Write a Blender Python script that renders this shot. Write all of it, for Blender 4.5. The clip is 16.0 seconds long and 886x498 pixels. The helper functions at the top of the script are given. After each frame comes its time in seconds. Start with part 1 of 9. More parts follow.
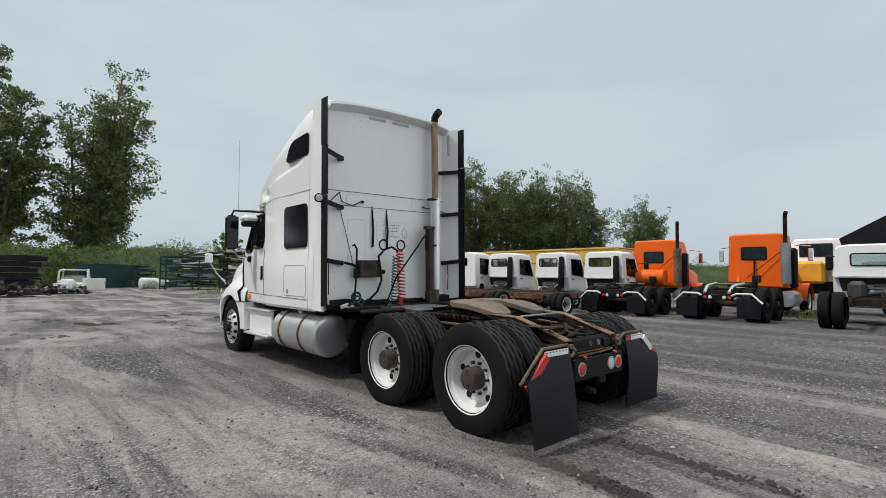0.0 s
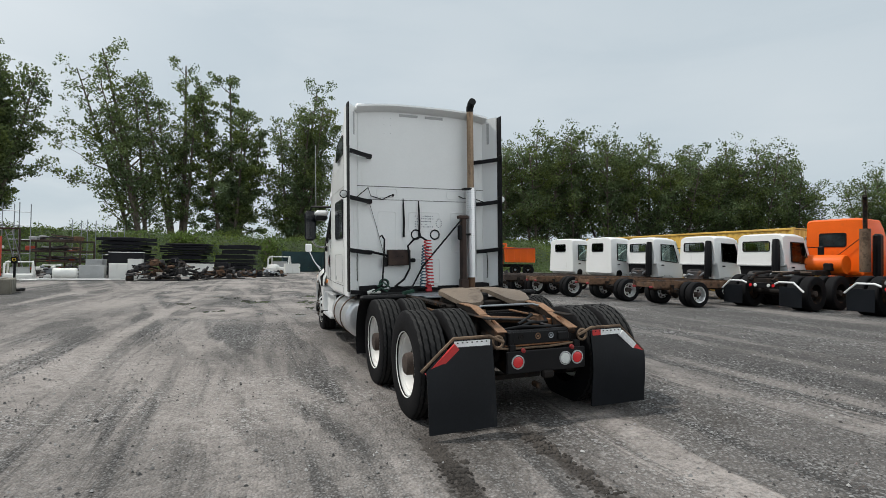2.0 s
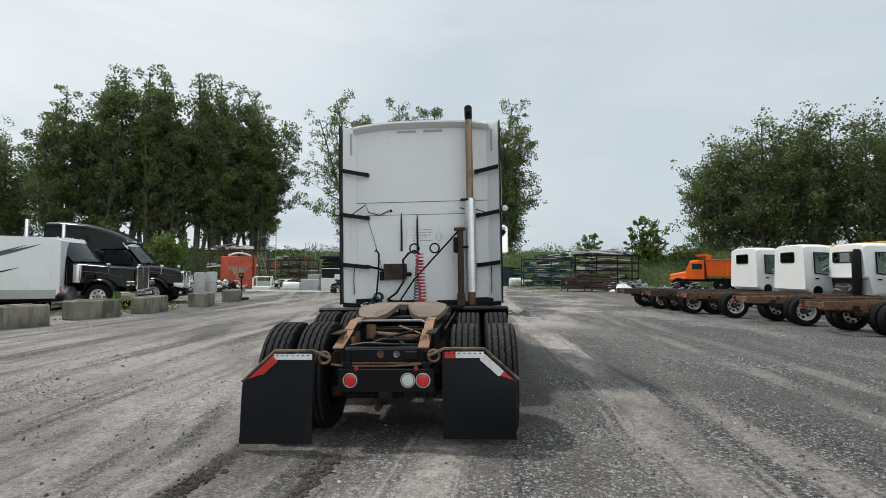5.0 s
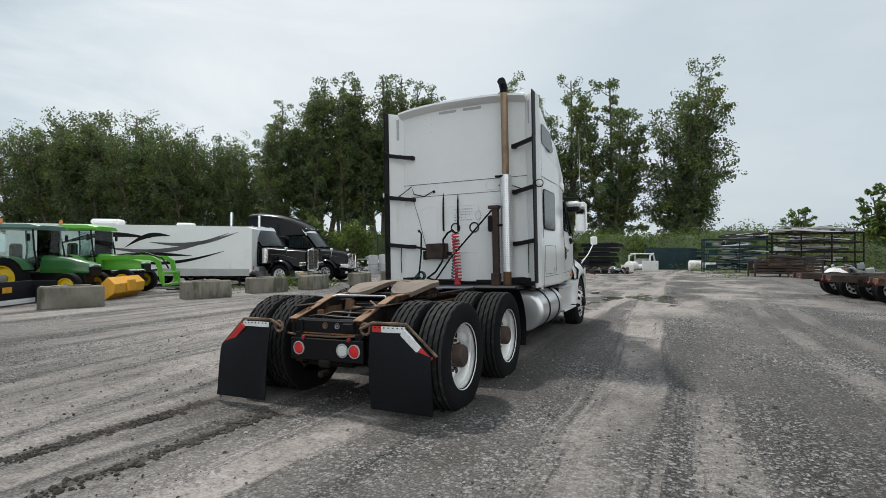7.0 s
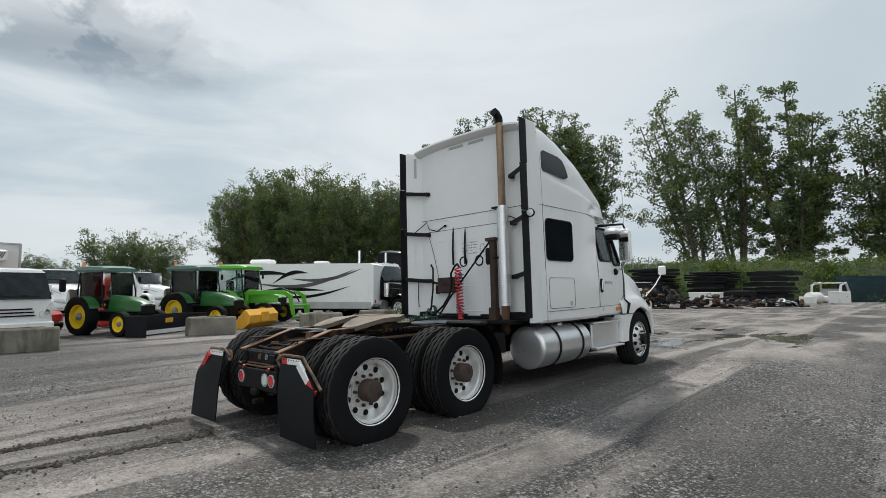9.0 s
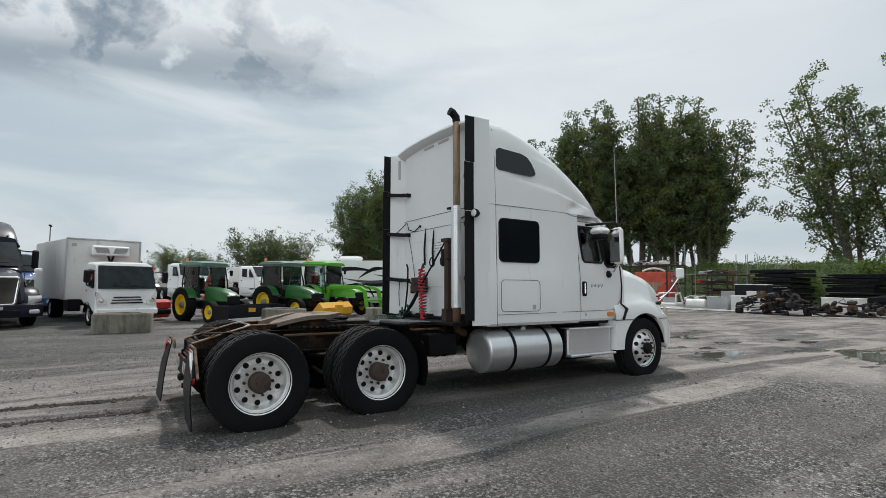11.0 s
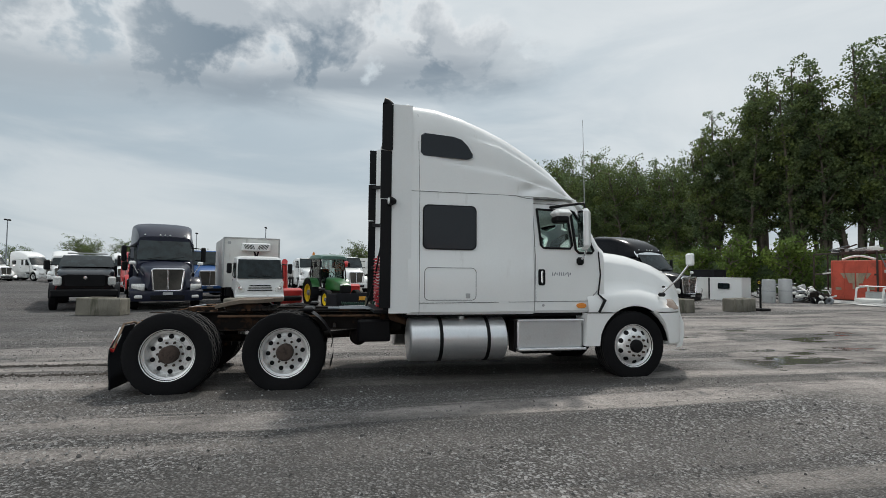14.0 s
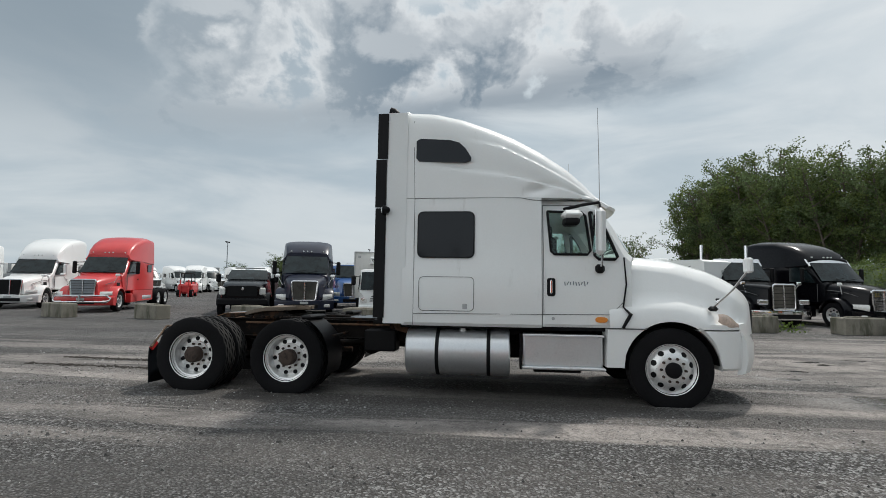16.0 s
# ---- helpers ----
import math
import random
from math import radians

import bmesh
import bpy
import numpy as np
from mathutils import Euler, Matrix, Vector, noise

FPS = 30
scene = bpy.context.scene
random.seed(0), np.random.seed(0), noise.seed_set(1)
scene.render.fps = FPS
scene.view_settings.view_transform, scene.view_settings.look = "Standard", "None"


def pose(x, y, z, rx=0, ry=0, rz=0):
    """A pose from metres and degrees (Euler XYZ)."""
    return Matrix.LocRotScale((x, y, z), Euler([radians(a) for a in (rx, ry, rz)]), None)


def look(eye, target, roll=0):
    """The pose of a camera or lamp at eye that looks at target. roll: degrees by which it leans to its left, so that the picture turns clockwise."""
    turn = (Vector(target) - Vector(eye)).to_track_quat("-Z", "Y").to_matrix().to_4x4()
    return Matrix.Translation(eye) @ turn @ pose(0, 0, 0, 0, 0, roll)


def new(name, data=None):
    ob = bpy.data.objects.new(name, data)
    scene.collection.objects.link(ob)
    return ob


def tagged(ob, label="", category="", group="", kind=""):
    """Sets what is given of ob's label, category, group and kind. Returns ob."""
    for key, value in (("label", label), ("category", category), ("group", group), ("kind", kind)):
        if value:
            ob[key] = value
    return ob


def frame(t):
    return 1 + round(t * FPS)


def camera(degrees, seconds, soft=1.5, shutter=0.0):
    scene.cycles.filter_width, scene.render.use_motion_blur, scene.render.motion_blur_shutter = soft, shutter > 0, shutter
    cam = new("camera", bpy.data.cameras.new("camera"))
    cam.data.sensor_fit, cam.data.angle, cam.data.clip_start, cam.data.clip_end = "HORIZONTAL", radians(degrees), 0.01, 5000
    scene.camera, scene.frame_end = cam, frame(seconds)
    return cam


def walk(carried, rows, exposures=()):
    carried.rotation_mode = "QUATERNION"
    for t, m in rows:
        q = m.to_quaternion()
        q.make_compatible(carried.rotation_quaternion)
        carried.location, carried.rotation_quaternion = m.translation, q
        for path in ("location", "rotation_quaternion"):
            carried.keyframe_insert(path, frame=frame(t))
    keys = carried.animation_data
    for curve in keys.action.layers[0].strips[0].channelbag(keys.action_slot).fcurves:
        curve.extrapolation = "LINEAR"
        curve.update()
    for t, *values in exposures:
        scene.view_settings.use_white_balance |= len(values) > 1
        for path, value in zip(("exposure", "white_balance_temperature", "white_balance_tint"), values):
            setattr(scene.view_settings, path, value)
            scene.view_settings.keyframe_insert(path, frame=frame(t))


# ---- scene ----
cam = camera(82.9, 16.0, 0.55)
PATH = [
    (0, (-4.32, -3.326, 1.433), (-3.014, -1.816, 1.544), 0.8),
    (0.5, (-3.917, -3.736, 1.433), (-2.728, -2.134, 1.573), 0.9),
    (1, (-3.477, -4.069, 1.438), (-2.456, -2.351, 1.517), 0.9),
    (1.5, (-2.983, -4.366, 1.485), (-2.186, -2.532, 1.531), 0.9),
    (2, (-2.492, -4.637, 1.509), (-1.791, -2.764, 1.552), 0.8),
    (2.5, (-1.96, -4.818, 1.504), (-1.336, -2.919, 1.594), 0.7),
    (3, (-1.425, -4.941, 1.489), (-0.903, -3.014, 1.61), 0.7),
    (3.5, (-0.886, -4.968, 1.491), (-0.509, -3.006, 1.575), 0.7),
    (4, (-0.288, -4.959, 1.522), (-0.071, -2.974, 1.631), 0.7),
    (4.5, (0.265, -4.964, 1.557), (0.331, -2.967, 1.641), 0.8),
    (5, (0.856, -4.924, 1.536), (0.712, -2.932, 1.627), 0.5),
    (5.2, (1.069, -4.907, 1.567), (0.814, -2.924, 1.633), 0.8),
    (7.3, (3.324, -4.196, 1.491), (2.381, -2.432, 1.514), 0.1),
    (7.5, (3.517, -4.077, 1.523), (2.51, -2.349, 1.554), -0.0),
    (8, (4.036, -3.821, 1.508), (2.939, -2.153, 1.619), -0.2),
    (8.5, (4.505, -3.488, 1.495), (3.314, -1.886, 1.618), -0.1),
    (8.7, (4.702, -3.31, 1.504), (3.426, -1.776, 1.644), -0.3),
    (10.8, (6.381, -1.475, 1.576), (4.765, -0.3, 1.658), 0.9),
    (11, (6.526, -1.257, 1.585), (4.847, -0.178, 1.717), 0.8),
    (11.5, (6.872, -0.724, 1.561), (5.08, 0.153, 1.702), 0.9),
    (12, (7.128, -0.229, 1.58), (5.284, 0.543, 1.655), 0.7),
    (12.5, (7.351, 0.298, 1.59), (5.451, 0.918, 1.676), 0.6),
    (13, (7.567, 0.812, 1.605), (5.652, 1.384, 1.676), 0.7),
    (13.5, (7.703, 1.368, 1.587), (5.764, 1.853, 1.663), 0.7),
    (14, (7.817, 1.933, 1.574), (5.864, 2.355, 1.665), 0.7),
    (14.5, (7.867, 2.47, 1.558), (5.884, 2.722, 1.613), 0.6),
    (15, (7.855, 3.072, 1.553), (5.858, 3.149, 1.642), 0.5),
    (15.5, (7.801, 3.607, 1.553), (5.804, 3.55, 1.644), 0.7),
    (16, (7.648, 4.174, 1.55), (5.665, 3.944, 1.685), 0.7),
]
walk(cam, [(t, look(eye, target, roll)) for t, eye, target, roll in PATH], exposures=[(0, 0.10), (2, 0.16), (5, 0.22), (7.5, 0.20), (8.5, 0.13), (11, 0.08), (13, -0.01), (16, -0.03)])

# ---- light ----
SUN_AZ, SUN_EL = radians(302), radians(57)      # compass-like: 0 is +y, clockwise
sun_dir = Vector((math.sin(SUN_AZ) * math.cos(SUN_EL), math.cos(SUN_AZ) * math.cos(SUN_EL), math.sin(SUN_EL)))
sun = new("sun", bpy.data.lights.new("sun", "SUN"))
sun.data.energy, sun.data.angle, sun.data.color = 2.6, radians(3.5), (1.0, 0.96, 0.9)
sun.matrix_world = look(sun_dir * 50, (0, 0, 0))


class Nodes:
    """Short-hand for a node tree."""

    def __init__(self, tree):
        self.t = tree
        tree.nodes.clear()

    def add(self, kind, ins=None, operation=None, blend=None, smooth=False):
        n = self.t.nodes.new(kind)
        if operation:
            n.operation = operation
        if blend:
            n.data_type, n.blend_type = "RGBA", blend
        if smooth:
            n.interpolation_type = "SMOOTHSTEP"
        for k, v in (ins or {}).items():
            if isinstance(v, bpy.types.NodeSocket):
                self.t.links.new(v, n.inputs[k])
            else:
                n.inputs[k].default_value = v
        return n

    def math(self, op, a, b=0.0, clamp=False):
        n = self.add("ShaderNodeMath", {0: a, 1: b}, operation=op)
        n.use_clamp = clamp
        return n.outputs[0]

    def mix(self, fac, a, b, blend="MIX"):
        n = self.add("ShaderNodeMix", {0: fac, 6: a, 7: b}, blend=blend)
        return n.outputs[2]

    def noise(self, vec, scale, detail=4.0, rough=0.55, dist=0.0):
        return self.add("ShaderNodeTexNoise", {"Vector": vec, "Scale": scale, "Detail": detail, "Roughness": rough, "Distortion": dist}).outputs[0]

    def step(self, val, lo, hi, a=0.0, b=1.0):
        n = self.add("ShaderNodeMapRange", {0: val, 1: lo, 2: hi, 3: a, 4: b}, smooth=True)
        return n.outputs[0]

    def scale(self, vec, xyz, rot=(0, 0, 0), loc=(0, 0, 0)):
        return self.add("ShaderNodeMapping", {"Vector": vec, "Location": loc, "Rotation": rot, "Scale": xyz}).outputs[0]


def rgb(*c):
    return (*c, 1.0)


world = bpy.data.worlds.new("sky")
scene.world = world
world.use_nodes = True
N = Nodes(world.node_tree)
SKY = N.add("ShaderNodeTexSky")
SKY.sky_type, SKY.sun_disc, SKY.sun_elevation, SKY.sun_rotation, SKY.dust_density = "NISHITA", False, SUN_EL, SUN_AZ, 3.0
way = N.add("ShaderNodeTexCoord").outputs["Generated"]
sep = N.add("ShaderNodeSeparateXYZ", {0: way})
up = N.math("MAXIMUM", sep.outputs[2], 0.0)
over = N.math("ADD", up, 0.34)
flat = N.add("ShaderNodeCombineXYZ", {0: N.math("DIVIDE", sep.outputs[0], over), 1: N.math("DIVIDE", sep.outputs[1], over), 2: 0.0}).outputs[0]
az = N.math("ARCTAN2", sep.outputs[0], sep.outputs[1])
el = N.math("ARCSINE", sep.outputs[2])
west = N.step(sep.outputs[0], 0.25, -0.75)


def blob(a0, e0, ra, re, rag, amount):
    """How near a direction lies to the middle of a cloud bank with a ragged edge: 1 at its heart, 0 outside."""
    p = N.math("POWER", N.math("DIVIDE", N.math("SUBTRACT", az, radians(a0)), radians(ra)), 2.0)
    q = N.math("POWER", N.math("DIVIDE", N.math("SUBTRACT", el, radians(e0)), radians(re)), 2.0)
    d = N.math("ADD", N.math("SQRT", N.math("ADD", p, q)), N.math("MULTIPLY", N.math("SUBTRACT", rag, 0.5), amount))
    return N.step(d, 1.1, 0.35)


thin = N.noise(N.scale(flat, (1.0, 1.0, 1)), 0.75, 3, 0.5, 0.3)
veil = N.noise(N.scale(flat, (1.6, 0.9, 1), rot=(0, 0, 0.5)), 1.6, 5, 0.55, 0.4)
heaps = N.noise(N.scale(flat, (1, 1, 1), loc=(2.3, 0.9, 0)), 2.6, 7, 0.58, 0.15)
haze = N.mix(west, rgb(0.51, 0.585, 0.635), rgb(0.53, 0.60, 0.65))
haze = N.mix(N.step(thin, 0.30, 0.75), haze, N.mix(west, rgb(0.60, 0.66, 0.695), rgb(0.67, 0.735, 0.765)))
haze = N.mix(N.math("MULTIPLY", N.step(veil, 0.40, 0.66), N.math("MULTIPLY", N.math("ADD", west, 0.3), 0.42)), haze, rgb(0.45, 0.53, 0.585))
layer = N.add("ShaderNodeCombineXYZ", {0: N.math("MULTIPLY", az, 1.5), 1: N.math("MULTIPLY", el, 5.5), 2: 3.0}).outputs[0]
wisp = N.noise(layer, 1.5, 6, 0.55, 0.5)
haze = N.mix(N.math("MULTIPLY", N.math("ADD", west, 0.22), 0.42), haze, N.mix(N.step(wisp, 0.36, 0.64), rgb(0.43, 0.53, 0.60), rgb(0.76, 0.81, 0.83)))
glow_at = blob(-38, 24, 34, 17, thin, 0.8)
haze = N.mix(N.math("MULTIPLY", glow_at, 0.6), haze, rgb(0.80, 0.84, 0.855))
south = N.math("MULTIPLY", N.step(az, radians(-98), radians(-135)), N.step(el, radians(6), radians(24)))
haze = N.mix(N.math("MULTIPLY", south, 0.9), haze, rgb(0.27, 0.335, 0.385))
dome = N.add("ShaderNodeCombineXYZ", {0: N.math("MULTIPLY", az, 2.5), 1: N.math("MULTIPLY", el, 3.1), 2: 1.7}).outputs[0]
above = N.add("ShaderNodeVectorMath", {0: dome, 1: (0.02, 0.13, 0.0)}, operation="ADD").outputs[0]
puff, puff_up = N.noise(dome, 2.3, 8, 0.56, 0.2), N.noise(above, 2.3, 8, 0.56, 0.2)
# a cumulus bank low in the west: flat dark foot, broken bright-edged heads above it
foot = N.math("ADD", 18.6, N.math("MULTIPLY", N.math("ADD", N.math("DIVIDE", az, radians(1)), 95.0), 0.09))
rise = N.math("SUBTRACT", N.math("DIVIDE", el, radians(1)), N.math("ADD", foot, N.math("MULTIPLY", N.math("SUBTRACT", wisp, 0.5), 7.0)))
span = N.math("ADD", az, N.math("MULTIPLY", N.math("SUBTRACT", heaps, 0.5), radians(26)))
span = N.math("MULTIPLY", N.step(span, radians(-131), radians(-121)), N.step(span, radians(-64), radians(-78)))
body = N.math("SUBTRACT", N.math("ADD", puff, N.math("MULTIPLY", span, 0.20)), N.math("ADD", 0.50, N.math("MULTIPLY", N.math("MAXIMUM", rise, 0.0), 0.0125)))
whole = N.math("MULTIPLY", N.math("MULTIPLY", N.step(body, -0.03, 0.06), N.step(rise, -2.2, 2.0)), span)
lit = N.step(N.math("SUBTRACT", puff, puff_up), -0.05, 0.10)
core = N.math("MULTIPLY", N.step(body, 0.0, 0.17), N.math("SUBTRACT", 1.0, N.math("MULTIPLY", lit, 0.45)))
core = N.math("MAXIMUM", core, N.math("MULTIPLY", N.step(rise, 6.5, 1.0), 0.85))
grey = N.mix(N.step(az, radians(-116), radians(-100)), rgb(0.36, 0.42, 0.465), rgb(0.185, 0.245, 0.30))
cloud = N.mix(N.math("MULTIPLY", whole, 0.92), haze, N.mix(core, rgb(0.84, 0.87, 0.88), grey))
# unseen sky overhead and to the south-east, brightened as added fill light
cloud = N.mix(N.step(el, radians(38), radians(62)), cloud, rgb(0.86, 0.92, 0.95))
cloud = N.mix(N.step(N.math("SUBTRACT", N.math("MULTIPLY", sep.outputs[0], 0.5), N.math("MULTIPLY", sep.outputs[1], 0.866)), 0.58, 0.85), cloud, rgb(1.18, 1.23, 1.25))
cloud = N.mix(N.step(sep.outputs[2], 0.0, -0.06), cloud, rgb(0.16, 0.16, 0.15))
clear = N.add("ShaderNodeBackground", {"Color": SKY.outputs[0], "Strength": 0.08})
cover = N.add("ShaderNodeBackground", {"Color": cloud, "Strength": 1.0})
both = N.add("ShaderNodeMixShader", {0: 0.90, 1: clear.outputs[0], 2: cover.outputs[0]})
N.add("ShaderNodeOutputWorld", {0: both.outputs[0]})

# ---- materials ----


def mat(name, base, rough=0.5, metal=0.0, var=0.12, big=1.3, fine=40.0, bump=0.0, dirt=None, amount=0.0, dirt_size=2.5, coat=0.0, rand=0.0, spec=0.5, streak=False):
    """A painted, rubber, metal or mineral surface with grain and blotches at two scales, and dirt with its own outline."""
    m = bpy.data.materials.new(name)
    m.use_nodes = True
    n = Nodes(m.node_tree)
    at = n.add("ShaderNodeTexCoord").outputs["Object"]
    info = n.add("ShaderNodeObjectInfo").outputs["Random"]
    at = n.add("ShaderNodeVectorMath", {0: at, 1: n.math("MULTIPLY", info, 37.0)}, operation="ADD").outputs[0]
    a, b = n.noise(at, big, 4), n.noise(at, fine, 5, 0.65)
    both = n.math("ADD", n.math("MULTIPLY", a, 0.6), n.math("MULTIPLY", b, 0.4))
    lo, hi = [max(0.0, c * (1 - 2 * var)) for c in base], [min(1.0, c * (1 + 2 * var)) for c in base]
    col = n.mix(n.step(both, 0.25, 0.75), rgb(*lo), rgb(*hi))
    r = n.math("ADD", n.math("MULTIPLY", b, 0.16), rough - 0.08)
    if rand:
        col = n.mix(n.math("MULTIPLY", info, rand), col, rgb(*[c * 0.35 for c in base]))
    if dirt:
        d = n.noise(n.scale(at, (1, 1, 0.25)) if streak else at, dirt_size, 8, 0.68)
        fac = n.step(d, 0.62 - 0.3 * amount, 0.80 - 0.3 * amount)
        fac = n.math("MULTIPLY", fac, min(1.0, 0.35 + amount))
        col = n.mix(fac, col, rgb(*dirt))
        r = n.math("ADD", r, n.math("MULTIPLY", fac, 0.3), True)
        if metal:
            metal = n.math("MULTIPLY", n.math("SUBTRACT", 1.0, fac), metal)
    ins = {"Base Color": col, "Roughness": r, "Metallic": metal, "Coat Weight": coat, "Coat Roughness": 0.12, "Specular IOR Level": spec}
    if bump:
        ins["Normal"] = n.add("ShaderNodeBump", {"Strength": bump, "Distance": 0.02, "Height": n.math("ADD", a, b)}).outputs[0]
    p = n.add("ShaderNodeBsdfPrincipled", ins)
    n.add("ShaderNodeOutputMaterial", {0: p.outputs[0]})
    return m


WHITE = mat("white_truck_paint", (0.83, 0.84, 0.83), 0.32, var=0.015, dirt=(0.42, 0.40, 0.36), amount=0.08, dirt_size=3.5, coat=0.5, streak=True)
WALLW = mat("white_panel_paint", (0.80, 0.815, 0.81), 0.45, var=0.02, dirt=(0.5, 0.48, 0.44), amount=0.12, dirt_size=2.0, streak=True)
WHITE_OLD = mat("chalky_white_paint", (0.72, 0.72, 0.69), 0.5, var=0.04, dirt=(0.32, 0.29, 0.24), amount=0.16, dirt_size=2.2, streak=True)
RUBBER = mat("tyre_rubber", (0.009, 0.009, 0.010), 0.8, var=0.2, spec=0.12, bump=0.1, dirt=(0.022, 0.021, 0.020), amount=0.15, dirt_size=5)
TREAD = mat("worn_tread", (0.024, 0.024, 0.024), 0.9, var=0.25, spec=0.2, bump=0.15, dirt=(0.085, 0.08, 0.074), amount=0.3, dirt_size=7)
FLAP = mat("mudflap_rubber", (0.006, 0.0075, 0.010), 0.45, spec=0.18, var=0.2, bump=0.06, dirt=(0.05, 0.048, 0.045), amount=0.12, dirt_size=4, streak=True)
BLACK = mat("black_plastic", (0.006, 0.006, 0.007), 0.5, spec=0.18, var=0.2, dirt=(0.04, 0.038, 0.035), amount=0.1)
STEEL = mat("dark_frame_steel", (0.012, 0.010, 0.009), 0.75, spec=0.18, var=0.3, bump=0.2, dirt=(0.10, 0.052, 0.028), amount=0.4, dirt_size=4)
RUST = mat("rusted_steel", (0.125, 0.068, 0.038), 0.85, var=0.3, bump=0.25, dirt=(0.03, 0.022, 0.017), amount=0.5, dirt_size=6)
TANRUST = mat("pale_rusted_steel", (0.155, 0.104, 0.066), 0.8, var=0.25, bump=0.2, dirt=(0.05, 0.034, 0.024), amount=0.5, dirt_size=6)
ORUST = mat("fresh_orange_rust", (0.17, 0.074, 0.030), 0.85, var=0.3, bump=0.2, dirt=(0.06, 0.03, 0.018), amount=0.45, dirt_size=7)
HEADLAMP = mat("yellowed_headlight_lens", (0.60, 0.47, 0.39), 0.18, var=0.25, fine=25, coat=1.0)
RAMPTAN = mat("worn_rust_plate", (0.215, 0.120, 0.066), 0.8, var=0.25, bump=0.15, dirt=(0.06, 0.035, 0.022), amount=0.35, dirt_size=7)
GREASE = mat("greasy_steel_plate", (0.135, 0.105, 0.078), 0.65, var=0.25, bump=0.1, dirt=(0.07, 0.055, 0.045), amount=0.4, dirt_size=3)
ALU = mat("brushed_aluminium", (0.74, 0.75, 0.76), 0.33, 0.8, var=0.05, dirt=(0.42, 0.41, 0.40), amount=0.22, dirt_size=4)
RIM = mat("wheel_aluminium", (0.84, 0.84, 0.83), 0.30, 0.55, var=0.04, dirt=(0.34, 0.31, 0.27), amount=0.2, dirt_size=9)
RIMPAINT = mat("white_wheel_paint", (0.74, 0.735, 0.71), 0.45, var=0.04, dirt=(0.30, 0.26, 0.21), amount=0.16, dirt_size=8)
CHROME = mat("chrome", (0.80, 0.80, 0.81), 0.12, 1.0, var=0.02)
DARKGLASS = mat("tinted_glass", (0.006, 0.008, 0.012), 0.09, var=0.1, spec=0.45)
CABGLASS = mat("cab_glass", (0.013, 0.020, 0.022), 0.14, var=0.4, big=3, spec=0.30)
HUBRUST = mat("rusty_hub", (0.055, 0.038, 0.030), 0.85, var=0.3, bump=0.3, dirt=(0.02, 0.016, 0.014), amount=0.4, dirt_size=9)
REDTAPE = mat("red_reflective_tape", (0.50, 0.03, 0.03), 0.4, dirt=(0.2, 0.08, 0.06), amount=0.2, dirt_size=12)
WHITETAPE = mat("white_reflective_tape", (0.75, 0.76, 0.76), 0.4, dirt=(0.4, 0.37, 0.33), amount=0.2, dirt_size=12)
REDLENS = mat("red_lens", (0.62, 0.015, 0.02), 0.25, coat=0.6, var=0.05)
REDDARK = mat("dusty_red_lens", (0.22, 0.012, 0.014), 0.4, var=0.1)
CLEARLENS = mat("clear_lens", (0.62, 0.65, 0.63), 0.2, coat=0.6, var=0.15, fine=120)
AMBER = mat("amber_lens", (0.75, 0.26, 0.04), 0.3, coat=0.5)
LAMPGLASS = mat("headlight_lens", (0.66, 0.66, 0.64), 0.15, var=0.25, fine=25, coat=1.0)
REDHOSE = mat("red_hose", (0.50, 0.03, 0.04), 0.45)
BLUEHOSE = mat("blue_hose", (0.03, 0.09, 0.14), 0.45)
GREENHOSE = mat("green_hose", (0.02, 0.07, 0.045), 0.45)
BOXBROWN = mat("rusty_brown_box", (0.045, 0.025, 0.018), 0.75, var=0.3, bump=0.1, dirt=(0.025, 0.02, 0.02), amount=0.4)
PIPE = mat("heat_stained_pipe", (0.33, 0.235, 0.155), 0.55, 0.5, var=0.2, dirt=(0.12, 0.075, 0.05), amount=0.45, dirt_size=6, streak=True)
INK = mat("marker_ink", (0.16, 0.18, 0.21), 0.6)
SEAM = mat("panel_gap", (0.10, 0.10, 0.10), 0.7)
SOFTSEAM = mat("panel_crease", (0.45, 0.46, 0.455), 0.5)
ORANGE = mat("orange_truck_paint", (0.82, 0.125, 0.004), 0.45, var=0.05, dirt=(0.4, 0.11, 0.03), amount=0.15, coat=0.1, spec=0.3)
RED = mat("red_truck_paint", (0.60, 0.035, 0.035), 0.35, var=0.05, coat=0.5)
BLACKPAINT = mat("black_truck_paint", (0.003, 0.003, 0.0045), 0.2, var=0.1, spec=0.22)
NAVY = mat("navy_truck_paint", (0.009, 0.012, 0.028), 0.32, var=0.08, coat=0.12, spec=0.35)
BLUE = mat("blue_truck_paint", (0.02, 0.09, 0.28), 0.35, coat=0.4)
GREEN = mat("green_tractor_paint", (0.018, 0.115, 0.022), 0.32, var=0.08, coat=0.5)
LIME = mat("lime_green_paint", (0.10, 0.38, 0.03), 0.4, var=0.08)
TEAL = mat("grey_green_cab_roof", (0.09, 0.17, 0.14), 0.4, var=0.1)
YELLOW = mat("yellow_wheel_paint", (0.80, 0.58, 0.02), 0.45, var=0.1)
BUCKET = mat("yellow_bucket_paint", (0.72, 0.36, 0.03), 0.55, var=0.12, dirt=(0.2, 0.11, 0.04), amount=0.3)
CONTAINER = mat("yellow_container_paint", (0.64, 0.40, 0.08), 0.55, var=0.08, dirt=(0.30, 0.15, 0.05), amount=0.2, streak=True)
REDBOX = mat("faded_red_paint", (0.50, 0.075, 0.04), 0.6, var=0.15, dirt=(0.2, 0.06, 0.04), amount=0.3)
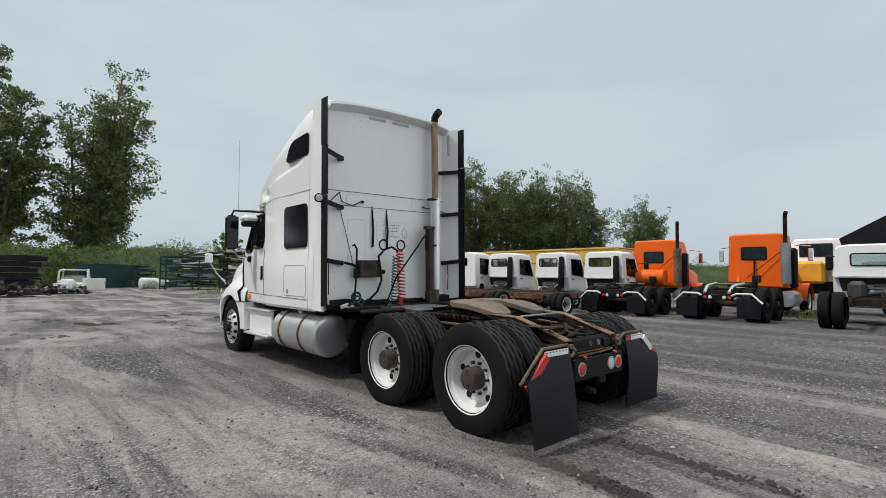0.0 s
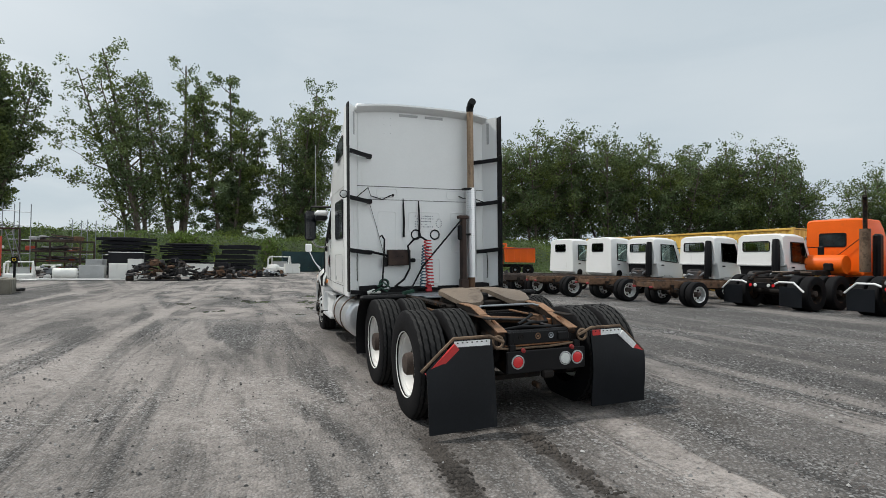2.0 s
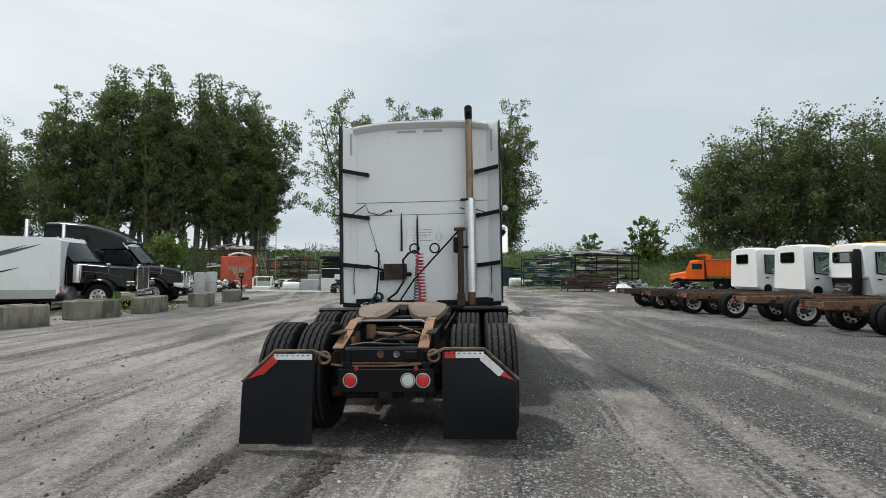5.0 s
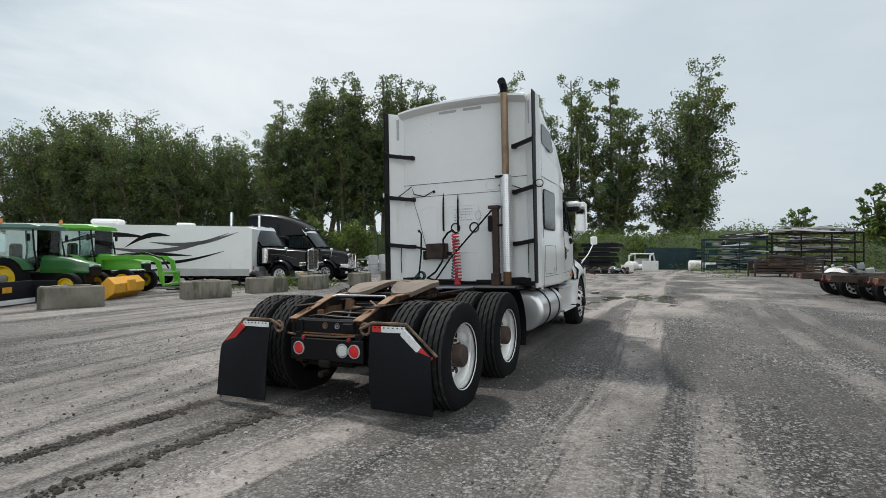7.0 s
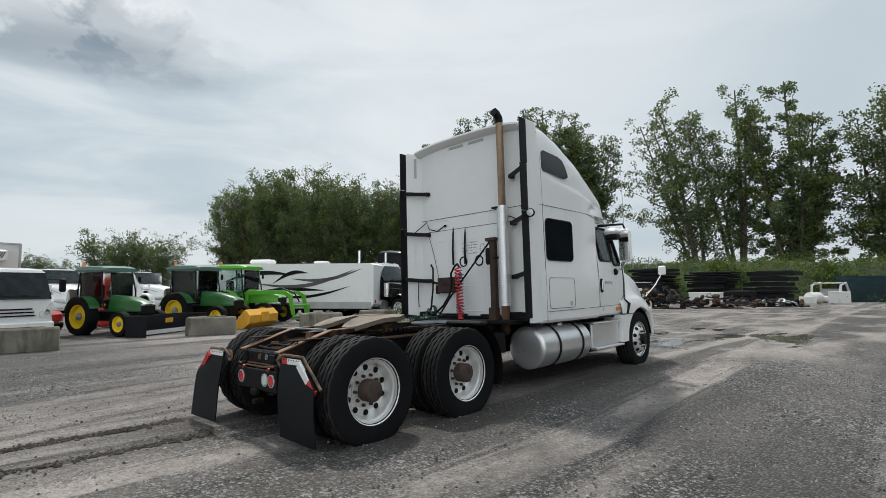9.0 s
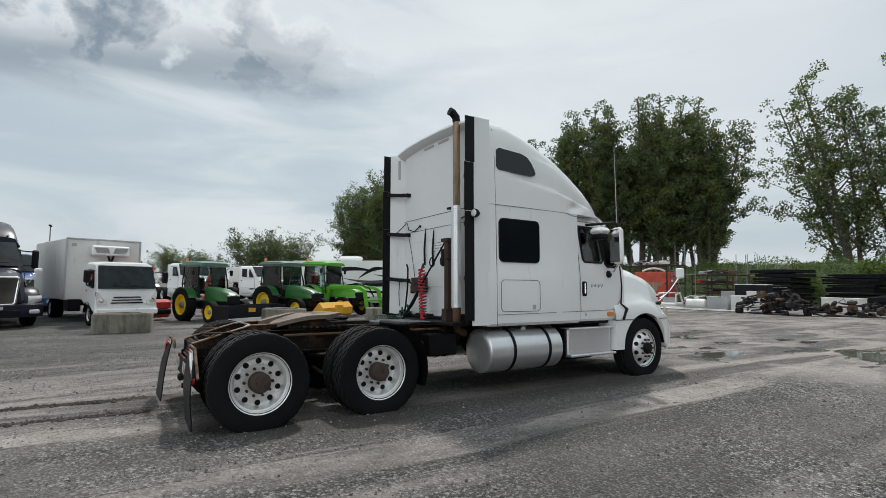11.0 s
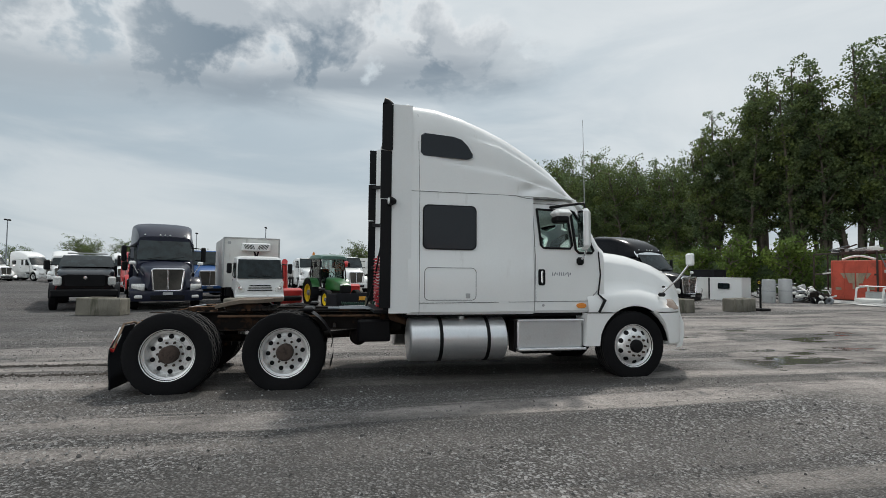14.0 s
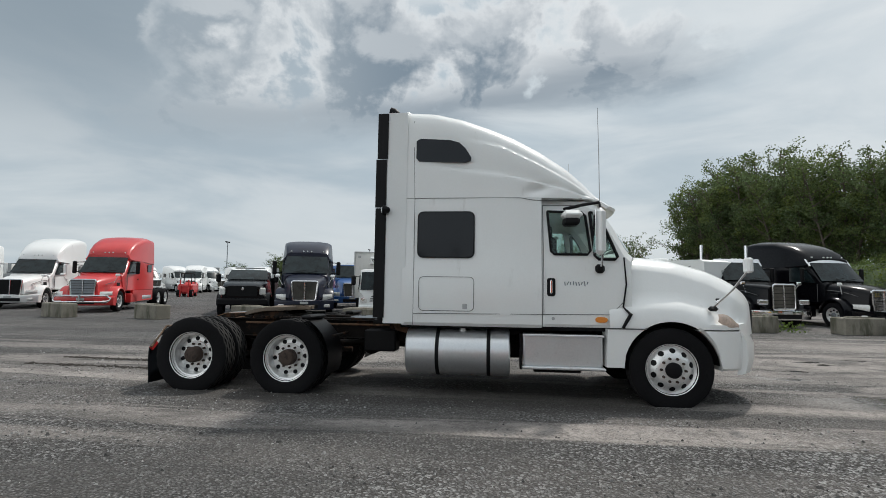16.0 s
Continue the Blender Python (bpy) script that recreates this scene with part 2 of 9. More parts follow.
CONCRETE = mat("weathered_concrete", (0.215, 0.20, 0.165), 0.9, var=0.22, bump=0.35, dirt=(0.075, 0.075, 0.05), amount=0.5, dirt_size=3, streak=True)
MESHGRILLE = mat("grille_mesh", (0.085, 0.078, 0.066), 0.55, 0.3, var=0.4, fine=90, bump=0.4)
GREY = mat("grey_plastic", (0.42, 0.43, 0.43), 0.55, var=0.1, dirt=(0.2, 0.19, 0.17), amount=0.2)
SCRAP = mat("dark_scrap_steel", (0.035, 0.034, 0.036), 0.65, var=0.4, dirt=(0.14, 0.08, 0.05), amount=0.3, rand=0.6)
PLATE = mat("black_steel_plate", (0.008, 0.008, 0.011), 0.6, spec=0.2, var=0.25, dirt=(0.05, 0.045, 0.04), amount=0.1)
WOOD = mat("weathered_timber", (0.30, 0.24, 0.17), 0.85, var=0.25, bump=0.2)
GALV = mat("galvanised_steel", (0.26, 0.28, 0.30), 0.5, 0.6, var=0.12)
DGREEN = mat("dark_green_steel", (0.012, 0.035, 0.04), 0.6, spec=0.3, var=0.2)
BARK = mat("tree_bark", (0.12, 0.10, 0.08), 0.95, var=0.3, bump=0.5)
INTERIOR = mat("cab_interior", (0.05, 0.05, 0.05), 0.8)


def leafy(name, base):
    """Leaf material, varied leaf by leaf, a little light passing through."""
    m = bpy.data.materials.new(name)
    m.use_nodes = True
    n = Nodes(m.node_tree)
    isle = n.add("ShaderNodeNewGeometry").outputs["Random Per Island"]
    where = n.add("ShaderNodeTexCoord").outputs["Object"]
    big = n.noise(where, 0.25, 3)
    col = n.mix(isle, rgb(*[c * 0.55 for c in base]), rgb(*[c * 1.45 for c in base]))
    col = n.mix(n.step(big, 0.35, 0.7), col, n.mix(1.0, col, rgb(1.15, 1.05, 0.6), "MULTIPLY"))
    d = n.add("ShaderNodeBsdfPrincipled", {"Base Color": col, "Roughness": 0.8, "Specular IOR Level": 0.08})
    t = n.add("ShaderNodeBsdfTranslucent", {"Color": col})
    s = n.add("ShaderNodeMixShader", {0: 0.40, 1: d.outputs[0], 2: t.outputs[0]})
    n.add("ShaderNodeOutputMaterial", {0: s.outputs[0]})
    return m


LEAF = leafy("poplar_leaf", (0.128, 0.174, 0.094))
LEAF2 = leafy("broad_leaf", (0.124, 0.170, 0.086))
WEED = leafy("weed_leaf", (0.115, 0.165, 0.062))
BUSH = leafy("bush_leaf", (0.12, 0.18, 0.055))

# ---- mesh helpers ----


class M:
    """A mesh under construction."""

    def __init__(self):
        self.v, self.f = [], []

    def add(self, verts, faces, m=None):
        k = len(self.v)
        self.v += [tuple(m @ Vector(p)) for p in verts] if m else [tuple(p) for p in verts]
        self.f += [tuple(i + k for i in f) for f in faces]
        return self

    def box(self, x, y, z, sx, sy, sz, c=0.008, m=None):
        """A chamfered box by centre and size."""
        h = (sx / 2, sy / 2, sz / 2)
        c = min(c, *[q * 0.9 for q in h])
        vs, idx = [], {}
        for sgn in [(a, b, d) for a in (-1, 1) for b in (-1, 1) for d in (-1, 1)]:
            for ax in range(3):
                p = [sgn[i] * (h[i] if i == ax else h[i] - c) for i in range(3)]
                idx[(sgn, ax)] = len(vs)
                vs.append(Vector(p) + Vector((x, y, z)) if m is None else m @ Vector(p) + Vector((x, y, z)))
        fs = []

        def put(keys):
            pts = [vs[idx[k]] for k in keys]
            mid = sum(pts, Vector()) / len(pts) - Vector((x, y, z))
            nrm = (pts[1] - pts[0]).cross(pts[2] - pts[0])
            ids = [idx[k] for k in keys]
            fs.append(tuple(ids if nrm.dot(mid) > 0 else ids[::-1]))

        for ax in range(3):
            o = [i for i in range(3) if i != ax]
            for s in (-1, 1):
                ring = []
                for a, b in ((-1, -1), (1, -1), (1, 1), (-1, 1)):
                    g = [0, 0, 0]
                    g[ax], g[o[0]], g[o[1]] = s, a, b
                    ring.append((tuple(g), ax))
                put(ring)
            for a in (-1, 1):
                for b in (-1, 1):
                    g = [0, 0, 0]
                    g[o[0]], g[o[1]] = a, b
                    lo, hi = list(g), list(g)
                    lo[ax], hi[ax] = -1, 1
                    put([(tuple(lo), o[0]), (tuple(hi), o[0]), (tuple(hi), o[1]), (tuple(lo), o[1])])
        for s in [(a, b, d) for a in (-1, 1) for b in (-1, 1) for d in (-1, 1)]:
            put([(s, 0), (s, 1), (s, 2)])
        return self.add(vs, fs)

    def ring(self, c, u, w, r, n):
        return [c + u * (r * math.cos(2 * math.pi * i / n)) + w * (r * math.sin(2 * math.pi * i / n)) for i in range(n)]

    def lathe(self, c, axis, prof, n=24, wob=None):
        """prof: (radius, offset along axis) pairs."""
        c, axis = Vector(c), Vector(axis).normalized()
        u = axis.orthogonal().normalized()
        w = axis.cross(u)
        vs = []
        for j, (r, h) in enumerate(prof):
            for i in range(n):
                a = 2 * math.pi * i / n
                k = wob(j, i) if wob else 0.0
                vs.append(c + axis * (h + k) + u * (r * math.cos(a)) + w * (r * math.sin(a)))
        fs = [(j * n + i, j * n + (i + 1) % n, (j + 1) * n + (i + 1) % n, (j + 1) * n + i) for j in range(len(prof) - 1) for i in range(n)]
        for j in (0, len(prof) - 1):
            if prof[j][0] > 1e-4:
                ids = [j * n + i for i in range(n)]
                fs.append(tuple(ids[::-1] if j == 0 else ids))
        return self.add(vs, fs)

    def cyl(self, p0, p1, r0, r1=None, n=14):
        p0, p1 = Vector(p0), Vector(p1)
        return self.lathe(p0, p1 - p0, [(r0, 0.0), (r0 if r1 is None else r1, (p1 - p0).length)], n)

    def tube(self, pts, r, n=8):
        pts = [Vector(p) for p in pts]
        vs, u = [], None
        for i, p in enumerate(pts):
            d = (pts[min(i + 1, len(pts) - 1)] - pts[max(i - 1, 0)]).normalized()
            u = d.orthogonal().normalized() if u is None else (u - d * u.dot(d)).normalized()
            w = d.cross(u)
            rr = r[i] if isinstance(r, (list, tuple)) else r
            vs += self.ring(p, u, w, rr, n)
        fs = [(j * n + i, j * n + (i + 1) % n, (j + 1) * n + (i + 1) % n, (j + 1) * n + i) for j in range(len(pts) - 1) for i in range(n)]
        k = (len(pts) - 1) * n
        fs += [tuple(range(n))[::-1], tuple(range(k, k + n))]
        return self.add(vs, fs)

    def prism(self, poly, axis, a, b):
        """A polygon in the two other axes, drawn out along the axis from a to b."""
        n, vs = len(poly), []
        for t in (a, b):
            for p, q in poly:
                vs.append({"x": (t, p, q), "y": (p, t, q), "z": (p, q, t)}[axis])
        fs = [(i, (i + 1) % n, n + (i + 1) % n, n + i) for i in range(n)] + [tuple(range(n))[::-1], tuple(range(n, 2 * n))]
        return self.add(vs, fs)

    def loft(self, rings, closed=False, caps=True):
        n, vs = len(rings[0]), [p for r in rings for p in r]
        m = n if closed else n - 1
        fs = [(j * n + i, j * n + (i + 1) % n, (j + 1) * n + (i + 1) % n, (j + 1) * n + i) for j in range(len(rings) - 1) for i in range(m)]
        if caps:
            k = (len(rings) - 1) * n
            fs += [tuple(range(n))[::-1], tuple(range(k, k + n))]
        return self.add(vs, fs)

    def mirror(self):
        """Adds the mirror image across x = 0."""
        k = len(self.v)
        self.v += [(-p[0], p[1], p[2]) for p in self.v]
        self.f += [tuple(i + k for i in f)[::-1] for f in self.f]
        return self

    def flip(self):
        self.v = [(-p[0], p[1], p[2]) for p in self.v]
        self.f = [f[::-1] for f in self.f]
        return self

    def data(self, name, material, smooth=35):
        me = bpy.data.meshes.new(name)
        me.from_pydata(self.v, [], self.f)
        me.materials.append(material)
        bm = bmesh.new()
        bm.from_mesh(me)
        bmesh.ops.recalc_face_normals(bm, faces=bm.faces)
        bm.to_mesh(me)
        bm.free()
        if smooth:
            me.polygons.foreach_set("use_smooth", [True] * len(me.polygons))
            me.set_sharp_from_angle(angle=radians(smooth))
        return me


def rrect(a0, a1, b0, b1, r, n=4):
    """A rounded rectangle as a polygon."""
    pts = []
    for ca, cb, s in ((a1 - r, b1 - r, 0), (a0 + r, b1 - r, 90), (a0 + r, b0 + r, 180), (a1 - r, b0 + r, 270)):
        for i in range(n + 1):
            t = radians(s + 90 * i / n)
            pts.append((ca + r * math.cos(t), cb + r * math.sin(t)))
    return pts


def part(name, m, material, parent, label="", smooth=35):
    ob = new(name, m if isinstance(m, bpy.types.Mesh) else m.data(name, material, smooth))
    ob.parent = parent
    return tagged(ob, label)


def thing(name, at, label, category, group="", kind=""):
    ob = new(name)
    ob.matrix_world = at
    return tagged(ob, label, category, group, kind)


def solo(name, m, material, at, label, category, group="", kind="", smooth=35):
    """A thing that is one mesh."""
    ob = new(name, m if isinstance(m, bpy.types.Mesh) else m.data(name, material, smooth))
    ob.matrix_world = at
    return tagged(ob, label, category, group, kind)


def place(x, y, heading, z=0.0, roll=0.0, s=1.0):
    """Vehicles point along their own +y; heading is degrees from +x, counter-clockwise."""
    return pose(x, y, z, 0, roll, heading - 90) @ Matrix.Scale(s, 4)


def ground_z(x, y):
    """The yard falls gently across, from the east side to the west, and levels out on both sides."""
    return 0.055 + 0.11 * math.tanh(x / 5.5)


# ---- wheels ----


def tyre_mesh(r, rim_r, width, name, n=96, lugs=True):
    """A truck tyre about its own x axis, centred at the origin: dark sidewalls, and a dusty tread cut into blocks."""
    h, sh = width / 2, 0.035
    prof = [(rim_r, -h * 0.80, 0), (rim_r + 0.02, -h * 0.92, 0), (rim_r + 0.045, -h * 0.96, 0), ((r + rim_r) / 2, -h, 0), (r - sh * 1.3, -h * 0.97, 0), (r - 0.016, -h * 0.90, 0), (r - 0.005, -h * 0.84, 1)]
    for q in (-0.60, -0.20, 0.20, 0.60):
        c = q * h
        prof += [(r, c - 0.009, 1), (r - 0.017, c - 0.006, 2), (r - 0.017, c + 0.006, 2), (r, c + 0.009, 1)]
    prof += [(r - 0.005, h * 0.84, 1), (r - 0.016, h * 0.90, 0), (r - sh * 1.3, h * 0.97, 0), ((r + rim_r) / 2, h, 0), (rim_r + 0.045, h * 0.96, 0), (rim_r + 0.02, h * 0.92, 0), (rim_r, h * 0.80, 0)]
    vs = []
    for j, (rr, x, kind) in enumerate(prof):
        shift = (j // 4) * 2
        for i in range(n):
            a = 2 * math.pi * i / n
            q, xx = rr, x
            if kind:
                xx += (0.0035 if i % 2 else -0.0035)
            if kind == 1 and lugs and (i + shift) % 4 == 0:
                q -= 0.009
            vs.append((xx, q * math.cos(a), q * math.sin(a)))
    fs = [(j * n + i, j * n + (i + 1) % n, (j + 1) * n + (i + 1) % n, (j + 1) * n + i) for j in range(len(prof) - 1) for i in range(n)]
    me = M().add(vs, fs).data(name, RUBBER, 32)
    me.materials.append(TREAD)
    me.polygons.foreach_set("material_index", [1 if prof[j][2] == 1 and prof[j + 1][2] == 1 else 0 for j in range(len(prof) - 1) for i in range(n)])
    return me


TYRE = tyre_mesh(0.510, 0.295, 0.285, "tyre")
TYRE_S = tyre_mesh(0.50, 0.295, 0.285, "tyre", lugs=False)


def rim_mesh(deep, mt=None):
    """An aluminium disc wheel facing +x; deep is how far the disc lies inside the outer flange."""
    d = -deep
    prof = [(0.302, 0.0), (0.312, 0.006), (0.312, -0.012), (0.297, -0.018), (0.289, -0.020), (0.284, -0.046), (0.270, -0.050), (0.262, -0.062), (0.256, d * 0.75), (0.242, d + 0.006), (0.217, d + 0.016), (0.180, d + 0.016), (0.175, d + 0.030), (0.112, d + 0.030), (0.0, d + 0.030)]
    if deep < 0.08:
        prof = [(0.302, 0.0), (0.312, 0.006), (0.312, -0.012), (0.295, -0.03), (0.27, -0.04), (0.255, -0.02), (0.215, 0.028), (0.17, 0.045), (0.12, 0.05), (0.0, 0.05)]
    m = M().lathe((0, 0, 0), (1, 0, 0), prof, 40)
    m.f = m.f[:-1]
    return m.data("rim", mt or RIM, 40)


RIM_DEEP, RIM_FLAT, RIM_WHITE = rim_mesh(0.155), rim_mesh(0.0), rim_mesh(0.155, RIMPAINT)


def hole_mesh(deep, r0=0.029):
    m = M()
    a = 2 * math.pi * 0.5 / 10
    r, off = (0.212, -deep + 0.012) if deep > 0.05 else (0.226, 0.008)
    ax = Vector((1, 0, 0)) if deep > 0.05 else Vector((1, math.cos(a) * 0.9, math.sin(a) * 0.9)).normalized()
    c = Vector((off, r * math.cos(a), r * math.sin(a)))
    m.lathe(c, ax, [(r0, -0.02), (r0, 0.008), (0.0, 0.0085)], 14)
    return m.data("hand_hole", BLACK, 40)


def hub_mesh(deep, length, r):
    d = -deep
    m = M().lathe((0, 0, 0), (1, 0, 0), [(r, d), (r, d + length - 0.02), (r - 0.015, d + length), (r * 0.55, d + length + 0.006), (0, d + length + 0.006)], 20)
    return m.data("hub", HUBRUST if deep > 0.05 else BLACK, 40)


HOLES_DEEP, HOLES_FLAT, HOLES_STEEL = hole_mesh(0.155), hole_mesh(0.0, 0.036), hole_mesh(0.155, 0.034)
NUT = M().cyl((0, 0.142, 0), (0.04, 0.142, 0), 0.017, 0.015, 6).data("lug_nut", HUBRUST, 40)
HUB_DEEP, HUB_FLAT = hub_mesh(0.150, 0.155, 0.106), hub_mesh(-0.045, 0.06, 0.095)


def wheel(parent, x, y, z, side, deep, tyre=None, label="", inner=False):
    """side: +1 faces right, -1 faces left. An inner dual is a tyre on its rim alone."""
    steel = deep and side < 0
    w = new("wheel", (RIM_WHITE if steel else RIM_DEEP) if deep else RIM_FLAT)
    w.parent = parent
    w.location = (x, y, z)
    w.rotation_euler = (radians(17 * y), 0, radians(180) if side < 0 else 0)
    tagged(w, label)
    t = new("tyre", tyre or TYRE)
    t.parent, t.location = w, (-0.125, 0, 0)
    if not inner:
        o = new("hub", HUB_DEEP if deep else HUB_FLAT)
        o.parent = w
        for i in range(10):
            if not steel or i % 2 == 0:
                o = new("hand_hole", HOLES_STEEL if steel else (HOLES_DEEP if deep else HOLES_FLAT))
                o.parent, o.rotation_euler = w, (2 * math.pi * i / 10, 0, 0)
            o = new("lug_nut", NUT)
            o.parent, o.rotation_euler, o.location = w, (2 * math.pi * i / 10, 0, 0), (-0.135 if deep else 0.045, 0, 0)
    return w


# ---- the white sleeper tractor ----
LEAN = -1.4
truck = thing("semi_truck", pose(0.02, 0, 0.0, 0, LEAN, 0), "white sleeper-cab semi tractor with bare rusty rear chassis, parked on gravel", "truck")

for y in (0.0, 1.345):
    for s in (-1, 1):
        off, rise = (1.19, 0.505) if s > 0 else (1.135, 0.535)
        wheel(truck, s * off, y, rise, s, True, label="aluminium dual rear wheel" if s > 0 else "white painted steel dual rear wheel")
        wheel(truck, s * (off - 0.33), y, rise, s, True, inner=True)
for s in (-1, 1):
    wheel(truck, s * 1.16, 6.25, 0.50, s, False, TYRE_S, "polished aluminium front wheel")


def roof_h(y):
    ys = [2.66, 2.92, 3.28, 3.65, 4.0, 4.35, 4.7, 5.05, 5.28, 5.46]
    zs = [3.905, 3.90, 3.875, 3.80, 3.685, 3.545, 3.365, 3.12, 2.90, 2.68]
    return float(np.interp(y, ys, zs))


def side_w(y):
    return float(np.interp(y, [2.66, 4.2, 4.7, 5.2, 5.5, 5.8], [1.22, 1.22, 1.18, 1.15, 1.14, 1.14]))


# sleeper: one skin from the floor to the fairing seam, with a rounded shoulder
SILL, BELT = 0.97, 2.63
rings = []
for y in np.linspace(2.89, 4.69, 12):
    w = side_w(y)
    half = [(w - 0.035, SILL), (w - 0.004, SILL + 0.04), (w, 1.25), (w, 1.70), (w - 0.012, 1.74), (w - 0.014, BELT)]
    rings.append([(x, y, z) for x, z in half] + [(-x, y, z) for x, z in half[::-1]])
m = M().loft(rings, closed=True)
m.f.pop(-2)
part("sleeper_cab", m, WHITE, truck, "white sleeper body", 30)


def sstep(v, a, b):
    t = min(1.0, max(0.0, (v - a) / (b - a)))
    return t * t * (3 - 2 * t)


def press(y, z):
    """Pressed steps along the fairing's flank, and the cove over the door."""
    r1 = float(np.interp(y, [3.65, 4.17, 4.64, 5.17, 5.46], [3.45, 3.33, 3.10, 2.80, 2.6]))
    r2 = float(np.interp(y, [3.2, 4.17, 4.76, 5.3], [3.06, 2.94, 2.81, 2.66]))
    d = 0.030 * sstep(z, r1 - 0.012, r1 + 0.018) * sstep(y, 3.6, 4.1) + 0.024 * sstep(z, r2 - 0.012, r2 + 0.018) * sstep(y, 3.15, 3.6)
    d -= 0.012 * sstep(z, r2 + 0.02, r1 - 0.05) * sstep(y, 3.7, 4.2)
    cove = math.exp(-((y - 4.66 - 0.9 * (z - 2.74)) / 0.13) ** 2 - ((z - 2.75) / 0.07) ** 2)
    return d + 0.055 * cove


# high roof fairing
rings = []
for k, y in enumerate(np.linspace(2.89, 5.46, 56)):
    w, top = side_w(y) - 0.012 - 0.14 * sstep(y, 4.9, 5.5), roof_h(y)
    n = 8.0 - 5.2 * max(0.0, (y - 3.3) / 2.16)
    uv = [((1 - u ** n) ** (1 / n), u) for u in np.linspace(0, 0.93, 34)]
    uv += [(q, (1 - q ** n) ** (1 / n)) for q in np.linspace(uv[-1][0], 0, 11)[1:]]
    half = []
    for q, u in uv:
        z = BELT + 0.006 + (top - BELT) * u
        x = max(0.0, w * q - press(y, z) * sstep(q, 0.3, 0.8))
        half.append((x, y + 0.10 * sstep(y, 4.7, 5.46) * (1 - q * q), z))
    rings.append(half + [(-p[0], p[1], p[2]) for p in half[-2::-1]])
m = M().loft(rings, closed=True)
m.f.pop(-2)
part("roof_fairing", m, WHITE, truck, "white high-rise roof fairing", 30)

# day part of the cab: a hollow shell with real openings
DOORG = [(4.78, 2.455), (5.20, 2.45), (5.245, 2.40), (5.295, 1.96), (5.26, 1.915), (4.86, 1.915), (4.82, 1.95)]
QUART = [(5.315, 2.44), (5.36, 2.43), (5.50, 2.22), (5.63, 1.89), (5.60, 1.86), (5.41, 1.86), (5.365, 1.90)]
CABY = ((4.70, 2.62), (5.0, 2.62), (5.25, 2.62), (5.38, 2.55), (5.56, 2.26), (5.72, 1.96), (5.80, 1.88))


def cab_rings(shrink):
    out = []
    for k, (y, zt) in enumerate(CABY):
        w, zt = side_w(y) - shrink, zt - shrink
        y += shrink * (1.0 if k == 0 else -0.6)
        tw = w - 0.10 * max(0.0, (zt - 1.75) / 0.87)
        half = [(w - 0.03, 0.985 + shrink), (w, 1.02 + shrink), (w, min(1.70, zt - 0.1)), (tw, zt - 0.07), (tw - 0.07, zt), (0.6, zt + 0.012), (0.3, zt + 0.018), (0.0, zt + 0.02)]
        fwd = 0.24 * sstep(y, 5.1, 5.56)
        half = [(x, y + fwd * (1 - (x / w) ** 2) * (1.0 if i > 3 else 0.0), z) for i, (x, z) in enumerate(half)]
        out.append(half + [(-p[0], p[1], p[2]) for p in half[-2::-1]])
    return out


def carve(name, body, material, cutters):
    """The body less the cutters, worked out once, as a plain mesh."""
    ob = new(name, body.data(name, material, 0))
    tools = []
    for c in cutters:
        t = new("cutter", c.data("cutter", material, 0))
        k = ob.modifiers.new("cut", "BOOLEAN")
        k.operation, k.solver, k.object = "DIFFERENCE", "EXACT", t
        tools.append(t)
    bpy.context.view_layer.update()
    me = bpy.data.meshes.new_from_object(ob.evaluated_get(bpy.context.evaluated_depsgraph_get()))
    for o in tools + [ob]:
        bpy.data.objects.remove(o)
    me.polygons.foreach_set("use_smooth", [True] * len(me.polygons))
    me.set_sharp_from_angle(angle=radians(30))
    return me


screen_cut = M().prism([(-0.97, 1.98), (0.97, 1.98), (0.90, 2.42), (-0.90, 2.42)], "y", 5.42, 6.3)
cab_mesh = carve("cab", M().loft(cab_rings(0.0), closed=True), WHITE, [M().loft(cab_rings(0.05), closed=True), M().prism(DOORG, "x", -2, 2), M().prism(QUART, "x", -2, 2), screen_cut])
part("cab", cab_mesh, WHITE, truck, "white driver's cab")


def pane_glass(name="clear_cab_glass", sheen=0.0):
    m = bpy.data.materials.new(name)
    m.use_nodes = True
    n = Nodes(m.node_tree)
    at = n.add("ShaderNodeTexCoord").outputs["Object"]
    tint = n.mix(n.noise(at, 3.0, 3), rgb(0.66, 0.76, 0.74), rgb(0.78, 0.86, 0.84))
    t = n.add("ShaderNodeBsdfTransparent", {"Color": tint})
    g = n.add("ShaderNodeBsdfGlossy", {"Color": rgb(0.9, 0.95, 0.95), "Roughness": 0.03})
    f = n.add("ShaderNodeFresnel", {"IOR": 1.45})
    s = n.add("ShaderNodeMixShader", {0: n.math("MAXIMUM", f.outputs[0], sheen), 1: t.outputs[0], 2: g.outputs[0]})
    n.add("ShaderNodeOutputMaterial", {0: s.outputs[0]})
    return m


PANE, COATED = pane_glass(), pane_glass("coated_cab_glass", 0.42)
part("windscreen", M().loft([[(x, 5.62 + 0.30 * (1 - t) + 0.24 * (1 - (x / 1.05) ** 2) - 0.16, 1.97 + 0.46 * t) for t in (0, 0.5, 1)] for x in np.linspace(-0.96, 0.96, 9)], caps=False), PANE, truck, "windscreen glass").visible_shadow = False
part("cab_floor", M().box(0, 4.3, 0.985, 2.1, 2.9, 0.10).box(0, 3.6, 0.9, 1.3, 1.7, 0.12), BLACK, truck)
part("dashboard", M().prism([(5.30, 1.45), (5.74, 1.45), (5.76, 1.80), (5.45, 1.84), (5.30, 1.74)], "x", -1.02, 1.02), INTERIOR, truck)
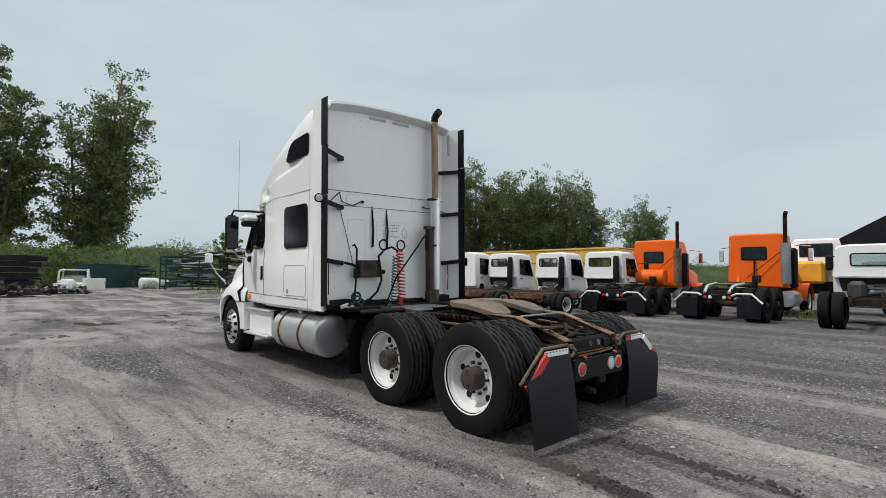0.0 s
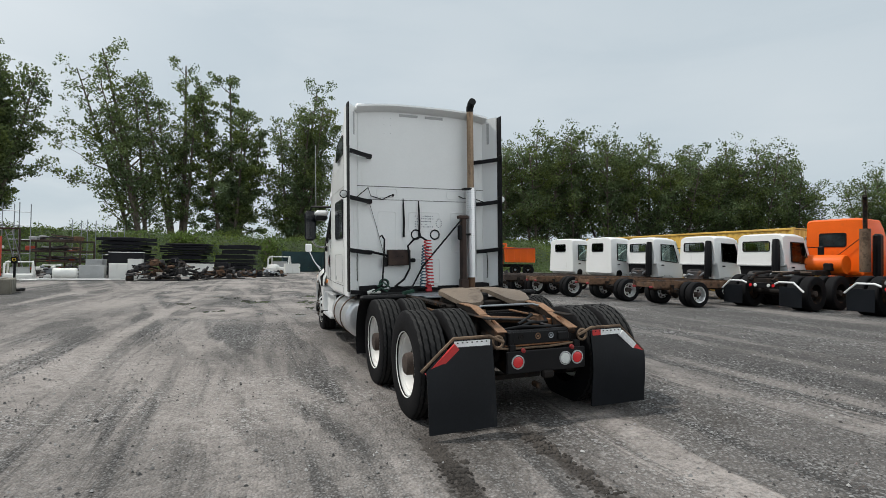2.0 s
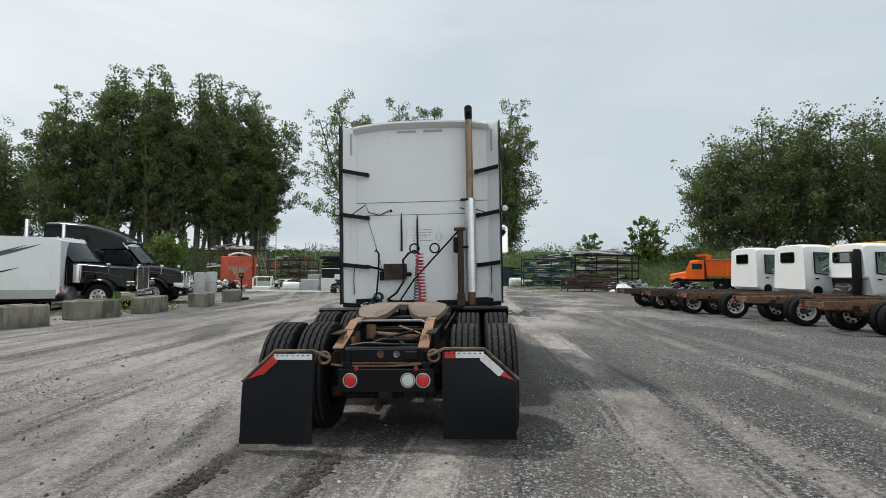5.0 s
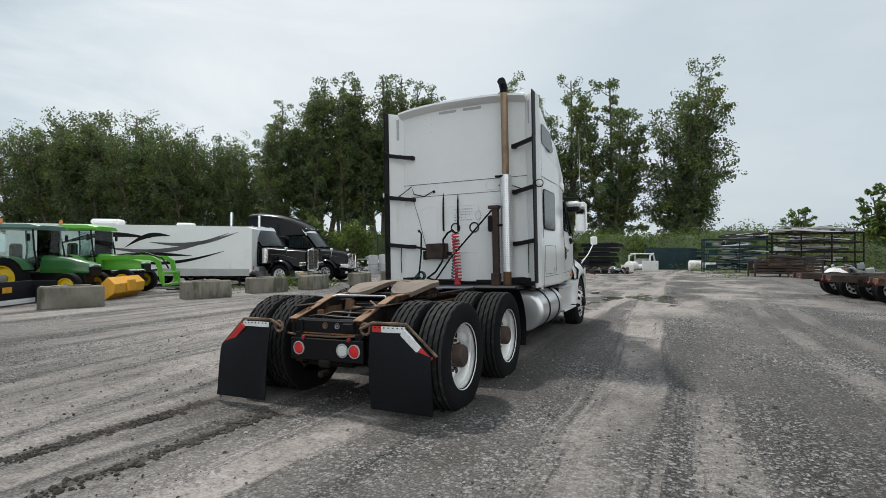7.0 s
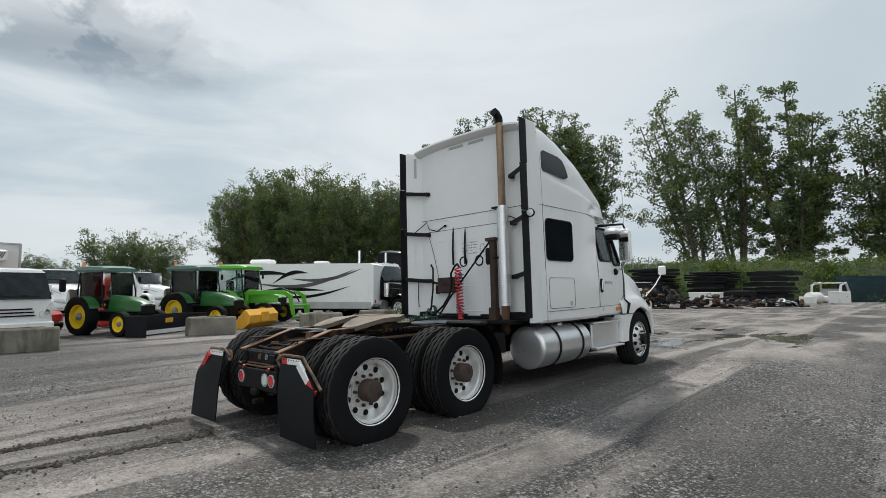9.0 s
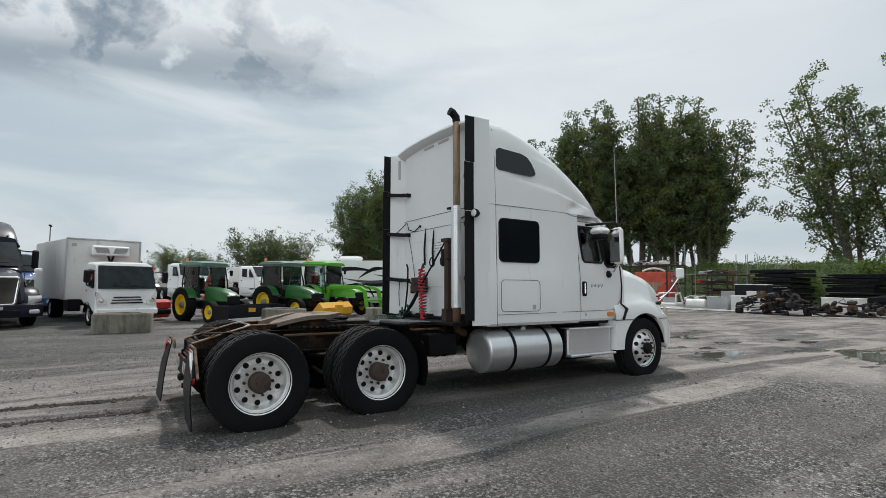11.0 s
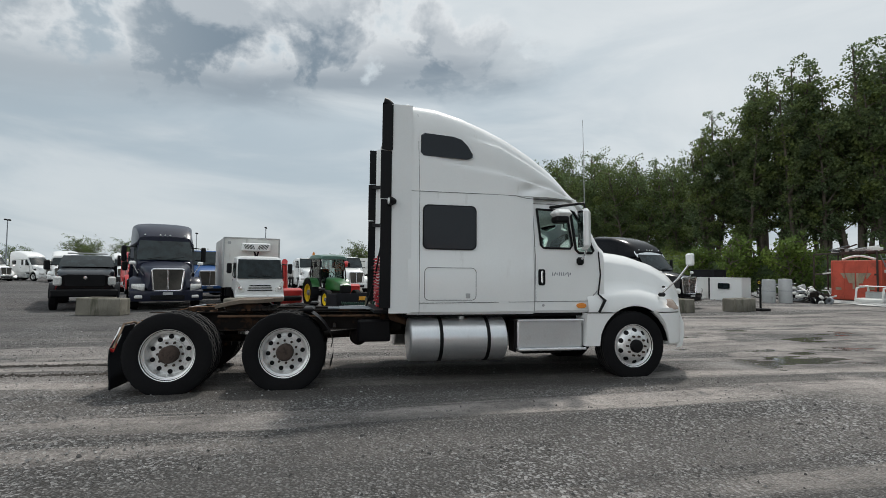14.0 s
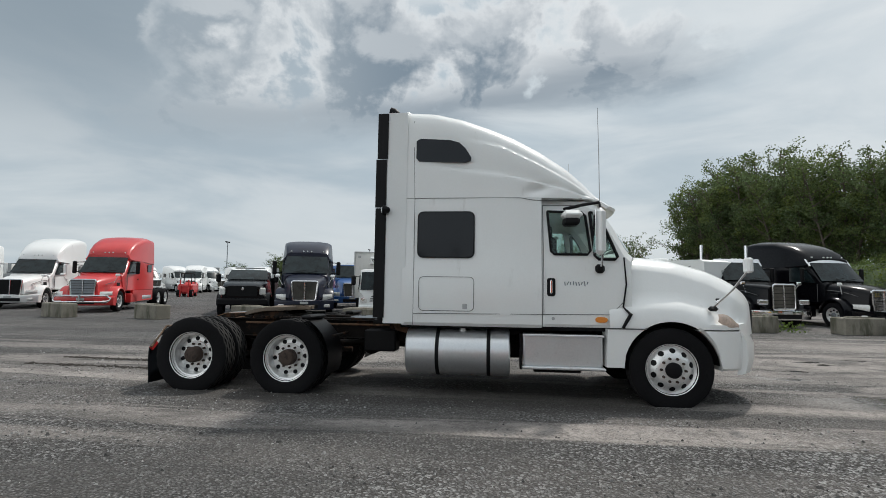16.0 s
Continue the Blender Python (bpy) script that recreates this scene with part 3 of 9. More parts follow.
part("steering_wheel", M().tube([(-0.52 + 0.22 * math.cos(a), 5.18 + 0.10 * math.sin(a), 1.86 + 0.19 * math.sin(a)) for a in np.linspace(0, 2 * math.pi, 25)], 0.016, 6), BLACK, truck)
for x in (-0.52, 0.52):
    part("cab_seat", M().box(x, 4.86, 1.85, 0.46, 0.14, 0.66, 0.05).box(x, 4.83, 2.26, 0.26, 0.10, 0.20, 0.04).box(x, 5.0, 1.45, 0.48, 0.46, 0.16, 0.05), INTERIOR, truck)
part("sleeper_curtain", M().box(0, 4.755, 1.9, 2.1, 0.02, 1.3, 0.005), INTERIOR, truck)

# bonnet with wheel arches
rings = []
for y in np.linspace(5.52, 7.08, 44):
    hz = float(np.interp(y, [5.52, 5.7, 5.96, 6.3, 6.65, 6.82, 6.95, 7.04, 7.08], [1.945, 1.945, 1.935, 1.885, 1.755, 1.655, 1.56, 1.46, 1.39]))
    w = float(np.interp(y, [5.52, 5.7, 6.0, 6.6, 6.9, 7.08], [1.19, 1.205, 1.22, 1.22, 1.17, 1.06]))
    top = float(np.interp(y, [5.52, 5.75, 6.05, 6.35, 6.65, 6.9, 7.08], [1.28, 1.30, 1.32, 1.31, 1.22, 1.08, 0.96]))
    d = abs(y - 6.25)
    low = 0.50 + math.sqrt(max(0.0, 0.575 ** 2 - d * d)) if d < 0.575 else 0.50
    low = max(low, 0.985)
    rise = [low, low + 0.006, 1.05, top - 0.13, top - 0.06, top + 0.0, top + 0.05, top + 0.14, hz - 0.23, hz - 0.19, hz - 0.105, hz - 0.05, hz - 0.012, hz + 0.012]
    for i in range(2, 14):
        rise[i] = max(rise[i], rise[i - 1] + 0.005)
    half = list(zip([w - 0.06, w, w, w - 0.02, w - 0.055, w - 0.12, w - 0.19, w - 0.245, w - 0.29, w - 0.315, w - 0.40, w - 0.54, w - 0.78, 0.0], rise))
    nose = 0.48 * min(1.0, max(0.0, (y - 5.6) / 1.45)) ** 1.2
    ahead = [(x, y + nose * (1 - (x / w) ** 2), z) for x, z in half]
    rings.append(ahead + [(-p[0], p[1], p[2]) for p in ahead[-2::-1]])
for drop, dy in ((0.06, 0.015), (0.5, 0.035)):
    rings.append([(x, y + dy, max(z - drop, 0.92)) for x, y, z in rings[43]])
part("bonnet", M().loft(rings, caps=False), WHITE, truck, "white rounded bonnet with flared arches", 40)
part("engine_bay", M().box(0, 6.2, 1.05, 1.5, 1.5, 0.75, 0.1), BLACK, truck)


def arch(y):
    d = abs(y - 6.25)
    return 0.50 + math.sqrt(0.575 ** 2 - d * d) if d < 0.575 else 0.5


for s in (-1, 1):
    # lower wing skirts ahead of and behind the front wheel
    poly = [(5.47, 0.51), (5.68, 0.51)] + [(y, arch(y)) for y in np.linspace(5.70, 5.95, 8)] + [(5.95, 0.975), (5.49, 0.975)]
    part("wing_skirt", M().prism(poly, "x", s * 0.86, s * 1.212), WHITE, truck)
    rings = []
    for y in list(np.linspace(6.56, 6.80, 8)) + [6.83, 6.9, 7.0, 7.08, 7.12]:
        lo, xo = max(arch(y), 0.47), float(np.interp(y, [6.6, 6.9, 7.08, 7.12], [1.218, 1.175, 1.075, 1.03]))
        rings.append([(s * 0.78, y, lo), (s * (xo - 0.03), y, lo), (s * xo, y, lo + 0.03), (s * (xo + 0.012), y, max(0.78, lo + 0.04)), (s * xo, y, 0.975), (s * 0.78, y, 0.975)])
    part("bumper_end", M().loft(rings, closed=True), WHITE, truck)
    part("wing_seam", M().tube([(s * 1.214, 5.49, 0.98), (s * 1.218, 5.7, 0.982), (s * 1.222, 5.95, 0.98)], 0.006, 5), SEAM, truck)
    part("wheel_arch_liner", M().loft([[(s * x, 6.25 + 0.56 * math.cos(a), 0.5 + 0.56 * math.sin(a)) for a in np.linspace(0.1, math.pi - 0.1, 14)] for x in (0.55, 1.17)], caps=False), BLACK, truck)
    rings = []
    for t in np.linspace(0, 1, 8):
        y = 6.80 + 0.265 * t
        xo = float(np.interp(y, [6.6, 6.9, 7.08], [1.22, 1.17, 1.06]))
        rings.append([(s * (xo + 0.012 - 0.020 * abs(q) ** 3 - (0.012 if t in (0, 1) else 0)), y + 0.015 * t, 1.135 - 0.095 * t + 0.075 * q * (0.35 + 0.65 * math.sin(math.pi * min(1, t + 0.12)))) for q in (-1, -0.6, -0.2, 0.2, 0.6, 1)])
    part("headlight", M().loft(rings, caps=False), HEADLAMP, truck, "yellowed headlight lens")
    part("marker_lamp", M().prism([(5.425 + 0.075 * math.cos(a) * abs(math.cos(a)) ** -0.3 if abs(math.cos(a)) > 1e-6 else 5.425, 1.085 + 0.036 * math.sin(a)) for a in np.linspace(0, 2 * math.pi, 20, endpoint=False)], "x", s * (side_w(5.42) - 0.02), s * (side_w(5.42) + 0.02)), AMBER, truck, "amber side marker lamp")
    part("wing_gap_trim", M().tube([(s * 1.135, 5.715, 1.87), (s * 1.15, 5.735, 1.53), (s * 1.16, 5.69, 1.25), (s * 1.215, 5.765, 1.16), (s * 1.215, 5.67, 0.99)], [0.009, 0.011, 0.012, 0.026, 0.020], 6), BLACK, truck)
part("bumper", M().loft([[(x, 7.56 - 0.46 * (x / 1.1) ** 2 + dy, z) for dy, z in ((-0.1, 0.44), (0.0, 0.46), (0.04, 0.62), (0.04, 0.8), (-0.02, 0.965))] for x in np.linspace(-1.04, 1.04, 13)], closed=True), WHITE, truck)
part("grille", M().box(0, 7.54, 1.14, 0.66, 0.10, 0.40, 0.03), BLACK, truck)
part("sun_visor", M().loft([[(x, 5.46 + 0.36 * t - 0.26 * x * x, 2.77 - 0.10 * t - 0.07 * t * t - 0.05 * x * x + dz) for t, dz in ((0, 0), (0.5, 0.01), (1.0, 0), (0.93, -0.05), (0.4, -0.035))] for x in np.linspace(-1.0, 1.0, 11)], closed=True), WHITE, truck, "white sun visor over the windscreen")

# side glass, hatches, door outlines: the same on both sides
def leaned(poly, s, grow=0.0, off=0.004):
    """A side pane that follows the cab's inward lean."""
    cy, cz = sum(p[0] for p in poly) / len(poly), sum(p[1] for p in poly) / len(poly)
    out = []
    for y, z in poly:
        y, z = cy + (y - cy) * (1 + grow), cz + (z - cz) * (1 + grow)
        w = side_w(y) - 0.10 * max(0.0, (z - 1.75) / 0.87) * 0.98
        out.append((s * (w + off), y, z))
    return out


def slab(pts, s, t):
    n = len(pts)
    return M().add(list(pts) + [(p[0] - s * t, p[1], p[2]) for p in pts], [tuple(range(n))[::-1], tuple(range(n, 2 * n))] + [(i, (i + 1) % n, n + (i + 1) % n, n + i) for i in range(n)])


def tube_loop(pts, r):
    return M().tube(list(pts) + [pts[0]], r, 6)


for s in (-1, 1):
    W = 1.22
    f = part("window_seal", M().prism(rrect(3.085, 3.835, 1.845, 2.455, 0.075), "x", s * (W - 0.03), s * (W + 0.002)), BLACK, truck)
    part("side_window", M().prism(rrect(3.10, 3.82, 1.86, 2.44, 0.065), "x", s * (W - 0.02), s * (W + 0.006)), DARKGLASS, f, "dark tinted sleeper window")
    up_poly = [(3.05, 3.17), (3.09, 3.125), (3.70, 3.105), (3.775, 3.13), (3.78, 3.17), (3.70, 3.30), (3.62, 3.375), (3.5, 3.41), (3.10, 3.435), (3.05, 3.40)]
    cy, cz = 3.4, 3.27
    part("upper_window", M().prism(up_poly, "x", s * 1.13, s * (W - 0.003)), DARKGLASS, truck, "dark tinted upper sleeper window")
    part("door_seal", tube_loop(leaned(DOORG, s, 0.04, 0.004), 0.017), BLACK, truck)
    part("door_window", slab(leaned(DOORG, s, 0.01, -0.006), s, 0.006), PANE, truck, "door window glass").visible_shadow = False
    part("quarter_seal", tube_loop(leaned(QUART, s, 0.06, 0.004), 0.020), BLACK, truck)
    part("quarter_window", slab(leaned(QUART, s, 0.01, -0.006), s, 0.006), PANE, truck).visible_shadow = False
    m = M()
    for a, b in (((4.715, 1.145), (4.71, 2.55)), ((3.05, 1.125), (5.54, 1.15)), ((5.54, 1.15), (5.69, 1.30)), ((4.71, 2.55), (5.25, 2.55))):
        pts = [(s * (side_w(a[0] + (b[0] - a[0]) * t) + 0.001 - 0.10 * max(0, (a[1] + (b[1] - a[1]) * t - 1.75) / 0.87)), a[0] + (b[0] - a[0]) * t, a[1] + (b[1] - a[1]) * t) for t in np.linspace(0, 1, 6)]
        m.tube(pts, 0.0045, 4)
    part("door_outline", m, SEAM, truck)
    m = M()
    for poly in (rrect(3.115, 3.83, 1.165, 1.60, 0.06),):
        m.tube([(s * (W + 0.001), y, z) for y, z in poly + poly[:1]], 0.0045, 4)
    m.tube([(s * (W - 0.002), 3.045, SILL + 0.01), (s * (W - 0.002), 3.045, 1.70), (s * (W - 0.014), 3.04, 2.63), (s * (W - 0.014), 3.02, 3.3), (s * (W - 0.05), 3.01, 3.70)], 0.004, 4)
    m.tube([(s * (side_w(y) - 0.012), y, z) for y, z in ((3.04, 2.633), (3.8, 2.633), (4.42, 2.633), (4.58, 2.605), (4.75, 2.60), (5.2, 2.625))], 0.005, 4)
    part("body_seams", m, SOFTSEAM if s < 0 else SEAM, truck)
    part("door_handle_plate", M().prism(rrect(4.755, 4.86, 1.37, 1.60, 0.03), "x", s * (side_w(4.78) - 0.01), s * (side_w(4.78) + 0.007)), BLACK, truck, "black door handle recess")
    part("door_handle", M().box(s * (side_w(4.78) + 0.018), 4.808, 1.49, 0.02, 0.028, 0.17), CHROME, truck, "chrome door handle")
    part("hatch_latch", M().prism(rrect(3.685, 3.745, 1.19, 1.255, 0.008), "x", s * W, s * (W + 0.005)), GREY, truck)
    part("sill_badge", M().lathe((s * (side_w(4.83) - 0.002), 4.83, 1.09), (s, 0, 0), [(0.022, 0), (0.018, 0.008), (0, 0.010)], 12), GREY, truck)
    part("work_lamp", M().lathe((s * 1.25, 2.72, 2.47), (s * 0.25, -0.95, 0), [(0.0, 0.0), (0.03, 0.01), (0.055, 0.06), (0.06, 0.10), (0.045, 0.105), (0.0, 0.10)], 16), BLACK, truck, "round black work lamp")
    part("work_lamp_lens", M().lathe((s * 1.277, 2.613, 2.47), (s * 0.25, -0.95, 0), [(0.047, 0.0), (0.03, 0.008), (0.0, 0.012)], 14), CLEARLENS, truck)
    # mirrors
    mx = 1.37 if s > 0 else 1.47
    part("mirror_head", M().box(s * mx, 5.38, 2.17, 0.21, 0.12, 0.58, 0.05), WHITE if s > 0 else BLACK, truck, "tall side mirror housing")
    # left glass is dark in colour, in place of a dark reflection
    part("mirror_glass", M().box(s * mx, 5.316, 2.17, 0.18, 0.008, 0.53, 0.003), CHROME if s > 0 else DARKGLASS, truck)
    part("mirror_arm", M().tube([(s * 1.02, 4.95, 2.50), (s * 1.25, 5.20, 2.525), (s * (mx - 0.03), 5.38, 2.54), (s * mx, 5.39, 2.46)], [0.022, 0.020, 0.018, 0.018], 8), BLACK, truck)
    part("mirror_stay", M().tube([(s * 1.16, 5.415, 1.745), (s * (mx - 0.12), 5.42, 1.77), (s * (mx - 0.02), 5.41, 1.90)], 0.016, 8), CHROME, truck)
    part("mirror_foot", M().box(s * 1.155, 5.415, 1.725, 0.07, 0.115, 0.115, 0.03), BLACK, truck)
    part("door_mirror", M().box(s * 1.30, 5.05, 2.385, 0.25, 0.25, 0.11, 0.045), WHITE, truck, "small white convex mirror above the door")
    part("door_mirror_glass", M().box(s * 1.30, 5.04, 2.30, 0.22, 0.20, 0.10, 0.03), BLACK, truck)
    part("antenna", M().tube([(s * 1.36, 5.38, 2.54), (s * 1.36, 5.38, 3.10), (s * 1.36, 5.37, 3.74)], [0.006, 0.005, 0.0035], 6), GREY, truck)
    part("bonnet_mirror", M().tube([(s * 1.10, 6.76, 1.25), (s * 1.24, 6.95, 1.48), (s * 1.33, 7.08, 1.70)], 0.013, 8).tube([(s * 1.12, 6.80, 1.33), (s * 1.16, 6.86, 1.37)], 0.01, 6), CHROME, truck)
    part("stalk_foot", M().box(s * 1.11, 6.77, 1.245, 0.08, 0.11, 0.06, 0.025), BLACK, truck)
    part("bonnet_mirror_head", M().box(s * 1.34, 7.09, 1.77, 0.14, 0.07, 0.18, 0.02), WHITE, truck, "small wing mirror on a chrome stalk")
    part("bonnet_latch", M().box(s * 1.03, 6.86, 1.36, 0.03, 0.05, 0.03, 0.01), BLACK, truck)
    # tank, straps, steps
    c = (s * 0.915, 2.94, 0.625)
    part("fuel_tank", M().lathe(c, (0, 1, 0), [(0.0, -0.012), (0.22, -0.008), (0.285, 0.004), (0.302, 0.02), (0.302, 1.335), (0.285, 1.35), (0.0, 1.362)], 36), ALU, truck, "round aluminium fuel tank")
    for y in (3.36, 4.02):
        part("tank_strap", M().lathe((c[0], y, c[2]), (0, 1, 0), [(0.305, -0.024), (0.313, -0.02), (0.313, 0.02), (0.305, 0.024)], 36), BLACK if s > 0 else RUST, truck)
    part("tank_cap", M().cyl((c[0] + s * 0.09, 3.68, 0.90), (c[0] + s * 0.10, 3.68, 0.945), 0.045, 0.04, 14), ALU, truck)
    part("tank_bracket", M().box(s * 0.62, 3.36, 0.62, 0.12, 0.08, 0.5).box(s * 0.62, 4.02, 0.62, 0.12, 0.08, 0.5), STEEL, truck)
    b = part("step_box", M().box(s * 0.93, 4.95, 0.685, 0.42, 0.98, 0.40, 0.02), WHITE if s < 0 else ALU, truck, "side box under the door")
    part("step_tread", M().box(s * 1.13, 4.95, 0.478, 0.20, 1.02, 0.035, 0.01), ALU, b)
    part("step_rim", M().box(s * 1.12, 4.95, 0.878, 0.14, 1.0, 0.03, 0.01), ALU, b)
    part("step_hanger", M().box(s * 1.0, 4.43, 0.66, 0.24, 0.03, 0.44).box(s * 0.8, 4.9, 0.42, 0.3, 0.6, 0.06), BLACK, truck)

# writing in marker on the right door: cannot be read, plain strokes
m = M()
random.seed(4)
for i in range(9):
    y = 4.98 + 0.035 * i
    m.box(side_w(y) + 0.001, y, 1.535 + random.uniform(-0.006, 0.006), 0.004, 0.012, random.choice([0.05, 0.035, 0.065]), 0.001, Matrix.Rotation(random.uniform(-0.5, 0.3), 3, "X"))
part("door_marking", m, INK, truck)

# ---- rear of the sleeper ----
YB = 2.86
part("rear_wall", M().box(0, YB + 0.03, 2.43, 2.10, 0.10, 2.90, 0.03), WALLW, truck, "white rear wall of the sleeper")
part("rear_cornice", M().loft([[(x, YB + dy, 3.83 + dz - 0.07 * (abs(x) / 1.05) ** 3) for dy, dz in ((0.06, -0.06), (-0.10, -0.02), (-0.16, 0.02), (-0.15, 0.05), (0.0, 0.075))] for x in np.linspace(-1.06, 1.06, 15)], closed=True), WALLW, truck)
for s in (-1, 1):
    # side extender: a white wing that opens outwards, with a rubber edge
    part("side_extender", M().loft([[(s * x, y, z) for x, y in ((1.02, YB + 0.01), (1.195, 2.64), (1.216, 2.66), (1.216, 2.93), (1.05, 2.93))] for z in (0.99, 2.0, 2.62, 3.2, 3.80)], closed=True), WALLW, truck, "white side extender panel")
    for z0, z1, dy in ((1.06, 2.50, 0.0), (2.51, 3.16, -0.006), (3.17, 3.79, 0.008)):
        part("rubber_edge", M().loft([[(s * x, y + dy, z) for x, y in ((1.206, 2.655), (1.202, 2.56), (1.208, 2.515), (1.222, 2.515), (1.226, 2.58), (1.226, 2.66))] for z in np.linspace(z0, z1, 4)], closed=True), BLACK, truck, "black rubber extender edge")
    for z in (3.09, 2.41, 1.645, 1.04):
        part("extender_strut", M().loft([[(s * x, y, z + dz + q) for y, q in ((2.77 - 0.20 * t, 0.028), (2.77 - 0.20 * t, -0.028), (2.805 - 0.20 * t, -0.032), (2.805 - 0.20 * t, 0.032))] for t, x, dz in ((0, 0.84, -0.02), (0.35, 0.95, -0.015), (1, 1.19, 0.015))], closed=True).box(s * 0.86, YB - 0.045, z - 0.02, 0.07, 0.10, 0.06), BLACK, truck)
    part("extender_wire", M().tube([(s * 1.06, YB - 0.10, 1.2), (s * 1.065, YB - 0.11, 1.42), (s * 1.06, YB - 0.10, 1.62)], 0.007, 6), BLACK, truck)
    part("extender_vent", M().box(s * 1.10, 2.765, 3.55, 0.045, 0.01, 0.34, 0.003, Matrix.Rotation(s * radians(-48), 3, "Z")), GREY, truck)
    part("roof_vent", M().box(s * 0.21 - 0.02, YB - 0.022, 3.745, 0.30, 0.01, 0.04, 0.003), GREY, truck)
part("wall_seam", M().box(0, YB - 0.021, 2.63, 2.08, 0.008, 0.010, 0.002).box(-0.02, YB - 0.021, 2.43, 1.72, 0.008, 0.008, 0.002), SEAM, truck)
m = M()
for x0, x1, z0, z1 in ((-0.72, -0.44, 1.62, 2.25), (-0.24, 0.27, 1.95, 2.25), (0.46, 0.74, 1.62, 2.25), (-0.24, 0.27, 1.14, 1.52), (-0.74, -0.42, 2.47, 2.60), (0.40, 0.74, 2.47, 2.60)):
    poly = rrect(x0, x1, z0, z1, 0.04)
    m.tube([(x, YB - 0.019, z) for x, z in poly + poly[:1]], 0.007, 6)
part("pressed_panel", m, WALLW, truck)
m = M()
for x in (-0.62, -0.52):
    for z in (3.68, 3.58, 3.45):
        m.lathe((x, YB - 0.019, z), (0, -1, 0), [(0.008, 0), (0.0, 0.004)], 8)
part("rivets", m, GREY, truck)
for x in (-0.125, 0.19):
    part("wall_ring", M().tube([(x + 0.072 * math.cos(a), YB - 0.024, 1.90 + 0.072 * math.sin(a)) for a in np.linspace(0, 2 * math.pi, 25)], 0.011, 6), BLACK, truck)
for x, z0, z1 in ((-0.325, 1.86, 2.36), (-0.075, 1.86, 2.33)):
    part("hanger_bar", M().tube([(x, YB - 0.04, z0), (x + 0.004, YB - 0.05, (z0 + z1) / 2), (x, YB - 0.03, z1), (x, YB - 0.02, z1 + 0.1)], [0.016, 0.016, 0.013, 0.005], 8), BLACK, truck)
m = M()
random.seed(7)
for r in range(5):
    for c in range(9):
        if random.random() < 0.75:
            m.box(-0.13 + 0.035 * c, YB - 0.0215, 2.19 - 0.042 * r, random.uniform(0.012, 0.026), 0.004, random.uniform(0.006, 0.018), 0.001)
for i in range(14):
    a = 2 * math.pi * i / 14
    m.box(0.26 + 0.045 * math.cos(a), YB - 0.0215, 2.08 + 0.07 * math.sin(a), 0.02, 0.004, 0.009, 0.001)
part("wall_marking", m, INK, truck)
bx = part("valve_box", M().box(-0.42, 2.775, 1.545, 0.35, 0.11, 0.24, 0.012), BOXBROWN, truck, "rusty brown steel box on the rear wall")
part("box_bolts", M().lathe((-0.46, 2.715, 1.56), (0, -1, 0), [(0.01, 0), (0.008, 0.008), (0, 0.009)], 8).lathe((-0.38, 2.715, 1.56), (0, -1, 0), [(0.01, 0), (0.008, 0.008), (0, 0.009)], 8), BLACK, bx)
part("box_fitting", M().box(-0.20, 2.76, 1.50, 0.07, 0.09, 0.06, 0.015), BLACK, bx)
part("box_bracket", M().box(-0.63, 2.77, 1.48, 0.06, 0.05, 0.14), BLACK, bx)
part("side_lamp_bar", M().tube([(-0.84, 2.72, 1.63), (-0.70, 2.74, 1.60), (-0.60, 2.76, 1.57)], 0.018, 8), BLACK, truck)


def coil(x0, z0, x1, z1, y, turns, r, wire, phase):
    pts = []
    for i in range(turns * 10 + 1):
        t = i / (turns * 10)
        a = 2 * math.pi * turns * t + phase
        pts.append((x0 + (x1 - x0) * t + r * math.cos(a), y + r * 0.8 * math.sin(a), z0 + (z1 - z0) * t + 0.01 * math.sin(a)))
    return M().tube(pts, wire, 5)


part("red_coil", coil(-0.02, 1.80, 0.02, 1.12, 2.58, 14, 0.055, 0.0105, 0), REDHOSE, truck, "red coiled air line")
part("blue_coil", coil(-0.03, 1.72, -0.075, 1.08, 2.65, 14, 0.050, 0.009, 2), BLUEHOSE, truck, "dark blue coiled air line")
part("red_fitting", M().box(0.0, 2.60, 1.075, 0.10, 0.06, 0.12, 0.02), REDHOSE, truck)
part("hose_loop", M().tube([(-0.02, 2.62, 1.80), (-0.10, 2.66, 1.86), (-0.20, 2.70, 1.82), (-0.29, 2.72, 1.72), (-0.27, 2.70, 1.55), (-0.28, 2.66, 1.38), (-0.38, 2.62, 1.22), (-0.52, 2.60, 1.12)], 0.016, 8), BLACK, truck)
part("grab_pipe", M().tube([(-0.72, 2.72, 1.86), (-0.70, 2.70, 1.88), (-0.66, 2.70, 1.82), (-0.67, 2.70, 1.5), (-0.70, 2.68, 1.18), (-0.72, 2.66, 1.10)], 0.014, 8), BLACK, truck)
part("green_hose", M().tube([(-0.78, 2.66, 1.12), (-0.70, 2.62, 1.18), (-0.60, 2.60, 1.10), (-0.66, 2.58, 1.05), (-0.74, 2.60, 1.10), (-0.84, 2.62, 1.04)], 0.014, 8), GREENHOSE, truck)
part("wall_cable", M().tube([(-1.1, 2.70, 2.42), (-0.88, 2.80, 2.60), (-0.84, 2.81, 2.48), (-0.66, 2.82, 2.43), (-0.52, 2.83, 2.50)], 0.008, 6).tube([(-0.86, 2.82, 2.38), (-0.76, 2.83, 2.05), (-0.64, 2.83, 1.6)], 0.004, 4), BLACK, truck)
part("cable_socket", M().lathe((-0.49, YB - 0.02, 2.50), (0, -1, 0), [(0.022, 0), (0.018, 0.03), (0, 0.03)], 10), BLACK, truck)
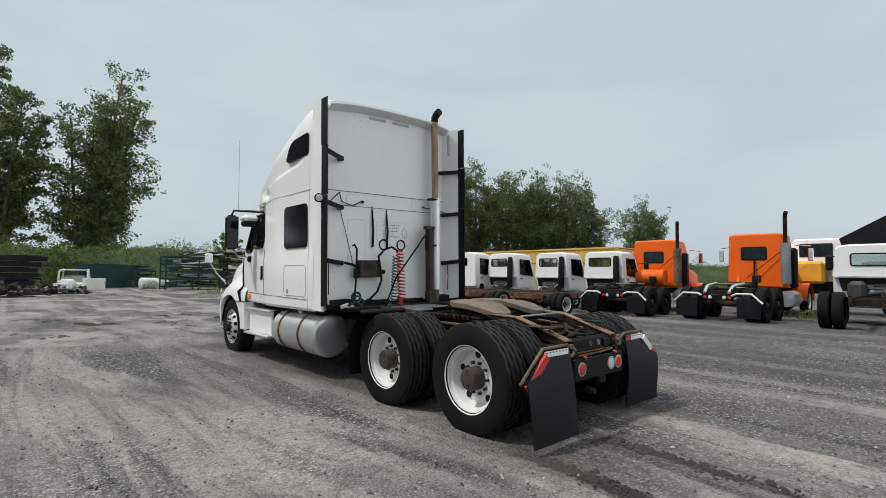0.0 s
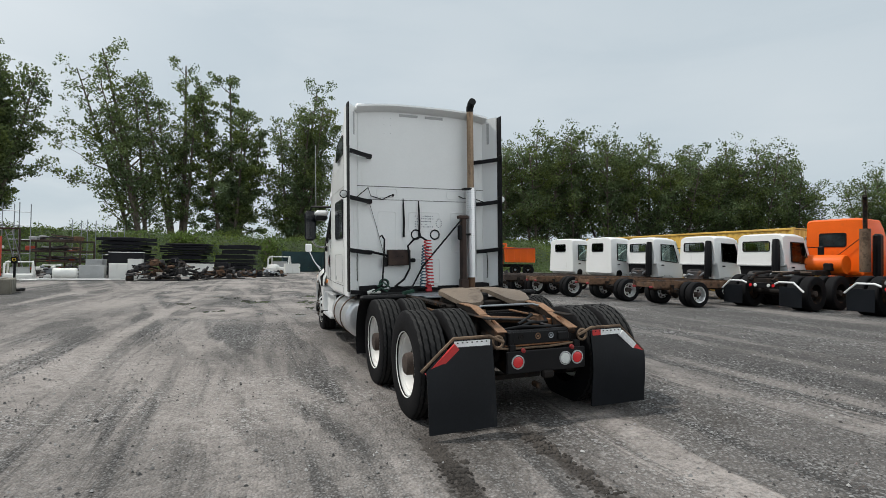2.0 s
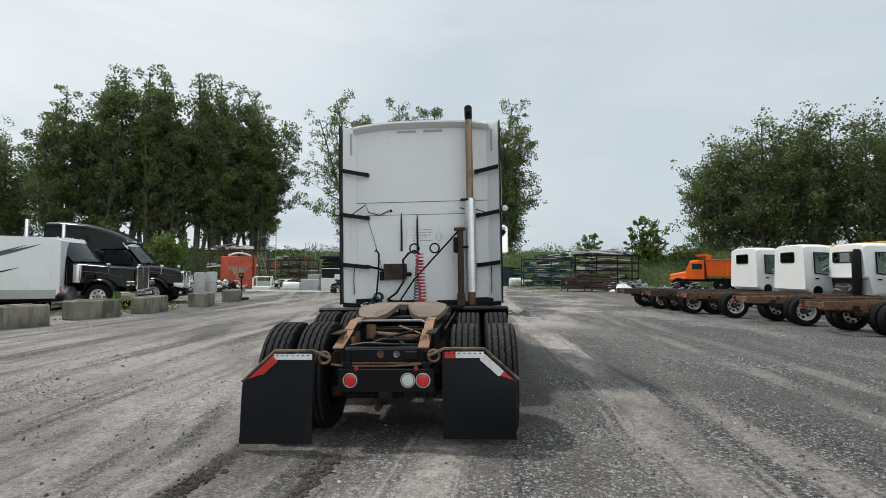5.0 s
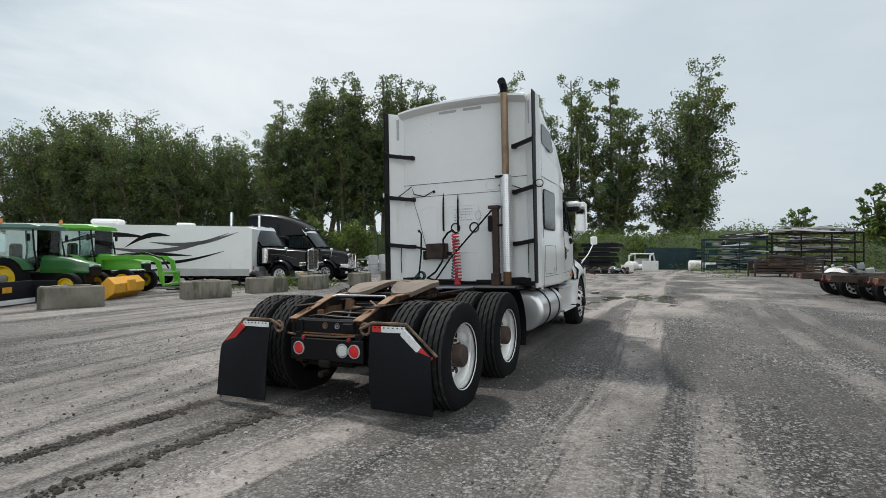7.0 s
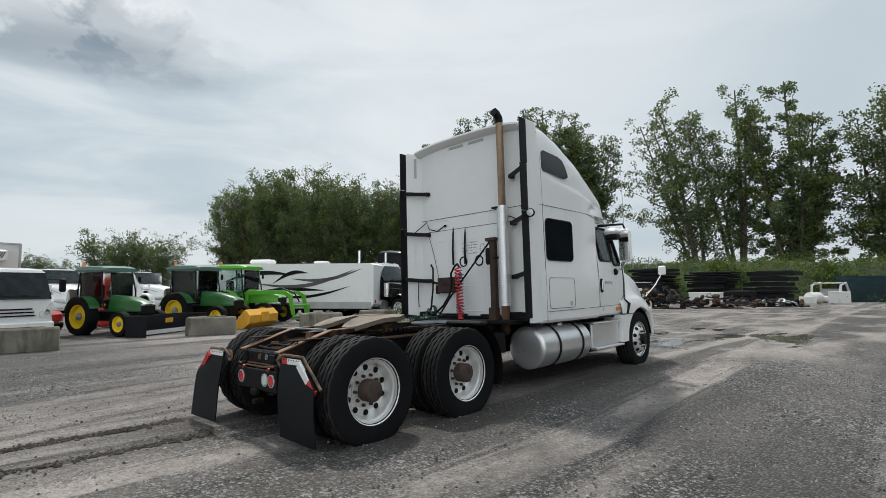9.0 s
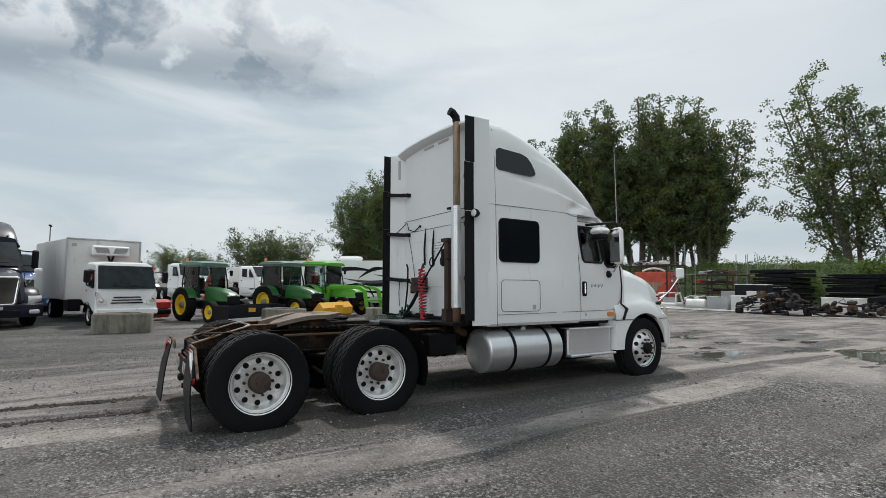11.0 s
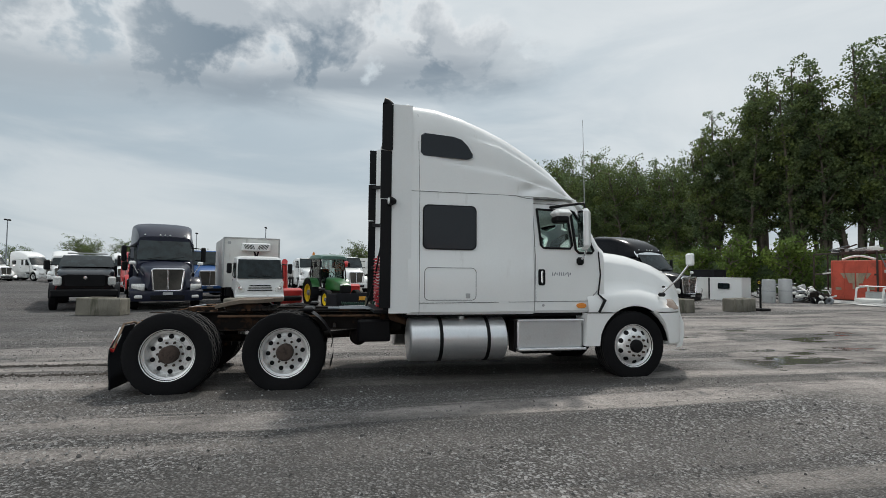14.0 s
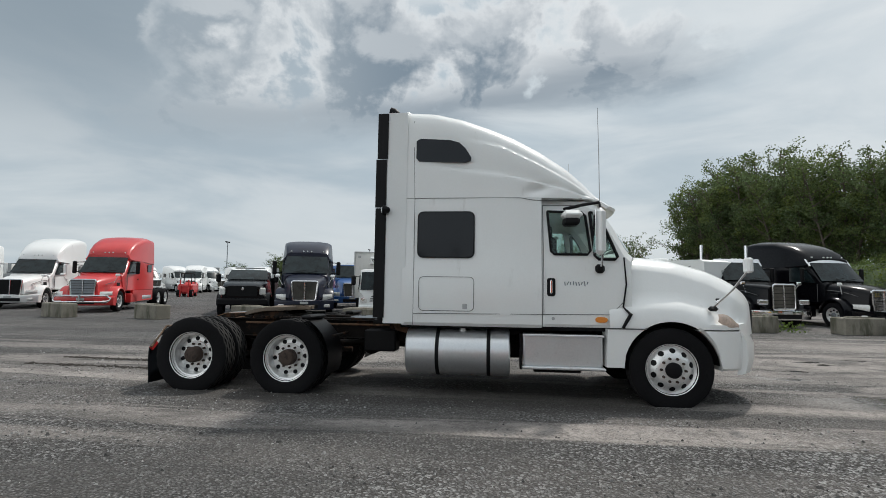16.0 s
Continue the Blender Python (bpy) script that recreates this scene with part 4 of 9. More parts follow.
part("right_cable", M().tube([(0.60, 2.83, 2.52), (0.68, 2.83, 2.49), (0.80, 2.80, 2.50), (0.98, 2.72, 2.43)], 0.008, 6), BLACK, truck)
part("diagonal_stay", M().tube([(0.56, 2.62, 2.13), (-0.10, 2.55, 1.42), (-0.36, 2.45, 1.02)], 0.013, 8), BLACK, truck)
part("stack_post", M().box(0.60, 2.66, 1.62, 0.09, 0.10, 1.08, 0.015).box(0.59, 2.64, 2.17, 0.17, 0.10, 0.05).box(0.60, 2.64, 1.1, 0.12, 0.12, 0.2), BOXBROWN, truck, "rust-brown exhaust support post")
part("rear_work_lamp", M().box(0.53, 2.62, 1.93, 0.07, 0.06, 0.24, 0.02), BLACK, truck)
st = part("exhaust_pipe", M().tube([(0.755, 2.70, 1.2), (0.755, 2.70, 3.3), (0.752, 2.70, 3.88)], 0.053, 18), PIPE, truck, "heat-stained upright exhaust pipe")
part("exhaust_tip", M().tube([(0.752, 2.70, 3.86), (0.752, 2.69, 3.93), (0.752, 2.63, 3.985), (0.752, 2.58, 4.0)], [0.056, 0.058, 0.058, 0.058], 18), BLACK, st)
m = M()
rings = []
for z in np.linspace(1.22, 2.64, 30):
    rings.append([(0.757 + 0.082 * math.cos(a), 2.70 + 0.082 * math.sin(a), z) for a in np.linspace(math.pi * 0.92, math.pi * 2.08, 13)])
m.loft(rings, caps=False)
part("heat_shield", m, ALU, st, "perforated aluminium heat shield")
m = M()
for k in range(40):
    for a in np.linspace(math.pi * 1.0, math.pi * 2.0, 9):
        c = Vector((0.757 + 0.083 * math.cos(a), 2.70 + 0.083 * math.sin(a), 1.27 + k * 0.034))
        m.lathe(c, (math.cos(a), math.sin(a), 0), [(0.006, 0.0), (0.0, 0.002)], 5)
tagged(part("perforation", m, GREY, st), kind="stuff")
part("stack_elbow", M().tube([(0.755, 2.70, 1.22), (0.755, 2.70, 1.05), (0.70, 2.75, 0.92), (0.58, 2.95, 0.85)], 0.06, 14), RUST, truck)
part("stack_clamp", M().box(0.68, 2.68, 2.62, 0.14, 0.12, 0.03).box(0.66, 2.66, 1.9, 0.12, 0.1, 0.03), BLACK, truck)

# dark sill under the rear wall, and what lies along it
part("rear_sill", M().box(0, YB - 0.05, 1.035, 1.96, 0.09, 0.07, 0.015).box(-0.30, YB - 0.06, 1.075, 0.5, 0.05, 0.05, 0.01).box(0.40, YB - 0.06, 1.07, 0.36, 0.05, 0.05, 0.01), BLACK, truck, "black sill under the rear wall")
for x, w in ((-0.86, 0.34), (0.90, 0.36)):
    part("sill_bracket", M().prism([(x - w / 2, 1.00), (x + w / 2, 1.00), (x + w / 2, 1.12), (x + w * 0.2, 1.135), (x - w / 2, 1.125)], "y", YB - 0.12, YB - 0.07), BLACK, truck)
part("wrapped_bundle", M().tube([(-0.93, 2.66, 1.03), (-0.84, 2.64, 1.05), (-0.74, 2.65, 1.03)], [0.025, 0.038, 0.02], 8), WHITE_OLD, truck, "pale wrapped bundle")
pts = []
for i in range(121):
    f, a = i / 120, 2 * math.pi * 12 * i / 120
    pts.append((-0.56 + 0.26 * f + 0.02 * math.sin(a), 2.06 + 0.36 * f, 1.055 + 0.022 * math.cos(a)))
part("green_coil", M().tube(pts, 0.006, 5), GREENHOSE, truck, "dark green coiled line lying on the deck")
for k in range(3):
    part("hose_knot", M().tube([(-0.67 + (0.05 + 0.012 * k) * math.cos(a), 2.68 + 0.01 * k, 1.16 + (0.05 + 0.008 * k) * math.sin(a)) for a in np.linspace(0, 2 * math.pi, 17)], 0.009, 6), GREENHOSE if k else BLACK, truck)
part("trailing_hose", M().tube([(-0.72, 2.67, 1.12), (-0.82, 2.62, 1.07), (-0.88, 2.55, 1.06)], 0.011, 6), BLACK, truck)
part("sill_hose", M().tube([(-0.52, 2.66, 1.12), (-0.30, 2.60, 1.07), (-0.05, 2.58, 1.08), (0.30, 2.62, 1.06)], 0.014, 6), BLACK, truck)

# ---- chassis ----
for s in (-1, 1):
    part("rail_bracket", M().prism([(-0.50, 0.74), (-0.30, 0.74), (-0.24, 0.90), (-0.34, 0.955), (-0.50, 0.86)], "x", s * 0.352, s * 0.378), ORUST, truck, "orange-rusted rail bracket")
    part("rail_cleat", M().box(s * 0.335, -0.20, 0.86, 0.03, 0.09, 0.12, 0.008), ORUST, truck)
    part("inner_plate", M().box(s * 0.365, 0.05, 0.87, 0.012, 0.40, 0.13, 0.004), RUST, truck)
    part("frame_rail", M().prism([(-0.52, 0.73), (-0.40, 0.72), (5.6, 0.72), (5.6, 0.98), (0.10, 0.98), (-0.52, 0.86)], "x", s * 0.385, s * 0.395).box(s * 0.43, 2.6, 0.975, 0.09, 6.1, 0.012).box(s * 0.43, 2.6, 0.726, 0.09, 6.1, 0.012), STEEL, truck, "rusty steel frame rail")
    ramp = part("fifth_wheel_ramp", M().prism([(-0.54, 0.83), (-0.50, 0.80), (0.12, 0.985), (0.45, 1.02), (0.45, 1.05), (0.05, 1.038), (-0.53, 0.868)], "x", s * 0.345, s * 0.420), STEEL, truck, "rusty guide ramp with a pale worn top plate")
    part("ramp_plate", M().prism([(-0.56, 0.862), (-0.54, 0.866), (-0.18, 0.975), (-0.18, 0.983), (-0.56, 0.872)], "x", s * 0.330, s * 0.425).prism([(-0.165, 0.980), (0.05, 1.041), (0.36, 1.05), (0.36, 1.058), (0.05, 1.050), (-0.165, 0.988)], "x", s * 0.338, s * 0.425), RAMPTAN, ramp)
    part("ramp_support", M().box(s * 0.40, -0.42, 0.76, 0.09, 0.18, 0.12), STEEL, truck)
    part("ramp_support", M().box(s * 0.40, -0.05, 0.88, 0.06, 0.12, 0.16), STEEL, truck)
    part("top_rail", M().box(s * 0.43, 1.45, 1.0, 0.07, 1.9, 0.03), STEEL, truck)
    part("rail_slot", M().box(s * 0.50, 1.5, 0.92, 0.02, 2.2, 0.03), RUST, truck)
    for y in (0.0, 1.345):
        part("air_spring", M().lathe((s * 0.43, y - 0.25, 0.44), (0, 0, 1), [(0.09, 0), (0.115, 0.05), (0.10, 0.11), (0.118, 0.16), (0.09, 0.24)], 16), BLACK, truck)
        part("spring_beam", M().box(s * 0.43, y, 0.46, 0.09, 0.85, 0.08), STEEL, truck)
        part("brake_drum", M().lathe((s * 0.62, y, 0.515), (s, 0, 0), [(0.205, -0.1), (0.215, -0.05), (0.215, 0.12), (0.20, 0.14)], 24), STEEL, truck)
        part("brake_chamber", M().cyl((s * 0.36, y - 0.30, 0.62), (s * 0.36, y - 0.10, 0.60), 0.085, n=14), STEEL, truck)
for y in (0.0, 1.345):
    part("drive_axle", M().cyl((-0.85, y, 0.515), (0.85, y, 0.515), 0.075).lathe((0, y - 0.02, 0.53), (0, 1, 0), [(0.05, -0.24), (0.16, -0.18), (0.20, -0.05), (0.18, 0.1), (0.09, 0.22), (0.05, 0.3)], 18), STEEL, truck)
part("propshaft", M().cyl((0, 0.25, 0.58), (0, 1.1, 0.58), 0.05).cyl((0, 1.6, 0.6), (0, 4.6, 0.72), 0.055), STEEL, truck)
part("front_axle", M().box(0, 6.25, 0.46, 1.9, 0.12, 0.12, 0.03), STEEL, truck)
for y, z, h in ((-0.50, 0.80, 0.14), (0.35, 0.86, 0.2), (0.98, 0.86, 0.2), (1.9, 0.86, 0.2), (2.55, 0.86, 0.2)):
    part("crossmember", M().box(0, y, z, 0.77, 0.05, h, 0.01), BLACK if y < 0 else STEEL, truck)
part("cross_bar", M().tube([(-0.34, 0.02, 1.035), (-0.31, 0.06, 1.045), (0.29, 0.06, 1.045), (0.34, 0.0, 1.03)], 0.012, 8), GALV, truck)
part("torque_rod", M().cyl((-0.28, 0.20, 0.90), (0.32, 0.02, 0.87), 0.035, n=12).cyl((-0.24, 0.16, 0.85), (-0.24, 0.20, 0.99), 0.05, n=12), RUST, truck)
part("pull_rod", M().cyl((0.06, 0.14, 0.985), (0.30, -0.06, 0.93), 0.010, n=8), RAMPTAN, truck)
part("edge_bar", M().tube([(-0.44, -0.56, 0.725), (-0.30, -0.565, 0.712), (0.10, -0.565, 0.712), (0.28, -0.565, 0.722), (0.44, -0.56, 0.735)], 0.011, 8), TANRUST, truck)
part("bottom_flange", M().box(0.0, -0.53, 0.735, 0.70, 0.05, 0.012, 0.003), ORUST, truck)
for hose in ([(-0.3, 0.4, 0.93), (-0.15, 0.1, 0.90), (0.05, -0.2, 0.92), (0.2, -0.45, 0.88)], [(0.3, 0.3, 0.93), (0.2, -0.1, 0.95), (-0.1, -0.35, 0.90)],
             [(-0.33, -0.40, 0.86), (-0.15, -0.47, 0.895), (0.10, -0.48, 0.885), (0.34, -0.42, 0.87)], [(-0.2, -0.44, 0.86), (0.0, -0.40, 0.92), (0.25, -0.30, 0.90), (0.34, -0.1, 0.93)]):
    part("frame_hose", M().tube(hose, 0.014, 7), BLACK, truck)
for x, r, mt in ((-0.18, 0.034, STEEL), (0.0, 0.036, RAMPTAN), (0.14, 0.034, GALV)):
    part("rear_fitting", M().lathe((x, -0.53, 0.81), (0, -1, 0), [(r, -0.03), (r * 1.05, 0.0), (r * 0.8, 0.02), (r * 0.45, 0.014), (0.0, 0.018)], 14), mt, truck)
part("pintle_box", M().box(0.02, -0.535, 0.80, 0.62, 0.02, 0.115, 0.006).box(-0.29, -0.55, 0.80, 0.06, 0.03, 0.13, 0.01).box(0.27, -0.55, 0.80, 0.12, 0.03, 0.08, 0.01), BLACK, truck)
# black sheets added inside the tail frame to stand for the shade there
part("axle_shield", M().box(0.0, 0.22, 0.80, 0.74, 0.02, 0.30, 0.004).box(0.0, -0.1, 0.705, 0.74, 0.7, 0.012, 0.003), BLACK, truck)
# fifth wheel
m = M()
outline = [(0.055, 0.02), (0.085, -0.12), (0.14, -0.27), (0.22, -0.36), (0.33, -0.37), (0.42, -0.30), (0.475, -0.12), (0.485, 0.05), (0.46, 0.30), (0.36, 0.47), (0.20, 0.53), (0.055, 0.54)]
for s in (-1, 1):
    q = [(s * x + 0.02, 0.66 + y) for x, y in outline]
    zt = [1.165 - 0.30 * max(0.0, -0.02 - y) - 0.05 * max(0.0, abs(x) - 0.36) * 3 for x, y in outline]
    n = len(q)
    m.add([(p[0], p[1], z) for p, z in zip(q, zt)] + [(p[0], p[1], z - 0.05) for p, z in zip(q, zt)], [tuple(range(n)), tuple(range(n, 2 * n))[::-1]] + [(i, (i + 1) % n, n + (i + 1) % n, n + i) for i in range(n)])
m.box(0.02, 1.02, 1.13, 0.14, 0.34, 0.06, 0.01)
part("fifth_wheel", m, GREASE, truck, "greasy tan fifth-wheel coupling plate")
part("fifth_wheel_base", M().box(0.02, 0.78, 1.02, 0.80, 0.60, 0.06).prism([(0.48, 0.99), (1.1, 0.99), (0.92, 1.10), (0.66, 1.10)], "x", -0.40, -0.34).prism([(0.48, 0.99), (1.1, 0.99), (0.92, 1.10), (0.66, 1.10)], "x", 0.38, 0.44), STEEL, truck)
part("jaw", M().box(0.02, 0.74, 1.08, 0.12, 0.16, 0.10, 0.02), BLACK, truck)
for s in (-1, 1):
    for i in range(8, 18):
        part("rack_tooth", M().box(s * 0.49, 0.1 + i * 0.07, 1.005, 0.05, 0.045, 0.03, 0.004), STEEL, truck)
# deck behind the cab
part("deck_plate", M().box(0, 2.30, 1.01, 0.86, 0.55, 0.02).box(-0.14, 1.95, 1.0, 0.3, 0.2, 0.03), GALV, truck)
part("battery_cover", M().box(0.05, 2.62, 1.0, 1.9, 0.30, 0.05), BLACK, truck)
for s in (-1, 1):
    part("quarter_fender", M().loft([[(s * x, 1.345 + 0.60 * math.cos(a), 0.515 + 0.58 * math.sin(a)) for a in np.linspace(radians(-22), radians(62), 12)] for x in (0.66, 0.70, 1.20, 1.24)], caps=False).box(s * 0.95, 1.62, 1.045, 0.58, 0.14, 0.055, 0.02), BLACK, truck, "black plastic quarter fender")
    part("fender_bracket", M().cyl((s * 0.44, 1.95, 0.80), (s * 1.1, 1.95, 0.80), 0.02), STEEL, truck)
    part("cab_suspension", M().box(s * 0.5, 2.75, 0.86, 0.12, 0.3, 0.3), STEEL, truck)
part("air_tank", M().lathe((0.0, 2.3, 0.62), (1, 0, 0), [(0.0, -0.44), (0.1, -0.42), (0.13, -0.38), (0.13, 0.38), (0.1, 0.42), (0, 0.44)], 18), STEEL, truck)
part("battery_box", M().box(-0.60, 2.55, 0.70, 0.35, 0.5, 0.35, 0.02), BLACK, truck)
part("valve_cover", M().box(0.58, 2.5, 0.72, 0.3, 0.45, 0.3, 0.02), BLACK, truck)
part("transmission", M().box(0, 4.2, 0.72, 0.5, 1.6, 0.5, 0.1).box(0, 5.6, 0.8, 0.6, 1.0, 0.6, 0.1), STEEL, truck)

# rear lamp panel and mudflaps
lp = part("lamp_panel", M().box(0.055, -0.60, 0.595, 0.83, 0.03, 0.20, 0.006).box(-0.29, -0.565, 0.70, 0.07, 0.05, 0.10).box(0.40, -0.565, 0.70, 0.07, 0.05, 0.10), BLACK, truck, "black rear lamp panel")
for x, mt, lb in ((-0.255, REDLENS, "round red tail lamp"), (0.247, CLEARLENS, "round clear reversing lamp"), (0.378, REDLENS, "round red tail lamp")):
    lamp = part("tail_lamp", M().lathe((x, -0.615, 0.60), (0, -1, 0), [(0.050, -0.005), (0.050, 0.008), (0.035, 0.011), (0.0, 0.012)], 22), mt, truck, lb)
    part("lamp_ring", M().lathe((x, -0.615, 0.60), (0, -1, 0), [(0.064, -0.005), (0.064, 0.008), (0.055, 0.011), (0.054, -0.004)], 22), GREY, lamp)
for x in (-0.20, 0.32):
    part("marker_lamp", M().lathe((x, -0.61, 0.70), (0, -1, 0), [(0.022, 0), (0.02, 0.02), (0, 0.024)], 12), REDDARK, truck)
part("tow_hook", M().box(0.05, -0.62, 0.47, 0.12, 0.06, 0.07, 0.015).lathe((-0.02, -0.5, 0.36), (0, -1, 0), [(0.03, 0), (0.03, 0.1), (0, 0.1)], 10), STEEL, truck)
part("low_bar", M().box(-0.12, -0.30, 0.40, 0.55, 0.05, 0.05), STEEL, truck)


def mudflap(s, y0, tilt):
    """A flap with an angled outer top corner, hung from a bent tube, slightly bowed."""
    xs = [0.545, 0.70, 0.86, 1.02, 1.16]
    rows = []
    for k in range(9):
        t = k / 8
        z = 0.835 - 0.725 * t
        ring = []
        for x in xs:
            ztop = 0.835 if x < 0.9 else 0.835 - (x - 0.9) * 0.88
            zz = min(z, ztop) if t < 0.45 else z
            bow = 0.035 * math.sin(math.pi * min(1, t * 1.1)) * (1 if s > 0 else 0.4) + tilt * t + 0.02 * (x - 0.85) * t
            ring.append((s * x, y0 - bow, zz))
        rows.append(ring)
    back = [[(p[0], p[1] + 0.012, p[2]) for p in r] for r in rows]
    vs = [p for r in rows for p in r] + [p for r in back for p in r]
    n, k = len(xs), len(rows) * len(xs)
    fs = []
    for j in range(len(rows) - 1):
        for i in range(n - 1):
            a = j * n + i
            fs += [(a, a + 1, a + n + 1, a + n), (k + a, k + a + n, k + a + n + 1, k + a + 1)]
    edge = list(range(n)) + [r * n + n - 1 for r in range(1, 9)] + [8 * n + i for i in range(n - 2, -1, -1)] + [r * n for r in range(7, 0, -1)]
    fs += [(edge[i], edge[(i + 1) % len(edge)], k + edge[(i + 1) % len(edge)], k + edge[i]) for i in range(len(edge))]
    flap = part("mudflap", M().add(vs, fs), FLAP, truck, "black rubber mudflap, scuffed")
    part("flap_hanger", M().tube([(s * 0.42, y0 + 0.02, 0.80), (s * 0.56, y0 + 0.012, 0.862), (s * 0.90, y0 + 0.012, 0.862), (s * 1.19, y0 + 0.015, 0.60)], 0.014, 8).tube([(s * (0.47 + 0.05 * math.cos(a)), y0 + 0.03, 0.80 + 0.05 * math.sin(a)) for a in np.linspace(0, 2 * math.pi, 14)], 0.012, 6), TANRUST, truck)
    order = ((REDTAPE, 0.565, 0.66), (WHITETAPE, 0.66, 0.90)) if s > 0 else ((WHITETAPE, 0.565, 0.90),)
    for mt, a, b in order:
        part("reflective_tape", M().box(s * (a + b) / 2, y0 - 0.006, 0.812, b - a, 0.006, 0.055, 0.001), mt, flap)
    cuts = ((WHITETAPE, 0.0, 0.62), (REDTAPE, 0.62, 1.0)) if s > 0 else ((REDTAPE, 0.0, 1.0),)
    for mt, a, b in cuts:
        p0, p1 = Vector((0.905, 0, 0.822)), Vector((1.165, 0, 0.592))
        q0, q1 = p0.lerp(p1, a), p0.lerp(p1, b)
        dn = Vector((-0.66, 0, -0.75)) * 0.062
        poly = [(s * q0.x, q0.z), (s * q1.x, q1.z), (s * (q1 + dn).x, (q1 + dn).z), (s * (q0 + dn).x, (q0 + dn).z)]
        part("reflective_tape", M().prism(poly, "y", y0 - 0.034, y0 - 0.005), mt, flap)
    for i in range(7):
        part("flap_bolt", M().box(s * (0.60 + 0.045 * i), y0 - 0.010, 0.826, 0.014, 0.004, 0.010, 0.001), BLACK, flap)


mudflap(-1, -0.68, 0.10)
mudflap(1, -0.60, 0.02)

# ---- the yard ----


# worn lanes: middle at y = 0, drift for each metre of y, half width, how dusty
LANES = ((2.5, -0.02, 0.44, 1.0), (4.75, 0.01, 0.24, 0.5), (5.6, 0.0, 0.20, 0.42), (7.6, 0.02, 0.4, 0.35), (0.62, 0.06, 0.34, 1.0), (-0.62, 0.05, 0.20, 0.85), (-1.62, -0.30, 0.26, 0.75), (-2.12, -0.25, 0.22, 0.85),
         (-2.78, -0.32, 0.30, 0.8), (-1.0, -0.10, 0.22, 0.7), (-3.9, -0.16, 0.34, 0.75), (-4.9, 0.02, 0.22, 0.9), (-6.4, -0.08, 0.5, 0.7), (-8.6, 0.04, 0.8, 0.65), (11.0, 0.05, 0.6, 0.5))


def yard_material():
    m = bpy.data.materials.new("gravel_yard")
    m.use_nodes = True
    n = Nodes(m.node_tree)
    at = n.add("ShaderNodeTexCoord").outputs["Object"]
    warp = n.add("ShaderNodeTexNoise", {"Vector": n.scale(at, (1, 0.45, 1)), "Scale": 0.2, "Detail": 3.0}).outputs[1]
    bent = n.add("ShaderNodeVectorMath", {0: at, 1: n.add("ShaderNodeVectorMath", {0: n.add("ShaderNodeVectorMath", {0: warp, 1: (0.5, 0.5, 0.5)}, operation="SUBTRACT").outputs[0], 1: (0.8, 0.8, 0.0)}, operation="MULTIPLY").outputs[0]}, operation="ADD").outputs[0]
    sp = n.add("ShaderNodeSeparateXYZ", {0: at})
    px, py = sp.outputs[0], sp.outputs[1]
    bx_ = n.add("ShaderNodeSeparateXYZ", {0: bent}).outputs[0]
    patch = n.noise(at, 0.16, 4, 0.6)
    blotch = n.noise(n.scale(bent, (0.9, 0.30, 1)), 1.0, 6, 0.66)
    fray = n.noise(n.scale(bent, (8.0, 0.35, 1)), 1.0, 7, 0.72)
    grit = n.noise(at, 38.0, 6, 0.75)
    # dusty lanes, worn by wheels along the yard
    lanes = None
    for mid, drift, half, power in LANES:
        off = n.math("ABSOLUTE", n.math("SUBTRACT", bx_, n.math("ADD", mid, n.math("MULTIPLY", py, drift))))
        off = n.math("ADD", off, n.math("MULTIPLY", n.math("SUBTRACT", fray, 0.5), half * 2.6))
        f = n.math("MULTIPLY", n.step(off, half * 1.05, half * 0.45), power)
        lanes = f if lanes is None else n.math("MAXIMUM", lanes, f)
    fork = n.math("ABSOLUTE", n.math("SUBTRACT", bx_, n.math("SUBTRACT", 3.3, n.math("MULTIPLY", py, 0.05))))
    fork = n.math("ADD", fork, n.math("MULTIPLY", n.math("SUBTRACT", fray, 0.5), 0.6))
    lanes = n.math("MAXIMUM", lanes, n.math("MULTIPLY", n.step(fork, 0.26, 0.10, 0.0, 0.8), n.step(py, 2.2, 0.6)))
    lanes = n.math("MULTIPLY", lanes, n.step(blotch, 0.36, 0.58, 0.22, 0.95))
    # wide swings across the yard, and loose dust
    t2 = n.noise(n.scale(bent, (1.3, 0.06, 1), rot=(0, 0, radians(36))), 1.0, 6, 0.64)
    t3 = n.noise(n.scale(bent, (0.8, 0.05, 1), rot=(0, 0, radians(-12))), 1.0, 6, 0.64)
    swing = n.math("MAXIMUM", n.math("MULTIPLY", n.step(t2, 0.48, 0.60), 0.85), n.math("MULTIPLY", n.step(t3, 0.48, 0.59), 0.85))
    swing = n.math("MULTIPLY", swing, n.step(patch, 0.36, 0.60, 0.15, 1.0))
    swing = n.math("MULTIPLY", swing, n.step(px, 1.5, -2.0, 0.25, 1.0))
    ahead = n.math("MULTIPLY", n.step(py, 6.5, 10.0), n.math("MULTIPLY", n.step(px, -12.0, -5.0), n.step(px, 9.0, 5.0)))
    pale = n.math("MULTIPLY", ahead, n.step(n.noise(n.scale(bent, (0.5, 0.35, 1)), 1.0, 6, 0.62), 0.46, 0.60, 0.0, 0.9))
    track = n.math("MULTIPLY", n.math("MAXIMUM", n.math("MAXIMUM", lanes, swing), pale), n.math("MAXIMUM", n.step(py, -2.0, 4.0, 0.30, 1.0), n.step(px, -7.0, -3.0, 0.0, 1.0)))
    speck = n.noise(at, 9.0, 8, 0.78)
